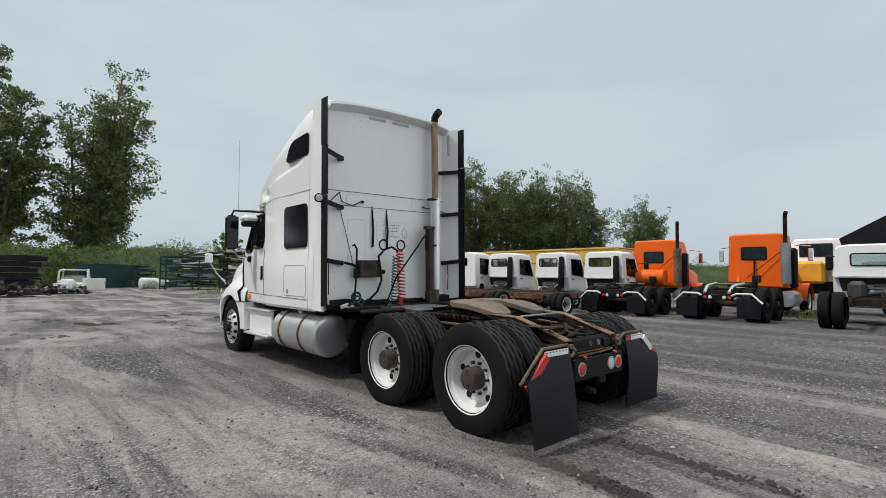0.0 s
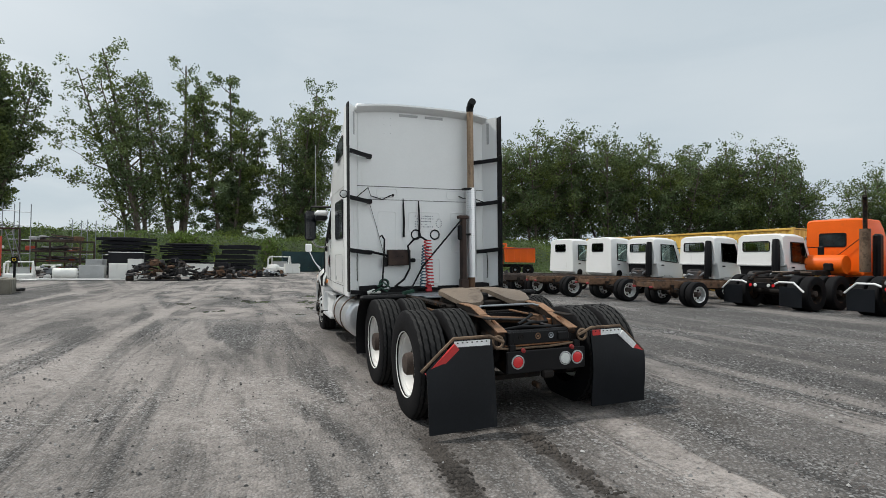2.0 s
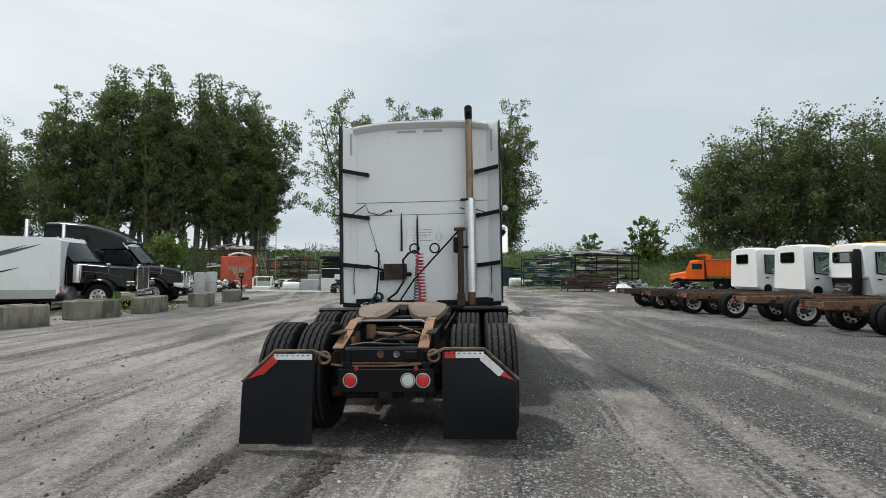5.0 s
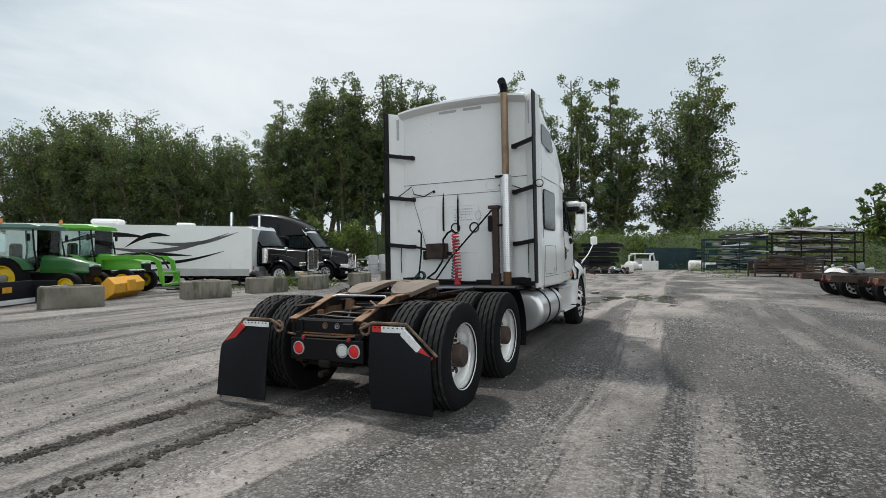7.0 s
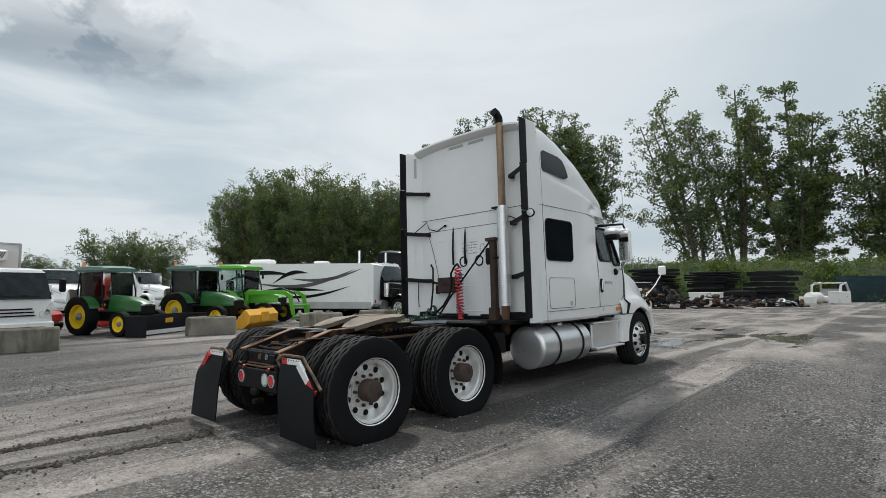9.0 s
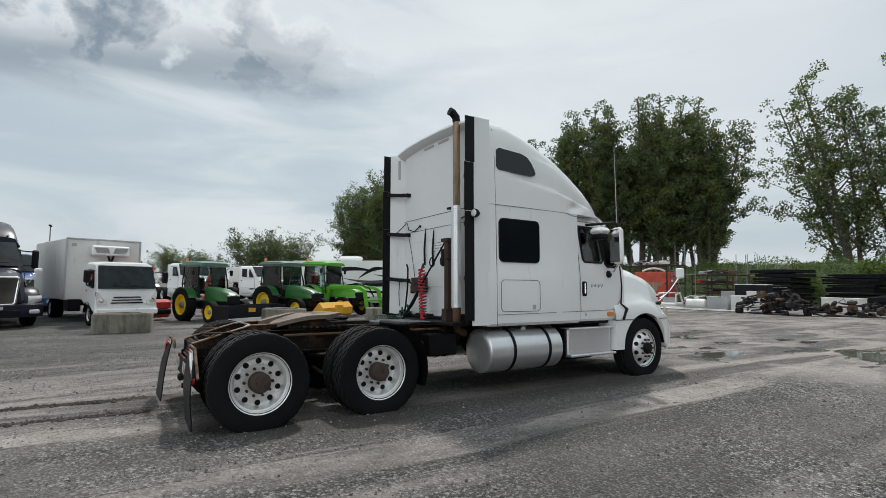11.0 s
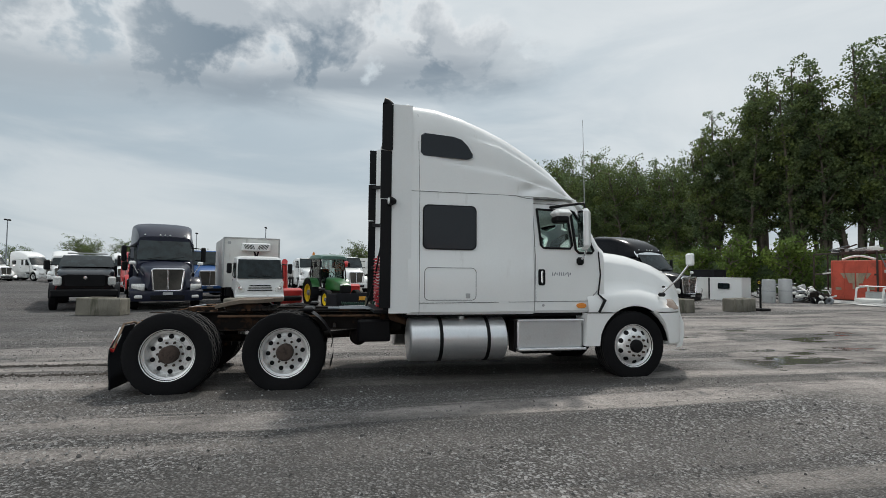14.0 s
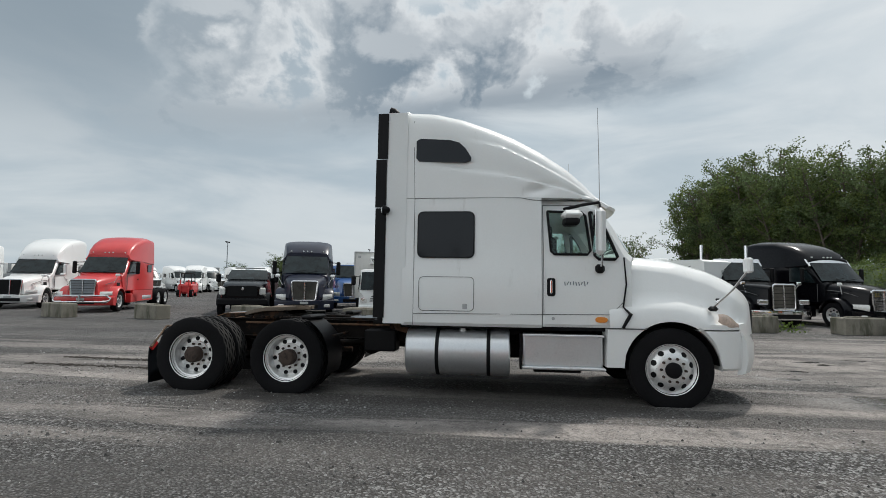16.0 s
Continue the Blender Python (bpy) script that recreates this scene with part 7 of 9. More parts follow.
for s in (-1, 1):
    part("headlight", M().box(s * 0.84, 0.0, 1.12, 0.26, 0.12, 0.34, 0.05), LAMPGLASS, t)
    part("mirror", M().box(s * 1.30, -1.95, 1.72, 0.22, 0.12, 0.40, 0.05).tube([(s * 0.98, -1.95, 1.7), (s * 1.3, -1.95, 1.75)], 0.02, 6), BLACK, t)
    part("wing", M().loft([[(s * x, -0.85 + 0.56 * math.cos(a), 0.48 + 0.58 * math.sin(a)) for a in np.linspace(0, math.pi, 12)] for x in (0.7, 1.0, 1.12)], caps=False), BLACKPAINT, t)
    simple_wheel(t, s * 0.98, -0.85, 0.46, 0.26, s, STEEL)
    simple_wheel(t, s * 0.95, -5.6, 0.46, 0.5, s, STEEL)
part("chassis", M().box(0, -4, 0.7, 0.9, 7.0, 0.25), STEEL, t)

# white box truck with a refrigeration unit
t = thing("box_truck", place(-13.75, -1.0, 15.5, gz(-13, -1), 0, 0.95), "white refrigerated box truck with tilt cab", "truck", "parked trucks")
coe_cab(t, 0.0, False, False, 1.0, roof=2.30)
part("box_body", M().box(0, -5.85, 2.04, 2.54, 5.6, 2.38, 0.03), WHITE_OLD, t, "white insulated box body")
part("box_corner_trim", M().box(-1.26, -3.03, 2.04, 0.06, 0.06, 2.38).box(1.26, -3.03, 2.04, 0.06, 0.06, 2.38).box(0, -3.03, 3.22, 2.54, 0.06, 0.06), GREY, t)
ru = part("refrigeration_unit", M().box(-0.15, -2.90, 2.78, 1.30, 0.36, 0.40, 0.05), WHITE, t)
for k in range(7):
    for s in (-1, 1):
        part("vent_slat", M().box(-0.15 + s * (0.12 + 0.065 * k), -2.715, 2.79, 0.030, 0.01, 0.24, 0.002, Matrix.Rotation(s * 0.45, 3, "Y")), BLACK, ru)
part("unit_hose", M().tube([(-0.28, -2.9, 2.6), (-0.22, -2.9, 2.4), (-0.2, -2.85, 2.1)], 0.04, 8).tube([(-0.08, -2.9, 2.6), (-0.14, -2.9, 2.4), (-0.16, -2.85, 2.1)], 0.04, 8), BLACK, t)
part("box_vent", M().box(1.02, -3.03, 2.98, 0.14, 0.02, 0.12), GREY, t)
frame_rails(t, -8.0, -1.0, 0.7, 0.22, STEEL)
for s in (-1, 1):
    simple_wheel(t, s * 0.88, -6.2, 0.40, 0.46, s)
for s in (-1, 1):
    part("side_locker", M().box(s * 0.95, -3.2, 0.65, 0.4, 0.8, 0.45, 0.03), BLACK, t)


def tractor(at, label, paint, loader=False):
    """A farm tractor with a cab, pointing along +y, rear axle at y = 0."""
    t = thing("farm_tractor", at, label, "tractor", "green farm tractors")
    for s in (-1, 1):
        w = simple_wheel(t, s * 0.80, 0, 0.68, 0.40, s, YELLOW, 0.42)
        simple_wheel(t, s * 0.72, 1.95, 0.44, 0.28, s, YELLOW, 0.27)
        for i in range(20):
            a = 2 * math.pi * i / 20
            c = Vector((s * 0.78 + (0.09 if i % 2 else -0.09), 0.66 * math.cos(a), 0.66 + 0.66 * math.sin(a)))
            part("lug", M().box(*c, 0.2, 0.05, 0.05, 0.006, Matrix.Rotation(-a + math.pi / 2, 3, "X").transposed()), RUBBER, w)
        part("rear_fender", M().loft([[(s * x, 0.76 * math.cos(a), 0.66 + 0.76 * math.sin(a)) for a in np.linspace(radians(25), radians(165), 10)] for x in (0.50, 0.55, 0.98)], caps=False), paint, t)
        for y in (-0.55, 0.75):
            part("cab_pillar", M().tube([(s * 0.62, y + (0.15 if y > 0.5 else 0), 1.0), (s * 0.66, y + 0.05, 1.6), (s * 0.58, y * 0.9, 2.35)], 0.03, 6), BLACK, t)
        part("side_glass", M().prism([(-0.5, 1.3), (0.75, 1.0), (0.68, 2.3), (-0.48, 2.3)], "x", s * 0.60, s * 0.605), PANE, t).visible_shadow = False
        part("mirror", M().box(s * 0.85, 0.75, 2.05, 0.14, 0.05, 0.24, 0.02), BLACK, t)
    part("cab_roof", loft_body([(-0.72, 0.68, 0.62, 2.32, 2.42, 2.48), (-0.4, 0.74, 0.68, 2.32, 2.44, 2.54), (0.6, 0.74, 0.68, 2.32, 2.44, 2.54), (0.9, 0.68, 0.60, 2.32, 2.40, 2.46)], 4), TEAL if paint is GREEN else LIME, t, "green cab roof")
    part("front_glass", M().box(0, 0.80, 1.75, 1.1, 0.01, 1.1), PANE, t).visible_shadow = False
    part("bonnet", loft_body([(0.75, 0.36, 0.33, 0.85, 1.25, 1.45), (1.6, 0.34, 0.31, 0.85, 1.2, 1.38), (2.25, 0.30, 0.26, 0.85, 1.08, 1.22), (2.4, 0.26, 0.22, 0.85, 1.0, 1.12)], 4), paint, t)
    part("headlight", M().box(-0.18, 2.36, 1.1, 0.16, 0.08, 0.08, 0.02).box(0.18, 2.36, 1.1, 0.16, 0.08, 0.08, 0.02), CLEARLENS, t)
    part("nose_grille", M().box(0, 2.36, 0.92, 0.54, 0.12, 0.34, 0.03), BLACK, t)
    part("steering_wheel", M().tube([(0.18 * math.cos(a), 0.45 + 0.1 * math.sin(a), 1.55 + 0.14 * math.sin(a)) for a in np.linspace(0, 6.283, 17)], 0.018, 5).cyl((0, 0.7, 1.2), (0, 0.45, 1.55), 0.03), BLACK, t)
    part("body", M().box(0, 0.9, 0.68, 0.5, 2.6, 0.4, 0.05).cyl((-0.6, 1.95, 0.45), (0.6, 1.95, 0.45), 0.07).cyl((-0.7, 0, 0.66), (0.7, 0, 0.66), 0.12), BLACK, t)
    part("seat", M().box(0, -0.1, 1.2, 0.5, 0.5, 0.15, 0.05).box(0, -0.35, 1.55, 0.5, 0.14, 0.6, 0.06), BLACK, t)
    part("beacon", M().lathe((0.55, -0.4, 2.5), (0, 0, 1), [(0.06, 0), (0.06, 0.12), (0.03, 0.18), (0, 0.18)], 10), AMBER, t)
    if loader:
        for s in (-1, 1):
            part("loader_arm", M().prism([(0.6, 1.30), (1.9, 1.42), (2.9, 1.36), (3.15, 1.2), (3.3, 0.40), (3.18, 0.38), (3.0, 1.12), (2.8, 1.22), (1.8, 1.27), (0.6, 1.15)], "x", s * 0.48, s * 0.58), paint, t)
            part("loader_post", M().prism([(0.7, 0.6), (0.95, 0.6), (1.1, 1.3), (0.8, 1.3)], "x", s * 0.46, s * 0.60), paint, t)
            part("loader_fork", M().box(s * 0.35, 3.75, 0.12, 0.09, 0.9, 0.05, 0.01), STEEL, t)
            part("loader_ram", M().cyl((s * 0.53, 1.4, 0.8), (s * 0.53, 2.6, 0.85), 0.05), CHROME, t)
        part("loader_carriage", M().box(0, 3.3, 0.30, 1.3, 0.08, 0.10, 0.02).box(0, 3.3, 0.75, 1.3, 0.08, 0.10, 0.02).box(-0.6, 3.3, 0.52, 0.08, 0.07, 0.55, 0.02).box(0.6, 3.3, 0.52, 0.08, 0.07, 0.55, 0.02), paint, t)
        part("hydraulic_hose", M().tube([(0.1, 1.6, 1.4), (0.2, 2.4, 1.5), (0.1, 3.0, 1.3), (0.0, 3.2, 0.9)], 0.03, 6), BLACK, t)
    return t


tractor(place(-15.8, 1.6, 22, gz(-15, 1), 0, 0.92), "green farm tractor with yellow wheels and glazed cab", GREEN)
tractor(place(-16.9, 4.95, 26, gz(-16, 4), 0, 0.98), "green farm tractor with yellow wheels behind a snow pusher", GREEN)
tractor(place(-17.8, 7.2, 28, gz(-16, 6), 0, 1.02), "lime green tractor with a front loader", LIME, True)

t = thing("snow_pusher", place(-13.95, 2.85, 30, gz(-14, 3)), "black snow pusher blade with a white lower edge", "snow plough")
part("blade", M().loft([[(x, y, z) for y, z in ((0.0, 0.0), (0.1, 0.12), (0.12, 0.4), (0.05, 0.68), (-0.02, 0.68), (0.04, 0.4), (0.0, 0.12))] for x in (-1.35, 1.35)], closed=True), PLATE, t)
part("cutting_edge", M().box(0, 0.12, 0.10, 2.7, 0.03, 0.14, 0.005), WHITETAPE, t)
for s in (-1, 1):
    part("side_plate", M().box(s * 1.36, 0.35, 0.34, 0.03, 0.8, 0.66, 0.01), PLATE, t)
part("warning_label", M().box(-0.25, 0.135, 0.46, 0.34, 0.01, 0.16, 0.002), BUCKET, t)

t = thing("loader_bucket", place(-14.4, 6.5, 212, gz(-14, 6)), "dirty yellow loader bucket lying on the gravel", "bucket")
part("shell", M().loft([[(x, y, z) for y, z in ((0.45, 0.0), (-0.1, 0.0), (-0.35, 0.2), (-0.38, 0.5), (-0.15, 0.72), (-0.10, 0.66), (-0.3, 0.48), (-0.27, 0.24), (-0.05, 0.05), (0.45, 0.03))] for x in np.linspace(-1.0, 1.0, 5)], closed=True), BUCKET, t)
for s in (-1, 1):
    part("side_cheek", M().prism([(0.45, 0.0), (-0.1, 0.0), (-0.35, 0.2), (-0.38, 0.5), (-0.15, 0.72), (0.35, 0.15)], "x", s * 0.99, s * 1.03), BUCKET, t)
part("rear_rib", M().box(0, -0.40, 0.42, 0.5, 0.08, 0.4, 0.02), BUCKET, t)

t = thing("snow_blower", place(-16.2, -0.2, 20, gz(-16, 0)), "red machine implement with a tall chute", "implement")
part("housing", M().box(0, 0, 0.45, 1.4, 0.6, 0.7, 0.1), RED, t)
part("chute", M().tube([(0.1, 0, 0.8), (0.1, 0.0, 1.5), (0.15, 0.15, 1.9), (0.2, 0.4, 2.0)], [0.16, 0.14, 0.14, 0.13], 10), RED, t)
part("rotor", M().cyl((-0.6, 0.32, 0.35), (0.6, 0.32, 0.35), 0.12), BLACK, t)
t = thing("snow_blower", place(-18.8, 2.6, 20, gz(-18, 2)), "red implement with a curved spout", "implement")
part("housing", M().box(0, 0, 0.5, 1.3, 0.6, 0.9, 0.1), RED, t)
part("chute", M().tube([(0.4, 0, 0.8), (0.4, 0.0, 1.5), (0.3, 0.1, 1.9), (0.1, 0.3, 2.0)], [0.2, 0.17, 0.17, 0.15], 10), RED, t)

# travel trailer
t = thing("travel_trailer", place(-15.4, 13.75, 33, gz(-15, 14)) @ Matrix.Diagonal((1, 1, 0.87, 1)), "white travel trailer with dark grey swirl graphics", "caravan")
part("body", M().prism([(-10.2, 0.62), (-0.15, 0.62), (0.0, 0.8), (0.0, 3.05), (-0.2, 3.15), (-9.9, 3.2), (-10.2, 3.05)], "x", -1.22, 1.22), WALLW, t, "white ribbed body")
part("lower_band", M().prism([(-6.2, 0.55), (-0.1, 0.55), (-0.1, 0.92), (-5.2, 0.95), (-5.7, 1.55)], "x", 1.22, 1.228), GREY, t)


def swoosh(pts, w):
    """A tapering painted stroke on the trailer's side."""
    n = len(pts)
    up_, dn = [], []
    for i, (y, z) in enumerate(pts):
        k = w * math.sin(math.pi * (i + 0.3) / (n - 0.4))
        up_.append((1.225, y, z + k))
        dn.append((1.225, y, z - k))
    vs = up_ + dn
    m = M().add(vs + [(1.231, p[1], p[2]) for p in vs], [])
    f = [(i, i + 1, n + i + 1, n + i) for i in range(n - 1)]
    k = 2 * n
    m.f = [tuple(q + k for q in a) for a in f] + f + [(i, i + 1, k + i + 1, k + i) for i in range(n - 1)] + [(n + i, n + i + 1, k + n + i + 1, k + n + i) for i in range(n - 1)]
    return m


for k, (y0, z0, y1, z1, b, w) in enumerate(((-8.2, 2.15, -4.3, 2.50, 0.32, 0.13), (-5.4, 2.02, -3.5, 2.62, 0.30, 0.12), (-6.4, 2.05, -1.0, 2.80, -0.55, 0.11), (-6.9, 1.38, -2.6, 1.60, 0.16, 0.12), (-5.6, 1.30, -1.2, 1.85, -0.32, 0.08), (-4.4, 2.30, -0.6, 2.85, -0.35, 0.10))):
    pts = [(y0 + (y1 - y0) * i / 12, z0 + (z1 - z0) * i / 12 + b * math.sin(math.pi * i / 12)) for i in range(13)]
    part("painted_stripe", swoosh(pts, w), BLACK if k % 3 != 2 else SEAM, t)
for i in range(7):
    part("lettering_bar", M().box(1.226, -7.6 + 0.22 * i, 1.72, 0.008, 0.14, 0.20, 0.002), GREY, t)
part("roof_unit", M().box(0.2, -6.6, 3.36, 0.8, 1.2, 0.30, 0.1), WHITE, t)
part("roof_hatch", M().box(0.2, -3.2, 3.28, 0.6, 0.7, 0.16, 0.06), WHITE, t)
part("end_vent", M().box(-0.1, 0.01, 2.5, 0.4, 0.03, 0.3, 0.01), GREY, t)
part("end_lamps", M().box(0.95, 0.01, 0.95, 0.12, 0.03, 0.2).box(-0.95, 0.01, 0.95, 0.12, 0.03, 0.2), REDLENS, t)
part("chassis", M().box(0, -5, 0.5, 1.8, 10, 0.15), STEEL, t)
for y in (-4.6, -5.5):
    for s in (-1, 1):
        simple_wheel(t, s * 1.08, y, 0.34, 0.22, s, GALV)
part("stabiliser", M().box(0.9, -0.6, 0.25, 0.08, 0.08, 0.5).box(-0.9, -0.6, 0.25, 0.08, 0.08, 0.5).box(0.9, -9.6, 0.25, 0.08, 0.08, 0.5), STEEL, t)

# ---- concrete blocks along the edge of the lot ----


def block_mesh(seed):
    random.seed(seed)
    m = M().box(0, 0, 0.30, 1.5, 0.62, 0.60, 0.035).box(0, 0, 0.615, 0.9, 0.12, 0.03, 0.01)
    m.v = [(x + random.uniform(-0.012, 0.012), y + random.uniform(-0.012, 0.012), z + random.uniform(-0.012, 0.012)) for x, y, z in m.v]
    return m


BLOCK = block_mesh(3).data("concrete_block", CONCRETE, 30)
for x, y, r in ((-11.4, -14.1, 70), (-11.5, -10.0, 68), (-11.7, -5.85, 78), (-11.4, -1.1, 80), (-12.4, 3.95, 62), (-11.6, 7.7, 70), (-11.6, 10.5, 74), (-11.35, 13.0, 97), (-11.3, 16.4, 100), (-11.75, 20.0, 104)):
    solo("concrete_block", BLOCK, None, pose(x, y, gz(x, y) - 0.02, 0, 0, r), "weathered concrete barrier block on gravel", "concrete block", "concrete blocks")
t = thing("sign_post", pose(-11.9, 21.3, gz(-12, 21)), "black post with a small yellow marked sign", "sign post")
part("post", M().cyl((0, 0, 0), (0, 0, 1.45), 0.045), BLACK, t)
part("foot", M().box(0, 0, 0.06, 0.6, 0.6, 0.12, 0.03), BLACK, t)
part("sign_plate", M().box(0, -0.05, 1.3, 0.24, 0.02, 0.28, 0.005), BLACK, t)
part("sign_mark", M().tube([(0.06 * math.cos(a), -0.065, 1.32 + 0.06 * math.sin(a)) for a in np.linspace(0, 6.28, 13)], 0.012, 5), YELLOW, t)

# ---- trees, bank and weeds ----
rng = np.random.default_rng(11)


def leaf_mesh(name, centres, sizes, material, squash=0.75):
    """Many single leaves or small sprays: one folded quad at each centre."""
    n = len(centres)
    d = rng.normal(size=(n, 3))
    d /= np.linalg.norm(d, axis=1)[:, None]
    e = np.cross(d, rng.normal(size=(n, 3)))
    e /= np.linalg.norm(e, axis=1)[:, None]
    d, e = d * sizes[:, None] * 0.5, e * sizes[:, None] * 0.5 * squash
    up_ = np.cross(d, e) / np.maximum(sizes[:, None], 1e-6) * 0.5
    quad = np.stack([centres - d, centres - e * 0.9 + up_, centres + d, centres + e * 0.9 + up_], axis=1).reshape(-1, 3)
    me = bpy.data.meshes.new(name)
    me.vertices.add(4 * n)
    me.vertices.foreach_set("co", quad.ravel())
    me.loops.add(4 * n)
    me.loops.foreach_set("vertex_index", np.arange(4 * n))
    me.polygons.add(n)
    me.polygons.foreach_set("loop_start", np.arange(n) * 4)
    me.update(calc_edges=True)
    me.materials.append(material)
    return me


def limb_points(root, way, length, n, rise, sway):
    """A limb that starts outwards and curves upwards."""
    pts, p, d = [np.array(root, float)], np.array(root, float), np.array(way, float)
    for i in range(n):
        d = d + np.array([0, 0, rise]) + rng.normal(0, sway, 3)
        d /= np.linalg.norm(d)
        p = p + d * length / n
        pts.append(p.copy())
    return pts


def crown_tree(height, width, base, stems, leaf, leaves, lean=0.0, fan=0.5, open_=0.0, top=0.75, spray=(0.19, 0.40), clump=0.052, skirt=0.0):
    """A tree of stems that fan out from the foot; limbs climb from each stem, and leaf sprays sit on their twigs.
    base: where the crown begins; open_: how much bare limb shows; top: how narrow the crown grows; skirt: low growth round the foot."""
    tr, centres, radii = M(), [], []
    for j in range(stems):
        a0 = 2.4 * j + rng.uniform(-0.5, 0.5)
        out = width * fan * (0.12 if j == 0 else rng.uniform(0.35, 1.0)) * 0.5
        tall = height * (1.0 if j == 0 else rng.uniform(0.74, 0.97) * (1 - 0.12 * out / width))
        foot = np.array([0.3 * math.cos(a0), 0.3 * math.sin(a0), -0.4]) if j else np.array([0, 0, -0.4])
        bend = rng.uniform(-0.5, 0.5, 2) * width * 0.06

        def stem(q):
            return foot + np.array([out * math.cos(a0) * q ** 0.9 + lean * q ** 1.2 + bend[0] * math.sin(3 * q), out * math.sin(a0) * q ** 0.9 + bend[1] * math.sin(3 * q), tall * q])

        thick = height * (0.0135 if j == 0 else 0.0095)
        tr.tube([tuple(stem(i / 10 * 0.96)) for i in range(11)], [thick * (1 - 0.88 * i / 10) + 0.03 for i in range(11)], 7)
        limbs = int(17 + height * 0.35)
        for i in range(limbs):
            q = base + (0.985 - base) * (i + rng.uniform(0, 1)) / limbs
            f = (q - base) / (1 - base)
            reach = width * 0.37 * min(1.0, 0.55 + 1.6 * f) * (1.0 - top * max(0.0, f - 0.35) / 0.65) * rng.uniform(0.45, 1.3)
            a = 2.4 * i + a0 + rng.uniform(-0.7, 0.7)
            way = (math.cos(a), math.sin(a), rng.uniform(0.2, 0.75))
            pts = limb_points(stem(q * 0.96), way, max(1.1, reach), 4, 0.12, 0.13)
            tr.tube([tuple(p) for p in pts], [0.035 + 0.020 * reach * (1 - 0.5 * f), 0.05 + 0.008 * reach, 0.04, 0.03, 0.015], 4)
            first = 0.15 + open_ * rng.uniform(0.2, 0.9)
            for k in range(max(3, int(reach * 2.3))):
                g = first + (1.05 - first) * rng.uniform(0, 1)
                u = min(g, 0.999) * 4
                p0, p1 = pts[int(u)], pts[int(u) + 1]
                c = p0 + (p1 - p0) * (u - int(u))
                off = rng.normal(0, 0.036 * width * (0.5 + 0.5 * g), 3)
                centres.append(c + off + np.array([0, 0, 0.15]))
                radii.append(width * clump * rng.uniform(0.55, 1.35))
    for i in range(int(skirt)):
        a, r = rng.uniform(0, 6.28), width * 0.5 * rng.uniform(0, 0.7)
        centres.append(np.array([r * math.cos(a), r * math.sin(a), height * base * rng.uniform(0.15, 1.1)]))
        radii.append(width * clump * rng.uniform(0.8, 1.6))
    centres, radii = np.array(centres), np.array(radii)
    weight = radii ** 2 * rng.uniform(0.5, 1.5, len(radii))
    count = rng.multinomial(leaves, weight / weight.sum())
    who = np.repeat(np.arange(len(radii)), count)
    d = rng.normal(size=(leaves, 3))
    d *= (rng.uniform(0.0, 1.0, (leaves, 1)) ** 0.4) / np.linalg.norm(d, axis=1)[:, None]
    pts = centres[who] + d * radii[who][:, None] * np.array([1.15, 1.15, 0.85])
    return tr.data("trunk", BARK, 60), leaf_mesh("crown", pts, rng.uniform(spray[0], spray[1], size=leaves), leaf)


def plant(meshes, x, y, rot, s=1.0, label="", category="tree", group="poplar trees", z=None):
    t = thing("tree", pose(x, y, (gz(x, y) if z is None else z) - 0.1, 0, 0, rot) @ Matrix.Scale(s, 4), label, category, group)
    for name, me in zip(("trunk", "crown"), meshes):
        o = new(name, me)
        o.parent = t
    return t


TALL = [crown_tree(27.5, 10.0, 0.26, 6, LEAF, 27000, fan=0.9, top=0.62, open_=0.1, clump=0.062), crown_tree(27.5, 11.0, 0.28, 6, LEAF, 28000, 0.5, fan=1.0, top=0.6, open_=0.1, clump=0.060), crown_tree(26.5, 9.5, 0.30, 5, LEAF, 23000, 0.8, fan=0.9, open_=0.2, top=0.6, clump=0.062)]
LEANING = crown_tree(29.5, 17.0, 0.13, 4, LEAF, 20000, -6.0, fan=0.75, open_=0.45, clump=0.036, top=0.65)
SLENDER = crown_tree(29.5, 11.0, 0.24, 5, LEAF, 16000, -0.6, fan=1.1, open_=0.5, clump=0.05, top=0.6)
DENSE = crown_tree(29.5, 11.5, 0.06, 6, LEAF, 40000, 0.6, fan=0.85, spray=(0.20, 0.42), skirt=14, top=0.6)
FANNED = crown_tree(28.5, 14.0, 0.06, 8, LEAF, 44000, 1.8, fan=0.95, spray=(0.20, 0.42), skirt=20, clump=0.05, top=0.6)
WIDE = [crown_tree(20.5, 13.0, 0.21, 6, LEAF2, 24000, fan=1.0, spray=(0.18, 0.39), clump=0.060, top=0.5), crown_tree(20, 12.0, 0.19, 6, LEAF2, 22000, 0.4, fan=1.0, spray=(0.18, 0.39), clump=0.060, top=0.45), crown_tree(21, 12.0, 0.23, 6, LEAF2, 20000, -0.5, fan=1.0, spray=(0.18, 0.39), clump=0.060, top=0.45, open_=0.2)]
ROUND = [crown_tree(11.5, 12.0, 0.10, 6, LEAF2, 12000, fan=1.0, top=0.3, clump=0.065)]
SMALL = [crown_tree(7, 3.0, 0.05, 3, BUSH, 2600, fan=0.5, top=0.9, clump=0.10), crown_tree(5.5, 4.6, 0.04, 5, BUSH, 3600, fan=1.0, top=0.3, clump=0.10)]

TREES = "tall leafy poplar tree with dark green crown"
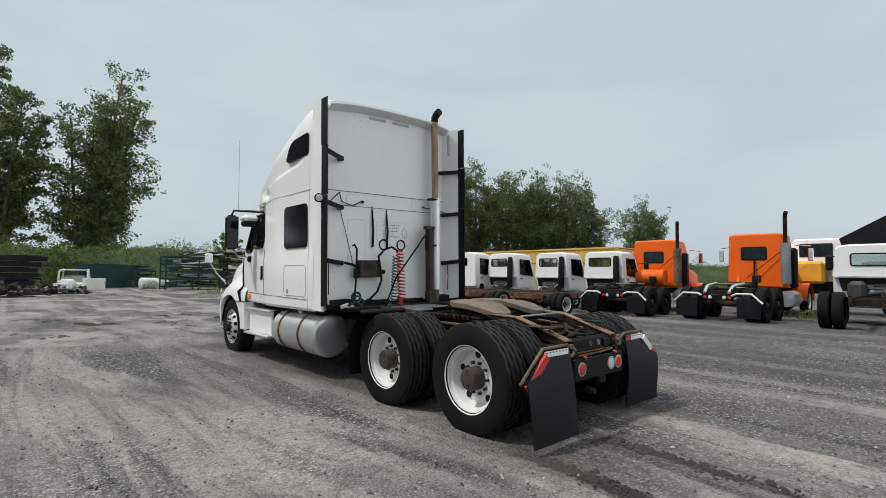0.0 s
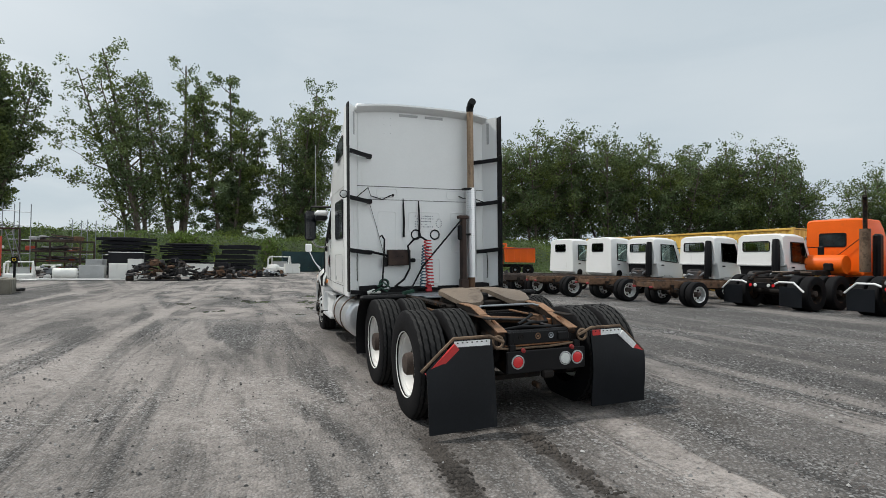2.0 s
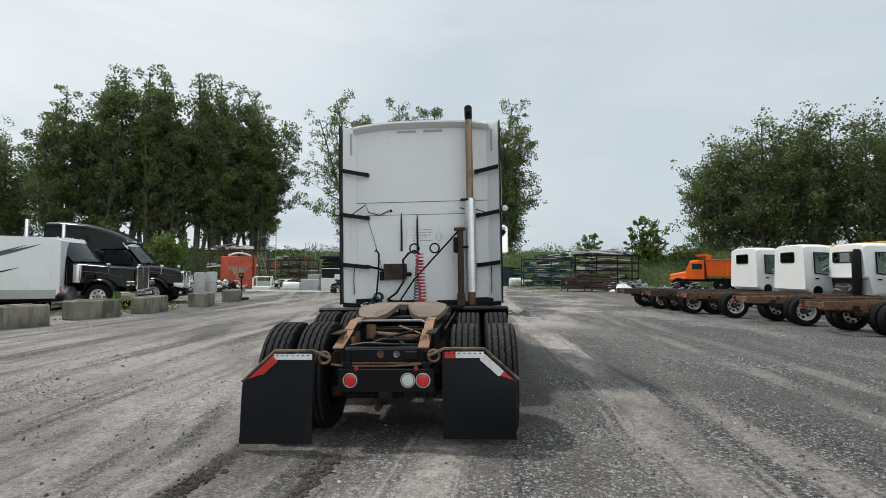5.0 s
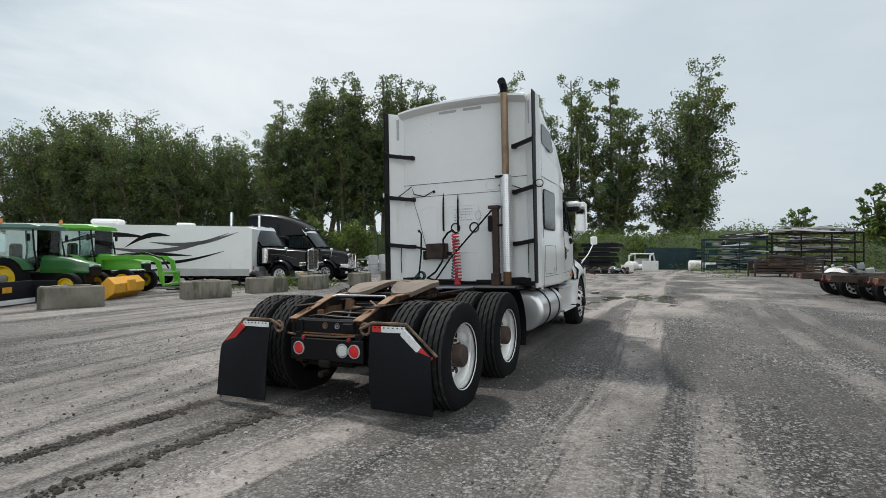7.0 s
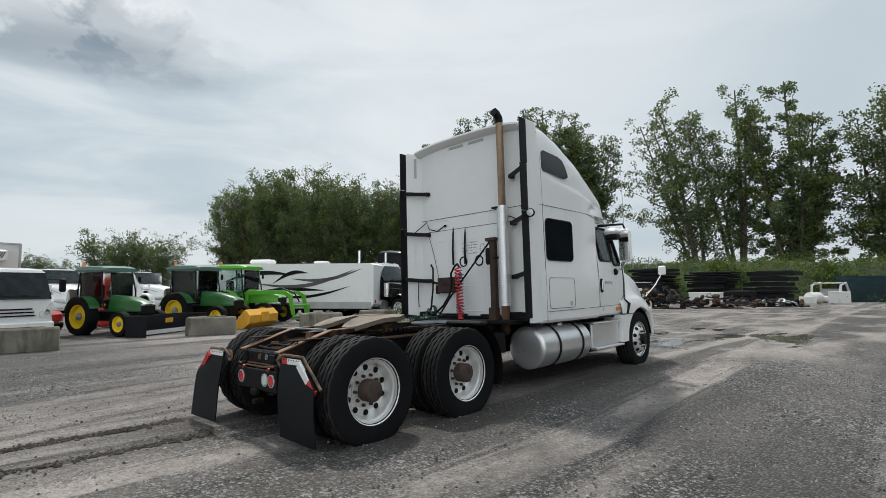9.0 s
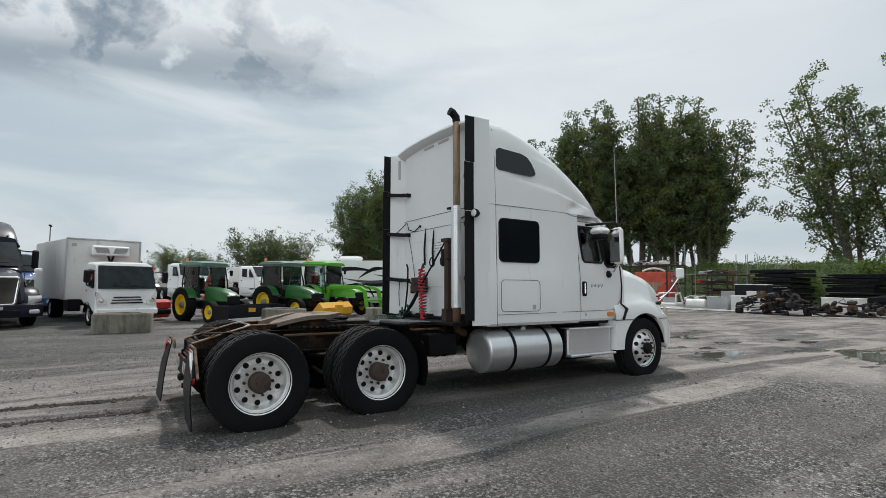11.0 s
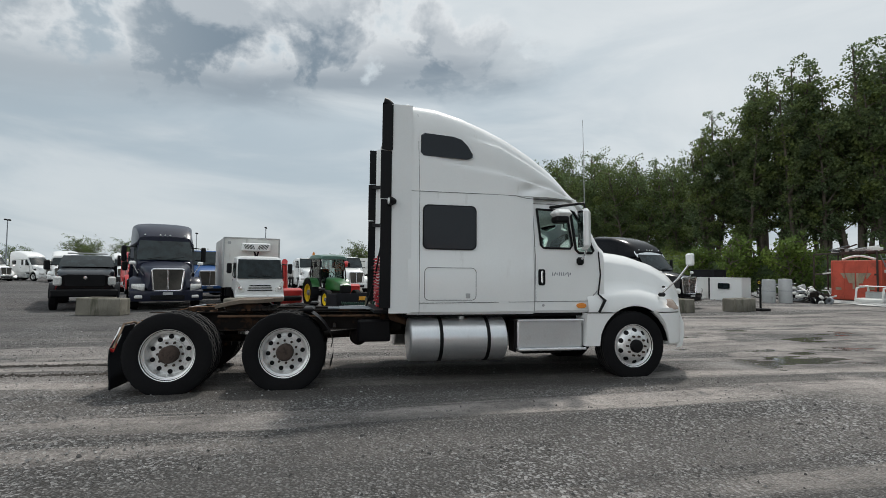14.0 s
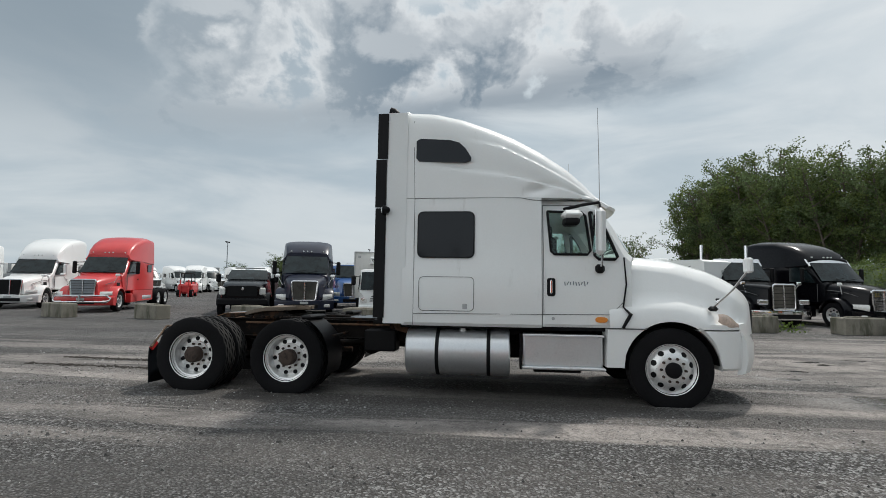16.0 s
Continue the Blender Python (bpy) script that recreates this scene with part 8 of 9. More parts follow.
# the gappy row ahead of the tractor
plant(LEANING, -16.2, 69.5, 0, 1.0, "tall leaning poplar with an open, thin crown")
plant(SLENDER, -12.4, 74.0, 30, 1.02, "slender forked poplar with a bare lower trunk")
plant(DENSE, -6.1, 72.5, 110, 1.0, "tall narrow poplar, leafy down to its foot")
plant(FANNED, 3.4, 72.5, 10, 1.0, "tall poplar of several stems with a broad crown")
# the dense row to the west of it
for k, (f, s) in enumerate(((0.0, 0.84), (0.13, 0.93), (0.24, 1.0), (0.36, 1.02), (0.47, 1.04), (0.58, 1.05), (0.69, 1.06), (0.80, 1.06), (0.91, 1.04), (1.0, 0.97))):
    plant(TALL[(k * 2) % 3], -46.0 + 15.2 * f + random.uniform(-0.8, 0.8), 48.5 + 18.0 * f + random.uniform(-0.8, 0.8), 61 * k, s, TREES)
# broad trees further west
for k in range(11):
    f = k / 10
    plant(WIDE[k % 3], -104 + 46 * f, 44.5 + 8 * f + (2.5 if k % 2 else 0), 47 * k, 1.16 + 0.16 * math.sin(math.pi * min(1, f * 1.3)) - 0.20 * f + 0.05 * math.sin(k * 1.7), "broad leafy tree with a rounded dark green crown", group="broad trees")
# trees to the east
for k, (f, s) in enumerate(((0.0, 0.90), (0.10, 0.98), (0.20, 0.98), (0.30, 0.96), (0.40, 0.92), (0.50, 0.90), (0.60, 0.89), (0.70, 0.86), (0.80, 0.78), (1.0, 0.74))):
    plant(WIDE[(k * 2) % 3], 29.8 + 45 * f + (2.0 if f == 1.0 else 0), 58 - 20 * f, 53 * k, s, "leafy tree with a full dark green crown", group="eastern trees")
for x, y, s in ((-106, 23.5, 1.06), (-105, 30.5, 1.04), (-120, 8.0, 0.76), (-121, 14.5, 0.70), (-120, -54, 0.74), (-120, -44.5, 0.70), (-120, -66.8, 0.55), (-118, -95, 0.6), (-125, 3, 0.5)):
    plant(ROUND[0], x, y, x * 7, s, "distant round-crowned leafy green tree", group="distant trees")
for x, y, s, k in ((12.9, 51, 0.85, 0), (20.0, 53, 1.16, 0), (19.0, 54, 0.9, 0), (-14, 50, 0.6, 1), (-8.5, 52, 0.8, 1), (-1, 53, 0.7, 1), (24.5, 52, 0.9, 1), (-30.5, 43.5, 1.0, 1), (-35.5, 42, 1.1, 1), (-40.5, 41, 0.9, 1)):
    plant(SMALL[k], x, y, x * 30, s, "small bright green shrub tree on the bank", group="bank shrubs")


def bank_material():
    return mat("grassy_bank", (0.050, 0.075, 0.030), 0.95, var=0.35, big=0.4, fine=6, bump=0.4, dirt=(0.075, 0.075, 0.035), amount=0.3, dirt_size=0.6)


line = [(-78, 40), (-52, 41), (-30, 50), (-12, 54.5), (10, 57), (30, 52), (52, 41), (90, 22), (130, 0)]
path_pts = []
for (x0, y0), (x1, y1) in zip(line, line[1:]):
    for i in range(14):
        path_pts.append(Vector((x0 + (x1 - x0) * i / 14, y0 + (y1 - y0) * i / 14, 0)))
rings, tops = [], []
for i, p in enumerate(path_pts):
    d = (path_pts[min(i + 1, len(path_pts) - 1)] - path_pts[max(i - 1, 0)]).normalized()
    nrm = Vector((-d.y, d.x, 0))
    h = 4.0 + 0.9 * noise.noise((i * 0.21, 0, 0))
    rings.append([tuple(p + nrm * a + Vector((0, 0, b * h - 0.3))) for a, b in ((-5.5, 0.0), (-3.8, 0.35), (-2.0, 0.8), (0, 1.0), (3, 0.9), (9, 0.0))])
    tops.append((p, nrm, h))
solo("earth_bank", M().loft(rings, caps=False), bank_material(), pose(0, 0, 0), "overgrown earth bank along the yard", "bank", kind="structure")
c, s = [], []
for k in range(105000):
    i = int(rng.integers(0, len(tops)))
    p, nrm, h = tops[i]
    a = rng.uniform(-5.6, 1.5)
    lift = float(np.interp(a, [-5.6, -3.8, -2.0, 0, 3], [0.0, 0.35, 0.8, 1.0, 0.9])) * h - 0.3
    q = p + nrm * (a + rng.uniform(-0.25, 0.25)) + Vector((nrm.y, -nrm.x, 0)) * rng.uniform(-1.4, 1.4)
    tall = 0.25 + 3.0 * max(0.0, noise.noise((q.x * 0.45, q.y * 0.45, 2.0)) + 0.12) * (0.6 + 0.4 * noise.noise((q.x * 1.7, q.y * 1.7, 5.0)))
    c.append((q.x, q.y, lift + tall * rng.uniform(0, 1) ** 1.4))
    s.append(rng.uniform(0.08, 0.24))
solo("bank_weeds", leaf_mesh("bank_weeds", np.array(c), np.array(s), WEED), None, pose(0, 0, 0), "dense green weeds and brambles on the bank", "weeds", kind="stuff")


def tuft(x, y, n, r, h, seed):
    g = np.random.default_rng(seed)
    c = np.column_stack([x + g.normal(0, r, n), y + g.normal(0, r, n), gz(x, y) + g.uniform(0.02, h, n)])
    return c, g.uniform(0.04, 0.13, n)


cs, ss = zip(*[tuft(*a) for a in ((15.3, 1.35, 160, 0.25, 0.35, 1), (14.9, 0.7, 120, 0.2, 0.25, 2), (-11.7, 11.6, 260, 0.25, 0.6, 3), (-11.6, 14.2, 160, 0.3, 0.35, 4), (-12.3, 9.2, 160, 0.4, 0.3, 5), (5.5, 30, 300, 0.8, 0.5, 6), (4.5, 42, 300, 1.0, 0.7, 7), (7, 43, 400, 1.5, 0.8, 8))])
solo("weed_tufts", leaf_mesh("weed_tufts", np.concatenate(cs), np.concatenate(ss), BUSH), None, pose(0, 0, 0), "small green weeds at the foot of blocks and wheels", "weeds", kind="stuff")

# loose stones
base = [(-1, 0, -0.3), (-0.2, -0.9, -0.3), (0.9, -0.3, -0.3), (0.3, 0.8, -0.3), (-0.35, -0.2, 0.55), (0.4, 0.05, 0.5)]
tri = [(0, 1, 4), (1, 2, 5), (1, 5, 4), (2, 3, 5), (3, 0, 4), (3, 4, 5)]
bv = np.array(base)
verts, faces = [], []
k = 0
for i in range(60000):
    near = i < 48000
    x, y = (rng.uniform(-7, 9.5), rng.uniform(-5.5, 7.5)) if near else (rng.uniform(-14, 16), rng.uniform(-9, 22))
    lane = max(max(0.0, 1 - abs(x - q - g_ * y) / (w * 1.6)) * f for q, g_, w, f in LANES)
    if lane + 0.8 * noise.noise((x * 0.9, y * 0.3, 7.7)) + 0.3 * noise.noise((x * 2.5, y * 2.5, 1.7)) > 0.30 and i % 5:
        continue
    if -1.5 < x < 1.8 and -2.0 < y < 7.0 and i % 4:
        continue
    r = 0.0045 + 0.013 * rng.uniform(0, 1) ** 3 + (0.010 if i % 120 == 0 else 0)
    a = rng.uniform(0, 6.28)
    rot = np.array([[math.cos(a), -math.sin(a), 0], [math.sin(a), math.cos(a), 0], [0, 0, 1]])
    verts.append((bv * rng.uniform(0.7, 1.3, 3)) @ rot.T * r + np.array([x, y, ground_z(x, y) + r * 0.35]))
    faces += [(k + p, k + q, k + w) for p, q, w in tri]
    k += 6


def stone_material():
    m = bpy.data.materials.new("loose_stone")
    m.use_nodes = True
    n = Nodes(m.node_tree)
    isle = n.add("ShaderNodeNewGeometry").outputs["Random Per Island"]
    col = n.mix(n.math("POWER", isle, 1.8), rgb(0.05, 0.048, 0.047), rgb(0.40, 0.394, 0.385))
    p = n.add("ShaderNodeBsdfPrincipled", {"Base Color": col, "Roughness": 0.9})
    n.add("ShaderNodeOutputMaterial", {0: p.outputs[0]})
    return m


me = bpy.data.meshes.new("loose_stones")
me.from_pydata(np.concatenate(verts).tolist(), [], faces)
me.materials.append(stone_material())
tagged(new("loose_stones", me), "loose grey crushed stones on the yard", "gravel", kind="stuff")

# churned mud ridge behind the left rear wheels
MUD = mat("damp_mud", (0.040, 0.034, 0.029), 0.9, var=0.3, bump=0.5)
m = M()
random.seed(21)
for i in range(1500):
    lane = random.choice((-1.14, -1.14, -0.30))
    y = -0.9 - 3.3 * random.random() ** 1.5
    x = lane + random.gauss(0, 0.05) + 0.06 * (y + 1)
    r = random.uniform(0.007, 0.020) + (0.018 if random.random() < 0.08 else 0)
    m.lathe((x, y, gz(x, y) - r * 0.3), (random.uniform(-0.3, 0.3), random.uniform(-0.3, 0.3), 1), [(r, 0), (r * 0.8, r * 0.5), (0, r * random.uniform(0.7, 1.2))], 6)
solo("mud_clods", m, MUD, pose(0, 0, 0), "dark churned mud clods behind the rear wheels", "mud", kind="stuff", smooth=0)

# ---- stacked goods, scrap and far vehicles ----


def at2(x, y, rz=0.0):
    return pose(x, y, gz(x, y), 0, 0, rz)


def plate_stack(x, y, rz, w, d, h, seed):
    """A pile of dark steel decks on bearers; the decks are its parts."""
    random.seed(seed)
    t = thing("steel_stack", at2(x, y, rz), "tall pile of black steel truck decks on bearers", "steel stack", "black deck piles")
    z = 0.15
    part("bearer", M().box(0, 0, 0.08, w * 0.8, d * 0.8, 0.16), SCRAP, t)
    while z < h:
        th = random.choice((0.12, 0.18, 0.26, 0.32, 0.45))
        ww = w * random.uniform(0.82, 1.05)
        part("deck", M().box(random.uniform(-0.25, 0.25), 0, z + th / 2, ww, d * random.uniform(0.9, 1.05), th * 0.72, 0.01).box(random.uniform(-0.4, 0.4), 0, z + th * 0.9, ww * 0.7, d * 0.8, th * 0.22), PLATE, t)
        z += th
    return t


plate_stack(-12.2, 42.4, -10, 3.5, 2.4, 2.9, 1)
plate_stack(-8.1, 44.9, -8, 3.6, 2.4, 2.55, 2)
plate_stack(-3.95, 46.4, -4, 3.5, 2.4, 2.6, 3)
plate_stack(-11.2, 38.0, -8, 2.2, 1.6, 1.5, 4)
plate_stack(-5.6, 42.6, -4, 2.6, 1.5, 0.9, 5)


def scrap_heap(x, y, w, d, h, n, seed, label, mts=None):
    """A heap of odd beams, boxes and rings."""
    random.seed(seed)
    t = thing("scrap_heap", at2(x, y, random.uniform(-15, 15)), label, "scrap", "scrap heaps")
    mts = mts or (SCRAP, SCRAP, RUST, PLATE, GALV, WHITE_OLD)
    for i in range(n):
        k = random.random()
        cx, cy = random.uniform(-w / 2, w / 2), random.uniform(-d / 2, d / 2)
        top = h * (1 - (2 * abs(cx) / w) ** 2 * 0.6)
        cz = random.uniform(0.06, top)
        m = M()
        if k < 0.36:
            rot = Matrix.Rotation(random.uniform(-0.8, 0.8), 3, "Z") @ Matrix.Rotation(random.uniform(-0.3, 0.3), 3, "Y")
            m.box(cx, cy, cz, random.uniform(0.35, 1.2), random.uniform(0.04, 0.14), random.uniform(0.04, 0.12), 0.008, rot)
            name = "beam"
        elif k < 0.62:
            a = Vector((cx, cy, cz))
            b = a + Vector((random.uniform(-0.35, 0.35), random.uniform(-0.2, 0.2), random.uniform(-0.05, 0.25)))
            c = b + Vector((random.uniform(-0.4, 0.4), random.uniform(-0.2, 0.2), random.uniform(-0.3, 0.15)))
            m.tube([a, b, c], random.uniform(0.015, 0.045), 6)
            name = "pipe"
        elif k < 0.76:
            r = random.uniform(0.13, 0.26)
            m.lathe((cx, cy, cz), (random.uniform(-1, 1), random.uniform(-1, 1), random.uniform(-0.4, 0.4)), [(r * 0.45, -0.06), (r * 0.85, -0.08), (r, -0.03), (r, 0.03), (r * 0.85, 0.08), (r * 0.45, 0.06), (r * 0.45, -0.06)], 14)
            name = "wheel"
        else:
            sx, sy, sz = random.uniform(0.2, 0.5), random.uniform(0.2, 0.45), random.uniform(0.12, 0.36)
            rot = Matrix.Rotation(random.uniform(-0.6, 0.6), 3, "Z")
            m.box(cx, cy, cz, sx, sy, sz, 0.04, rot).box(cx + sx * 0.2, cy, cz + sz * 0.55, sx * 0.5, sy * 0.6, sz * 0.35, 0.02, rot)
            name = "casing"
        part(name, m, random.choice(mts), t)
    part("base_rubble", M().box(0, 0, 0.04, w * 0.8, d * 0.6, 0.08, 0.02), SCRAP, t)
    return t


DARKMIX = (SCRAP, SCRAP, PLATE, RUST, STEEL)
scrap_heap(-7.7, 31.2, 3.8, 1.6, 1.45, 95, 1, "heap of dark engine and axle scrap", DARKMIX)
scrap_heap(-4.5, 32.8, 3.4, 1.3, 0.85, 60, 2, "low heap of dark vehicle scrap with hoops", DARKMIX)
scrap_heap(-1.9, 36.0, 3.0, 1.2, 0.6, 44, 3, "low heap of steel beams and pipes", (SCRAP, GALV, RUST, PLATE))
scrap_heap(-14.6, 35.6, 2.6, 1.4, 1.0, 40, 4, "heap of white and grey vehicle panels", (WHITE_OLD, GREY, SCRAP, GALV, SCRAP))
scrap_heap(-22.0, 33.2, 4.5, 1.8, 1.2, 60, 5, "heap of mixed metal parts by the red box", (WHITE_OLD, GREY, SCRAP, GALV, PLATE, WHITE_OLD))
scrap_heap(12.5, 36.2, 4.0, 1.4, 0.9, 26, 6, "heap of galvanised frames and beams", (GALV, SCRAP, GREY, RUST))
scrap_heap(16.4, 34.6, 4.2, 1.4, 0.9, 24, 7, "heap of grey steel frames", (GALV, SCRAP, GREY, STEEL))
scrap_heap(-17.6, 30.6, 2.8, 1.2, 0.85, 46, 8, "low heap of dark and white steel parts", (SCRAP, PLATE, WHITE_OLD, GALV, STEEL))


def crate(name, x, y, rz, sx, sy, sz, mt, label, cat, lid=None, z=0.0, group=""):
    t = thing(name, pose(x, y, gz(x, y) + z, 0, 0, rz), label, cat, group)
    part("body", M().box(0, 0, sz / 2, sx, sy, sz, 0.03), mt, t)
    part("rim", M().box(0, 0, sz + 0.012, sx * 1.02, sy * 1.02, 0.04, 0.01), lid or mt, t)
    part("skid", M().box(-sx * 0.35, 0, 0.02, 0.1, sy, 0.05).box(sx * 0.35, 0, 0.02, 0.1, sy, 0.05), WOOD, t)
    return t


BOXES = "boxes in the scrap rows"
crate("storage_box", -10.7, 33.4, 8, 1.2, 0.9, 1.0, WHITE_OLD, "white appliance-sized metal box", "box", group=BOXES)
crate("storage_box", -9.8, 33.2, 3, 0.8, 0.8, 1.3, WHITE_OLD, "tall white metal box beside the engines", "box", group=BOXES)
crate("storage_box", -10.6, 34.6, 5, 2.0, 0.9, 1.75, PLATE, "black steel cabinet behind white boxes", "box", WHITE_OLD, group=BOXES)
crate("storage_box", -12.2, 33.3, 5, 1.35, 0.8, 0.88, GREY, "grey weathered metal box", "box", group=BOXES)
crate("storage_box", -12.6, 35.6, -5, 1.0, 0.8, 1.25, GREY, "upright grey metal box with scuffs", "box", group=BOXES)
crate("storage_box", -6.5, 37.2, -4, 2.1, 0.9, 0.95, WHITE_OLD, "long white truck tool box", "box", group=BOXES)
crate("storage_box", 0.7, 43.4, 5, 1.3, 1.0, 0.85, WHITE_OLD, "white square box by the bank", "box", group=BOXES)
crate("storage_box", -1.2, 43.4, 12, 1.0, 0.8, 0.5, WHITE_OLD, "chalky white box on its side", "box", group=BOXES)
crate("shed_box", -20.6, 27.5, 30, 1.9, 1.8, 1.45, WHITE, "white cabin shell with a small window", "cabin", group="white cabin shells")
crate("shed_box", -22.8, 26.1, 28, 1.9, 1.8, 1.45, WHITE, "white cabin shell with a small window", "cabin", group="white cabin shells")
for x, y in ((-20.6, 27.5), (-22.8, 26.1)):
    solo("cabin_window", M().prism(rrect(-0.42, 0.28, 0.75, 1.12, 0.08), "y", -0.97, -0.89), CABGLASS, at2(x, y, 29), "small dark window of a cabin shell", "window")
crate("storage_box", -24.6, 29.2, 20, 1.8, 1.6, 2.0, PLATE, "tall black enclosure behind the cabins", "box", group=BOXES)
for x, y, r, h in ((-18.1, 28.0, 0.36, 1.4), (-17.7, 28.8, 0.36, 1.45)):
    t = thing("tank", at2(x, y), "upright grey cylinder tank", "tank", "grey tanks")
    part("shell", M().lathe((0, 0, 0), (0, 0, 1), [(r, 0), (r, h * 0.94), (r * 0.9, h), (0, h + 0.02)], 20), GREY, t)
    part("band", M().lathe((0, 0, h * 0.5), (0, 0, 1), [(r + 0.012, -0.02), (r + 0.012, 0.02)], 20), GALV, t)


def drum(x, y, rz, r, l, mt, label):
    t = thing("drum", at2(x, y, rz), label, "drum", "lying drums")
    part("shell", M().lathe((-l / 2, 0, r), (1, 0, 0), [(0, 0), (r * 0.85, 0.01), (r, 0.05), (r, l * 0.32), (r * 1.03, l * 0.34), (r, l * 0.36), (r, l * 0.95), (r * 0.85, l), (0, l)], 22), mt, t)
    part("chock", M().box(0, 0.3, 0.05, 0.3, 0.1, 0.1).box(0, -0.3, 0.05, 0.3, 0.1, 0.1), WOOD, t)


drum(-13.5, 32.7, 14, 0.36, 1.25, WHITE_OLD, "white lying tank on the gravel")
drum(4.4, 43.4, 10, 0.45, 1.3, WHITE_OLD, "white lying drum by the weeds")
drum(-0.9, 44.2, 60, 0.42, 1.1, WHITE_OLD, "small white drum lying on gravel")
drum(5.3, 43.2, 40, 0.40, 0.9, WHITE_OLD, "white barrel lying on gravel")


def rack(x, y, rz, w, d, h, levels, seed, mt, label, load):
    """A steel rack with posts, beams and goods lying on it."""
    random.seed(seed)
    t = thing("storage_rack", at2(x, y, rz), label, "rack", "steel storage racks")
    nx_ = max(2, int(w / 1.6) + 1)
    for i in range(nx_):
        for j in (-1, 1):
            part("post", M().box(-w / 2 + w * i / (nx_ - 1), j * d / 2, h / 2, 0.09, 0.09, h), mt, t)
    for k in range(levels):
        z = 0.25 + (h - 0.3) * k / max(1, levels - 1)
        for j in (-1, 1):
            part("shelf_beam", M().box(0, j * d / 2, z, w, 0.06, 0.12), mt, t)
        for i in range(int(w * 3.6)):
            cx = random.uniform(-w / 2, w / 2) * 0.85
            if random.random() < 0.78:
                part("stored_bar", M().box(cx * 0.3, random.uniform(-d / 2, d / 2), z + 0.1 + random.uniform(0, 0.3), w * random.uniform(0.25, 0.7), random.uniform(0.05, 0.14), random.uniform(0.04, 0.12), 0.01, Matrix.Rotation(random.uniform(-0.14, 0.14), 3, "Y") @ Matrix.Rotation(random.uniform(-0.2, 0.2), 3, "Z")), random.choice(load), t)
            else:
                part("stored_box", M().box(cx, random.uniform(-d / 4, d / 4), z + 0.22, random.uniform(0.25, 0.7), 0.5, random.uniform(0.18, 0.36), 0.03), random.choice(load), t)
    return t


rack(7.1, 40.2, 4, 4.8, 1.4, 2.6, 5, 1, DGREEN, "dark rack of steel bars and frames", (SCRAP, PLATE, DGREEN, SCRAP, GALV, WHITE_OLD))
rack(4.5, 46.4, 6, 1.6, 1.2, 1.5, 3, 2, DGREEN, "small dark green rack by the bank", (DGREEN, PLATE))
rack(11.8, 40.0, 3, 5.4, 1.6, 3.0, 5, 3, STEEL, "long rusty rack with pale beams", (WHITE_OLD, SCRAP, GREY, SCRAP, GALV))
rack(9.0, 33.4, 8, 3.6, 1.5, 1.0, 5, 4, HUBRUST, "low rusty pile of timbers and steel on a rack", (RUST, SCRAP, HUBRUST, TANRUST))
rack(-21.4, 38.9, -18, 6.6, 1.8, 3.4, 3, 5, HUBRUST, "tall rusty rack with grey boxes on top", (GREY, WHITE_OLD, SCRAP, HUBRUST, GALV))
rack(-16.6, 41.5, -18, 4.4, 1.6, 2.6, 4, 7, HUBRUST, "rusty rack of machine parts", (BOXBROWN, SCRAP, GREY, RUST, REDBOX, SCRAP))

# scaffold towers
for x, y, h in ((-18.5, 39.6, 5.2), (-15.6, 44.0, 4.4), (-13.8, 45.2, 4.2)):
    t = thing("scaffold", at2(x, y, -20), "galvanised scaffold tower beside the racks", "scaffold", "scaffold towers")
    for i in (-0.6, 0.6):
        for j in (-0.5, 0.5):
            part("standard", M().cyl((i, j, 0), (i, j, h), 0.03, n=8), GALV, t)
    for k in range(int(h)):
        part("ledger", M().cyl((-0.6, -0.5, 0.6 + k), (0.6, -0.5, 0.6 + k), 0.022, n=6).cyl((-0.6, 0.5, 0.6 + k), (0.6, 0.5, 0.6 + k), 0.022, n=6), GALV, t)
        if k % 2:
            part("brace", M().cyl((-0.6, -0.5, k - 0.4), (0.6, -0.5, k + 0.6), 0.018, n=6), GALV, t)
t = thing("ladder", pose(-17.4, 37.6, 0, 12, 0, -20), "grey aluminium ladder leaning on the racks", "ladder")
for s in (-1, 1):
    part("rail", M().cyl((s * 0.22, 0, 0), (s * 0.22, -0.5, 3.2), 0.03, n=6), GALV, t)
for k in range(9):
    part("rung", M().cyl((-0.22, -0.05 * k - 0.05, 0.3 + 0.33 * k), (0.22, -0.05 * k - 0.05, 0.3 + 0.33 * k), 0.015, n=6), GALV, t)

# red storage box with a pale painted emblem
t = thing("storage_container", at2(-19.75, 36.8, 22) @ Matrix.Scale(1.08, 4), "faded red steel storage box with a pale fan-shaped mark", "container")
part("body", M().box(0, 1.4, 1.30, 2.6, 3.0, 2.5, 0.03), REDBOX, t)
for k in range(5):
    part("door_rib", M().box(-1.2 + 0.6 * k, -0.115, 1.3, 0.05, 0.03, 2.4, 0.008), REDBOX, t)
for k, (x0, x1, z0, z1) in enumerate(((-0.16, -0.04, 0.75, 1.75), (0.04, 0.16, 0.75, 1.75), (-0.55, -0.2, 1.1, 1.75), (0.2, 0.55, 1.1, 1.75), (-0.8, -0.58, 1.4, 1.75), (0.58, 0.8, 1.4, 1.75))):
    slope = -0.35 if x0 < -0.17 else (0.35 if x0 > 0.17 else 0)
    part("painted_mark", M().prism([(x0 - slope * 0.0, z1), (x1, z1), (x1 - slope * (0.6 if x0 > 0 else 0.2), z0), (x0 - slope * (0.2 if x0 > 0 else 0.6) + 0.0, z0)], "y", -0.140, -0.11), WOOD, t)
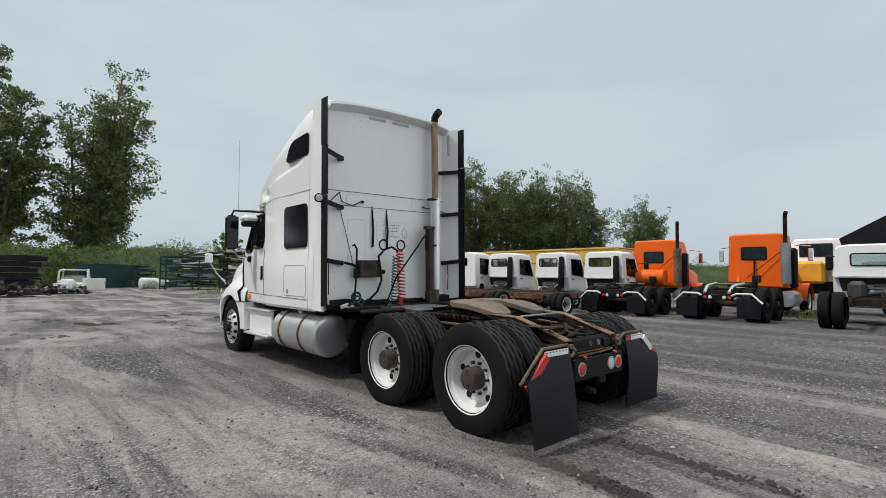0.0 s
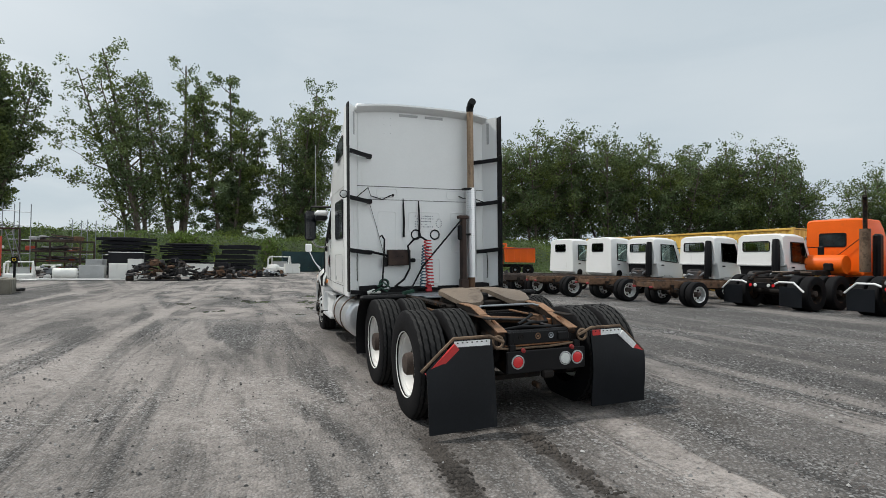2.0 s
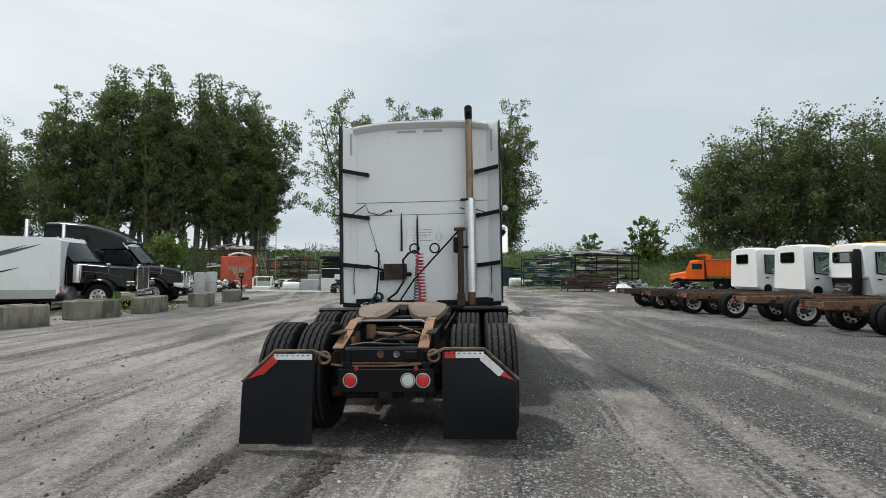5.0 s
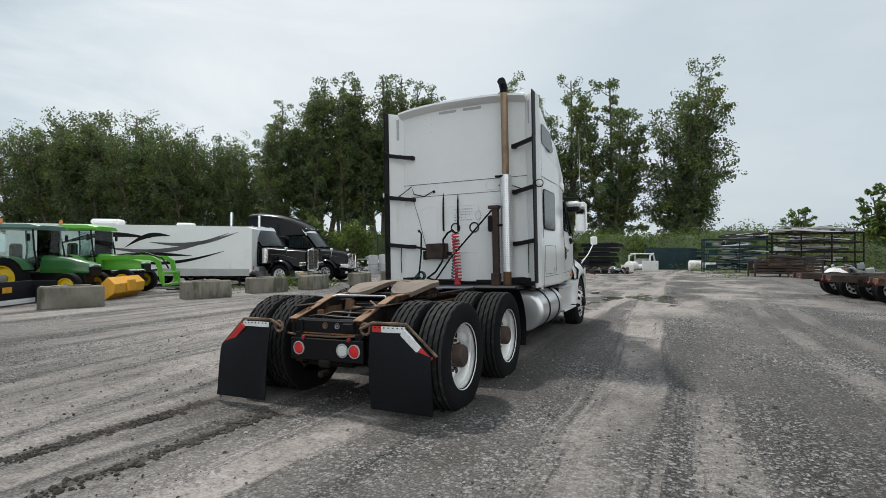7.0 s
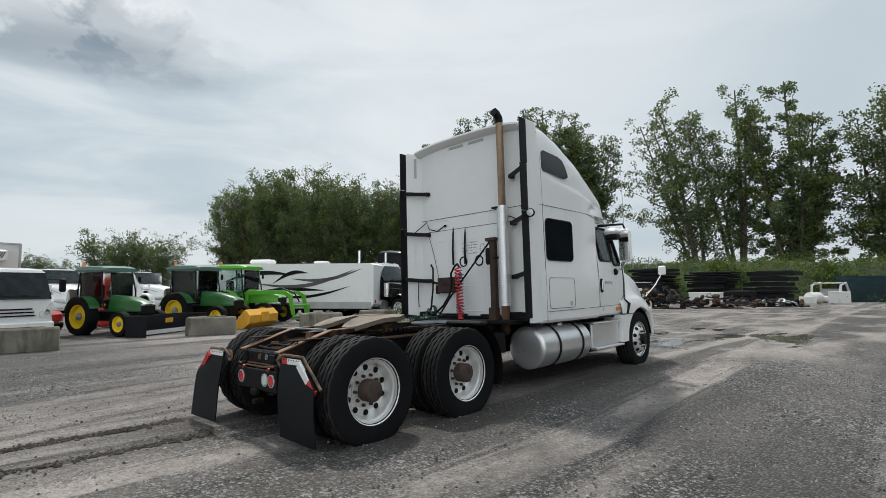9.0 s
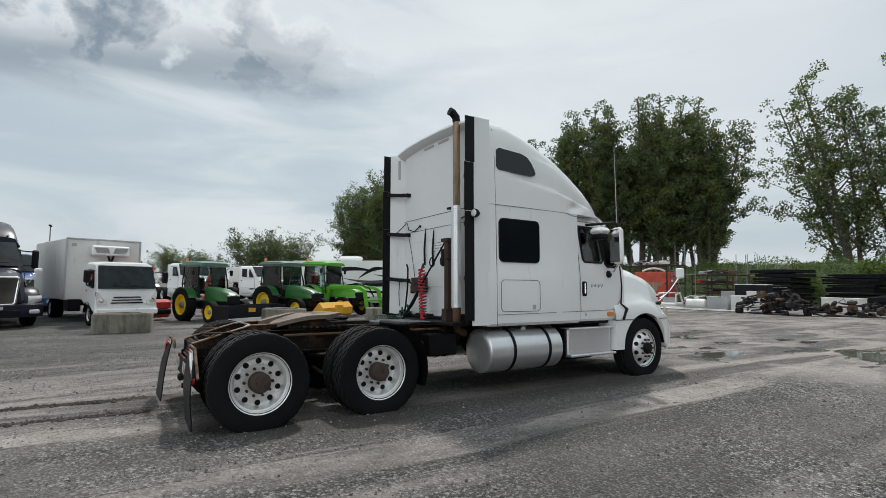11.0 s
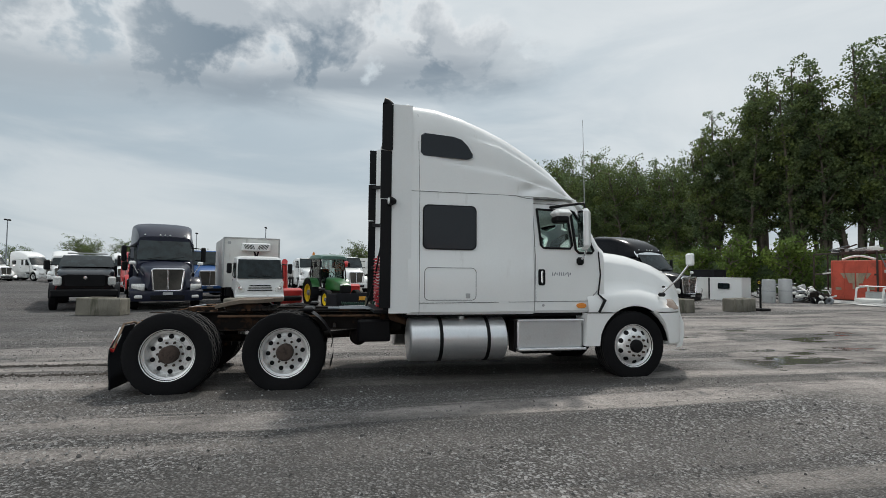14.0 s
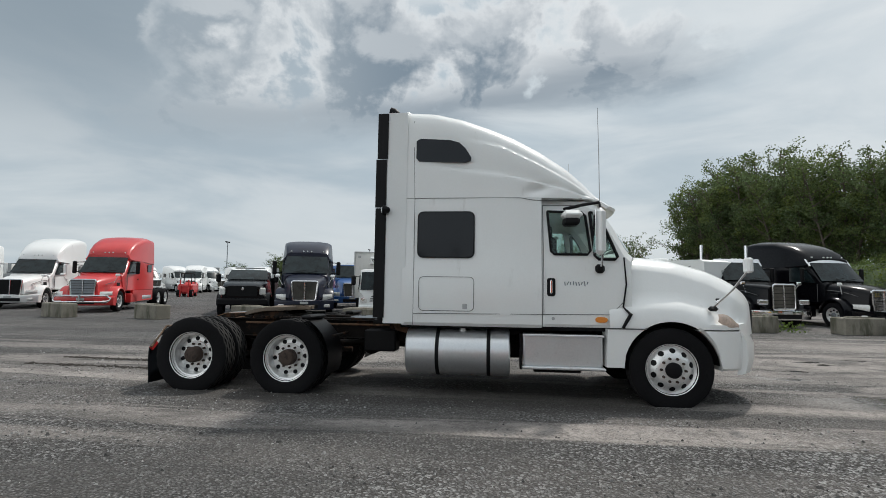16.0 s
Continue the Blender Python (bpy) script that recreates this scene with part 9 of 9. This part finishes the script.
part("marking_bar", M().box(-0.9, -0.115, 0.75, 0.3, 0.02, 0.16).box(0.8, -0.115, 0.8, 0.3, 0.02, 0.2), WOOD, t)
part("white_hose", M().tube([(-0.8 + 1.7 * i / 10, 0.3, 2.62 + 0.22 * math.sin(math.pi * i / 10)) for i in range(11)], 0.07, 8), WHITE_OLD, t)

# white open cab shell and sheets by the red box
def cab_shell(m):
    t = thing("cab_shell", m, "stripped white vehicle cab shell on the ground", "cab shell", "stripped cab shells")
    for s in (-1, 1):
        part("side_frame", M().tube([(s * 0.7, -0.9, 0.2), (s * 0.7, -0.7, 1.0), (s * 0.62, 0.5, 1.15), (s * 0.7, 0.9, 0.4), (s * 0.7, 0.9, 0.1), (s * 0.7, -0.9, 0.1)], 0.06, 8), WHITE_OLD, t)
    part("roof_bow", M().box(0, 0, 1.13, 1.4, 1.0, 0.06, 0.03), WHITE_OLD, t)
    part("lower_panel", M().box(0, 0, 0.22, 1.5, 1.9, 0.34, 0.08), WHITE_OLD, t)
    part("seat_box", M().box(0, 0.1, 0.55, 1.0, 0.5, 0.5, 0.06), GREY, t)


cab_shell(at2(-16.1, 33.6, 15) @ Matrix.Scale(0.95, 4))
cab_shell(at2(-0.2, 47.2, -10) @ Matrix.Scale(1.35, 4))
crate("waste_container", 2.3, 49.0, 2, 4.4, 1.8, 2.0, DGREEN, "dark green open waste container by the bank", "container")
for k, (x, y, rz, l) in enumerate(((-13.0, 31.4, 6, 4.4), (-18.0, 33.0, 18, 4.2), (-9.6, 32.0, 2, 2.6), (-16, 32.0, 12, 3.6))):
    t = thing("panel_sheet", at2(x, y, rz), "long white sheet panels lying on the gravel", "panel", "white sheets")
    part("sheet", M().box(0, 0, 0.05, l, 0.5, 0.04, 0.01), WHITE_OLD, t)
    part("sheet", M().box(0.3, 0.15, 0.10, l * 0.8, 0.4, 0.04, 0.01), GREY, t)
t = thing("tarpaulin_heap", at2(11.9, 34.6, 10) @ Matrix.Scale(0.62, 4), "white crumpled tarpaulin over a pile", "tarpaulin")
m = M()
random.seed(9)
rings = []
for j in range(9):
    r = 1.25 * (1 - j / 8) + 0.02
    rings.append([(1.3 * r * math.cos(a) * (1 + 0.12 * math.sin(3 * a + j)), 0.8 * r * math.sin(a), 0.95 * (1 - (r / 1.27) ** 1.5) * (1 + 0.1 * math.sin(5 * a))) for a in np.linspace(0, 2 * math.pi, 19)[:-1]])
part("cover", m.loft(rings, closed=True), WHITE_OLD, t)
part("weight", M().box(0.2, 0, 0.97, 0.4, 0.2, 0.08, 0.02), WOOD, t)

# distant lorries and trailers to the west


def van_trailer(x, y, rz, l=12.0, mt=None, label="distant white box trailer on wheels"):
    t = thing("box_trailer", at2(x, y, rz), label, "trailer", "distant trailers")
    part("box", M().box(0, 0, 2.45, 2.5, l, 2.7, 0.04), mt or WHITE_OLD, t)
    part("frame", M().box(0, 0, 1.0, 1.2, l * 0.95, 0.2), STEEL, t)
    part("end_frame", M().box(0, l / 2 + 0.01, 2.45, 2.5, 0.04, 2.7, 0.02), GREY, t)
    for y2 in (-l * 0.38, -l * 0.28, l * 0.3):
        for s in (-1, 1):
            simple_wheel(t, s * 1.0, y2, 0.5, 0.4, s, STEEL)


for x, y, rz, l in ((-62, -38, -60, 13), (-64, -30.5, -60, 13), (-66, -24, -62, 12), (-58, -46, -55, 12), (-60, -18, -70, 8), (-62, 6.5, -60, 9), (-66, 15.0, -60, 12), (-52, -60, -50, 13), (-72, -10, -75, 12), (-75, 0, -80, 12)):
    van_trailer(x * 1.28, y * 1.28, rz, l)
for x, y, h, p in ((-53, -26.5, 20, WHITE), (-57, -22, 20, WHITE), (-49, -33, 25, WHITE), (-46, -42, 30, WHITE), (-61, -13, 15, WHITE), (-53.7, -36.1, 60, WHITE), (-56.1, -33.1, 60, WHITE), (-58.5, -30.0, 60, WHITE), (-52.0, -39.4, 60, WHITE), (-30.0, 3.6, 14, WHITE), (-36, 0.4, 14, WHITE), (-33.0, 9.5, 30, WHITE)):
    highway_tractor("semi_truck", place(x, y, h, gz(x, y)), p, "distant white road tractor", roof=2.7 if x > -40 else 3.5, hood=1.6, sleeper=0.0 if x > -40 else 1.6, group="distant tractors")
highway_tractor("semi_truck", place(-21.8, -4.7, 20, gz(-25, -1)), BLUE, "blue day-cab tractor behind the parked row", roof=2.6, hood=1.8, sleeper=0.0)
highway_tractor("semi_truck", place(-26.3, -9.2, 25, gz(-26, -7)), RED, "red tractor behind the parked row", roof=2.6, hood=1.8, sleeper=0.0)
t = thing("forklift", place(-37, -25.5, 20, gz(-37, -25)), "red forklift truck standing in the far yard", "forklift")
part("body", M().box(0, -0.6, 0.75, 1.3, 2.2, 0.9, 0.12), RED, t)
part("counterweight", M().box(0, -1.8, 0.9, 1.3, 0.6, 1.0, 0.2), RED, t)
for s in (-1, 1):
    part("mast", M().box(s * 0.35, 0.65, 0.8, 0.1, 0.14, 1.6), RED, t)
    part("guard_post", M().cyl((s * 0.5, 0.2, 1.1), (s * 0.45, 0.0, 2.2), 0.04).cyl((s * 0.5, -1.2, 1.2), (s * 0.45, -1.1, 2.2), 0.04), BLACK, t)
    part("fork", M().box(s * 0.3, 1.2, 0.12, 0.12, 1.1, 0.05), STEEL, t)
    simple_wheel(t, s * 0.55, 0.3, 0.36, 0.3, s, RED)
    simple_wheel(t, s * 0.5, -1.4, 0.3, 0.25, s, RED)
part("overhead_guard", M().box(0, -0.55, 2.22, 1.1, 1.4, 0.06), BLACK, t)
for x, y, h in ((-90, -52, 9.5), (-120, -30, 10), (-85, -10, 9)):
    t = thing("light_pole", at2(x, y), "tall thin yard light pole with two lamps", "light pole", "yard light poles")
    part("pole", M().cyl((0, 0, 0), (0, 0, h), 0.12, 0.07, 10), GALV, t)
    part("lamp_head", M().box(-0.5, 0, h, 0.5, 0.3, 0.25, 0.05).box(0.5, 0, h, 0.5, 0.3, 0.25, 0.05).cyl((-0.5, 0, h - 0.1), (0.5, 0, h - 0.1), 0.05), BLACK, t)
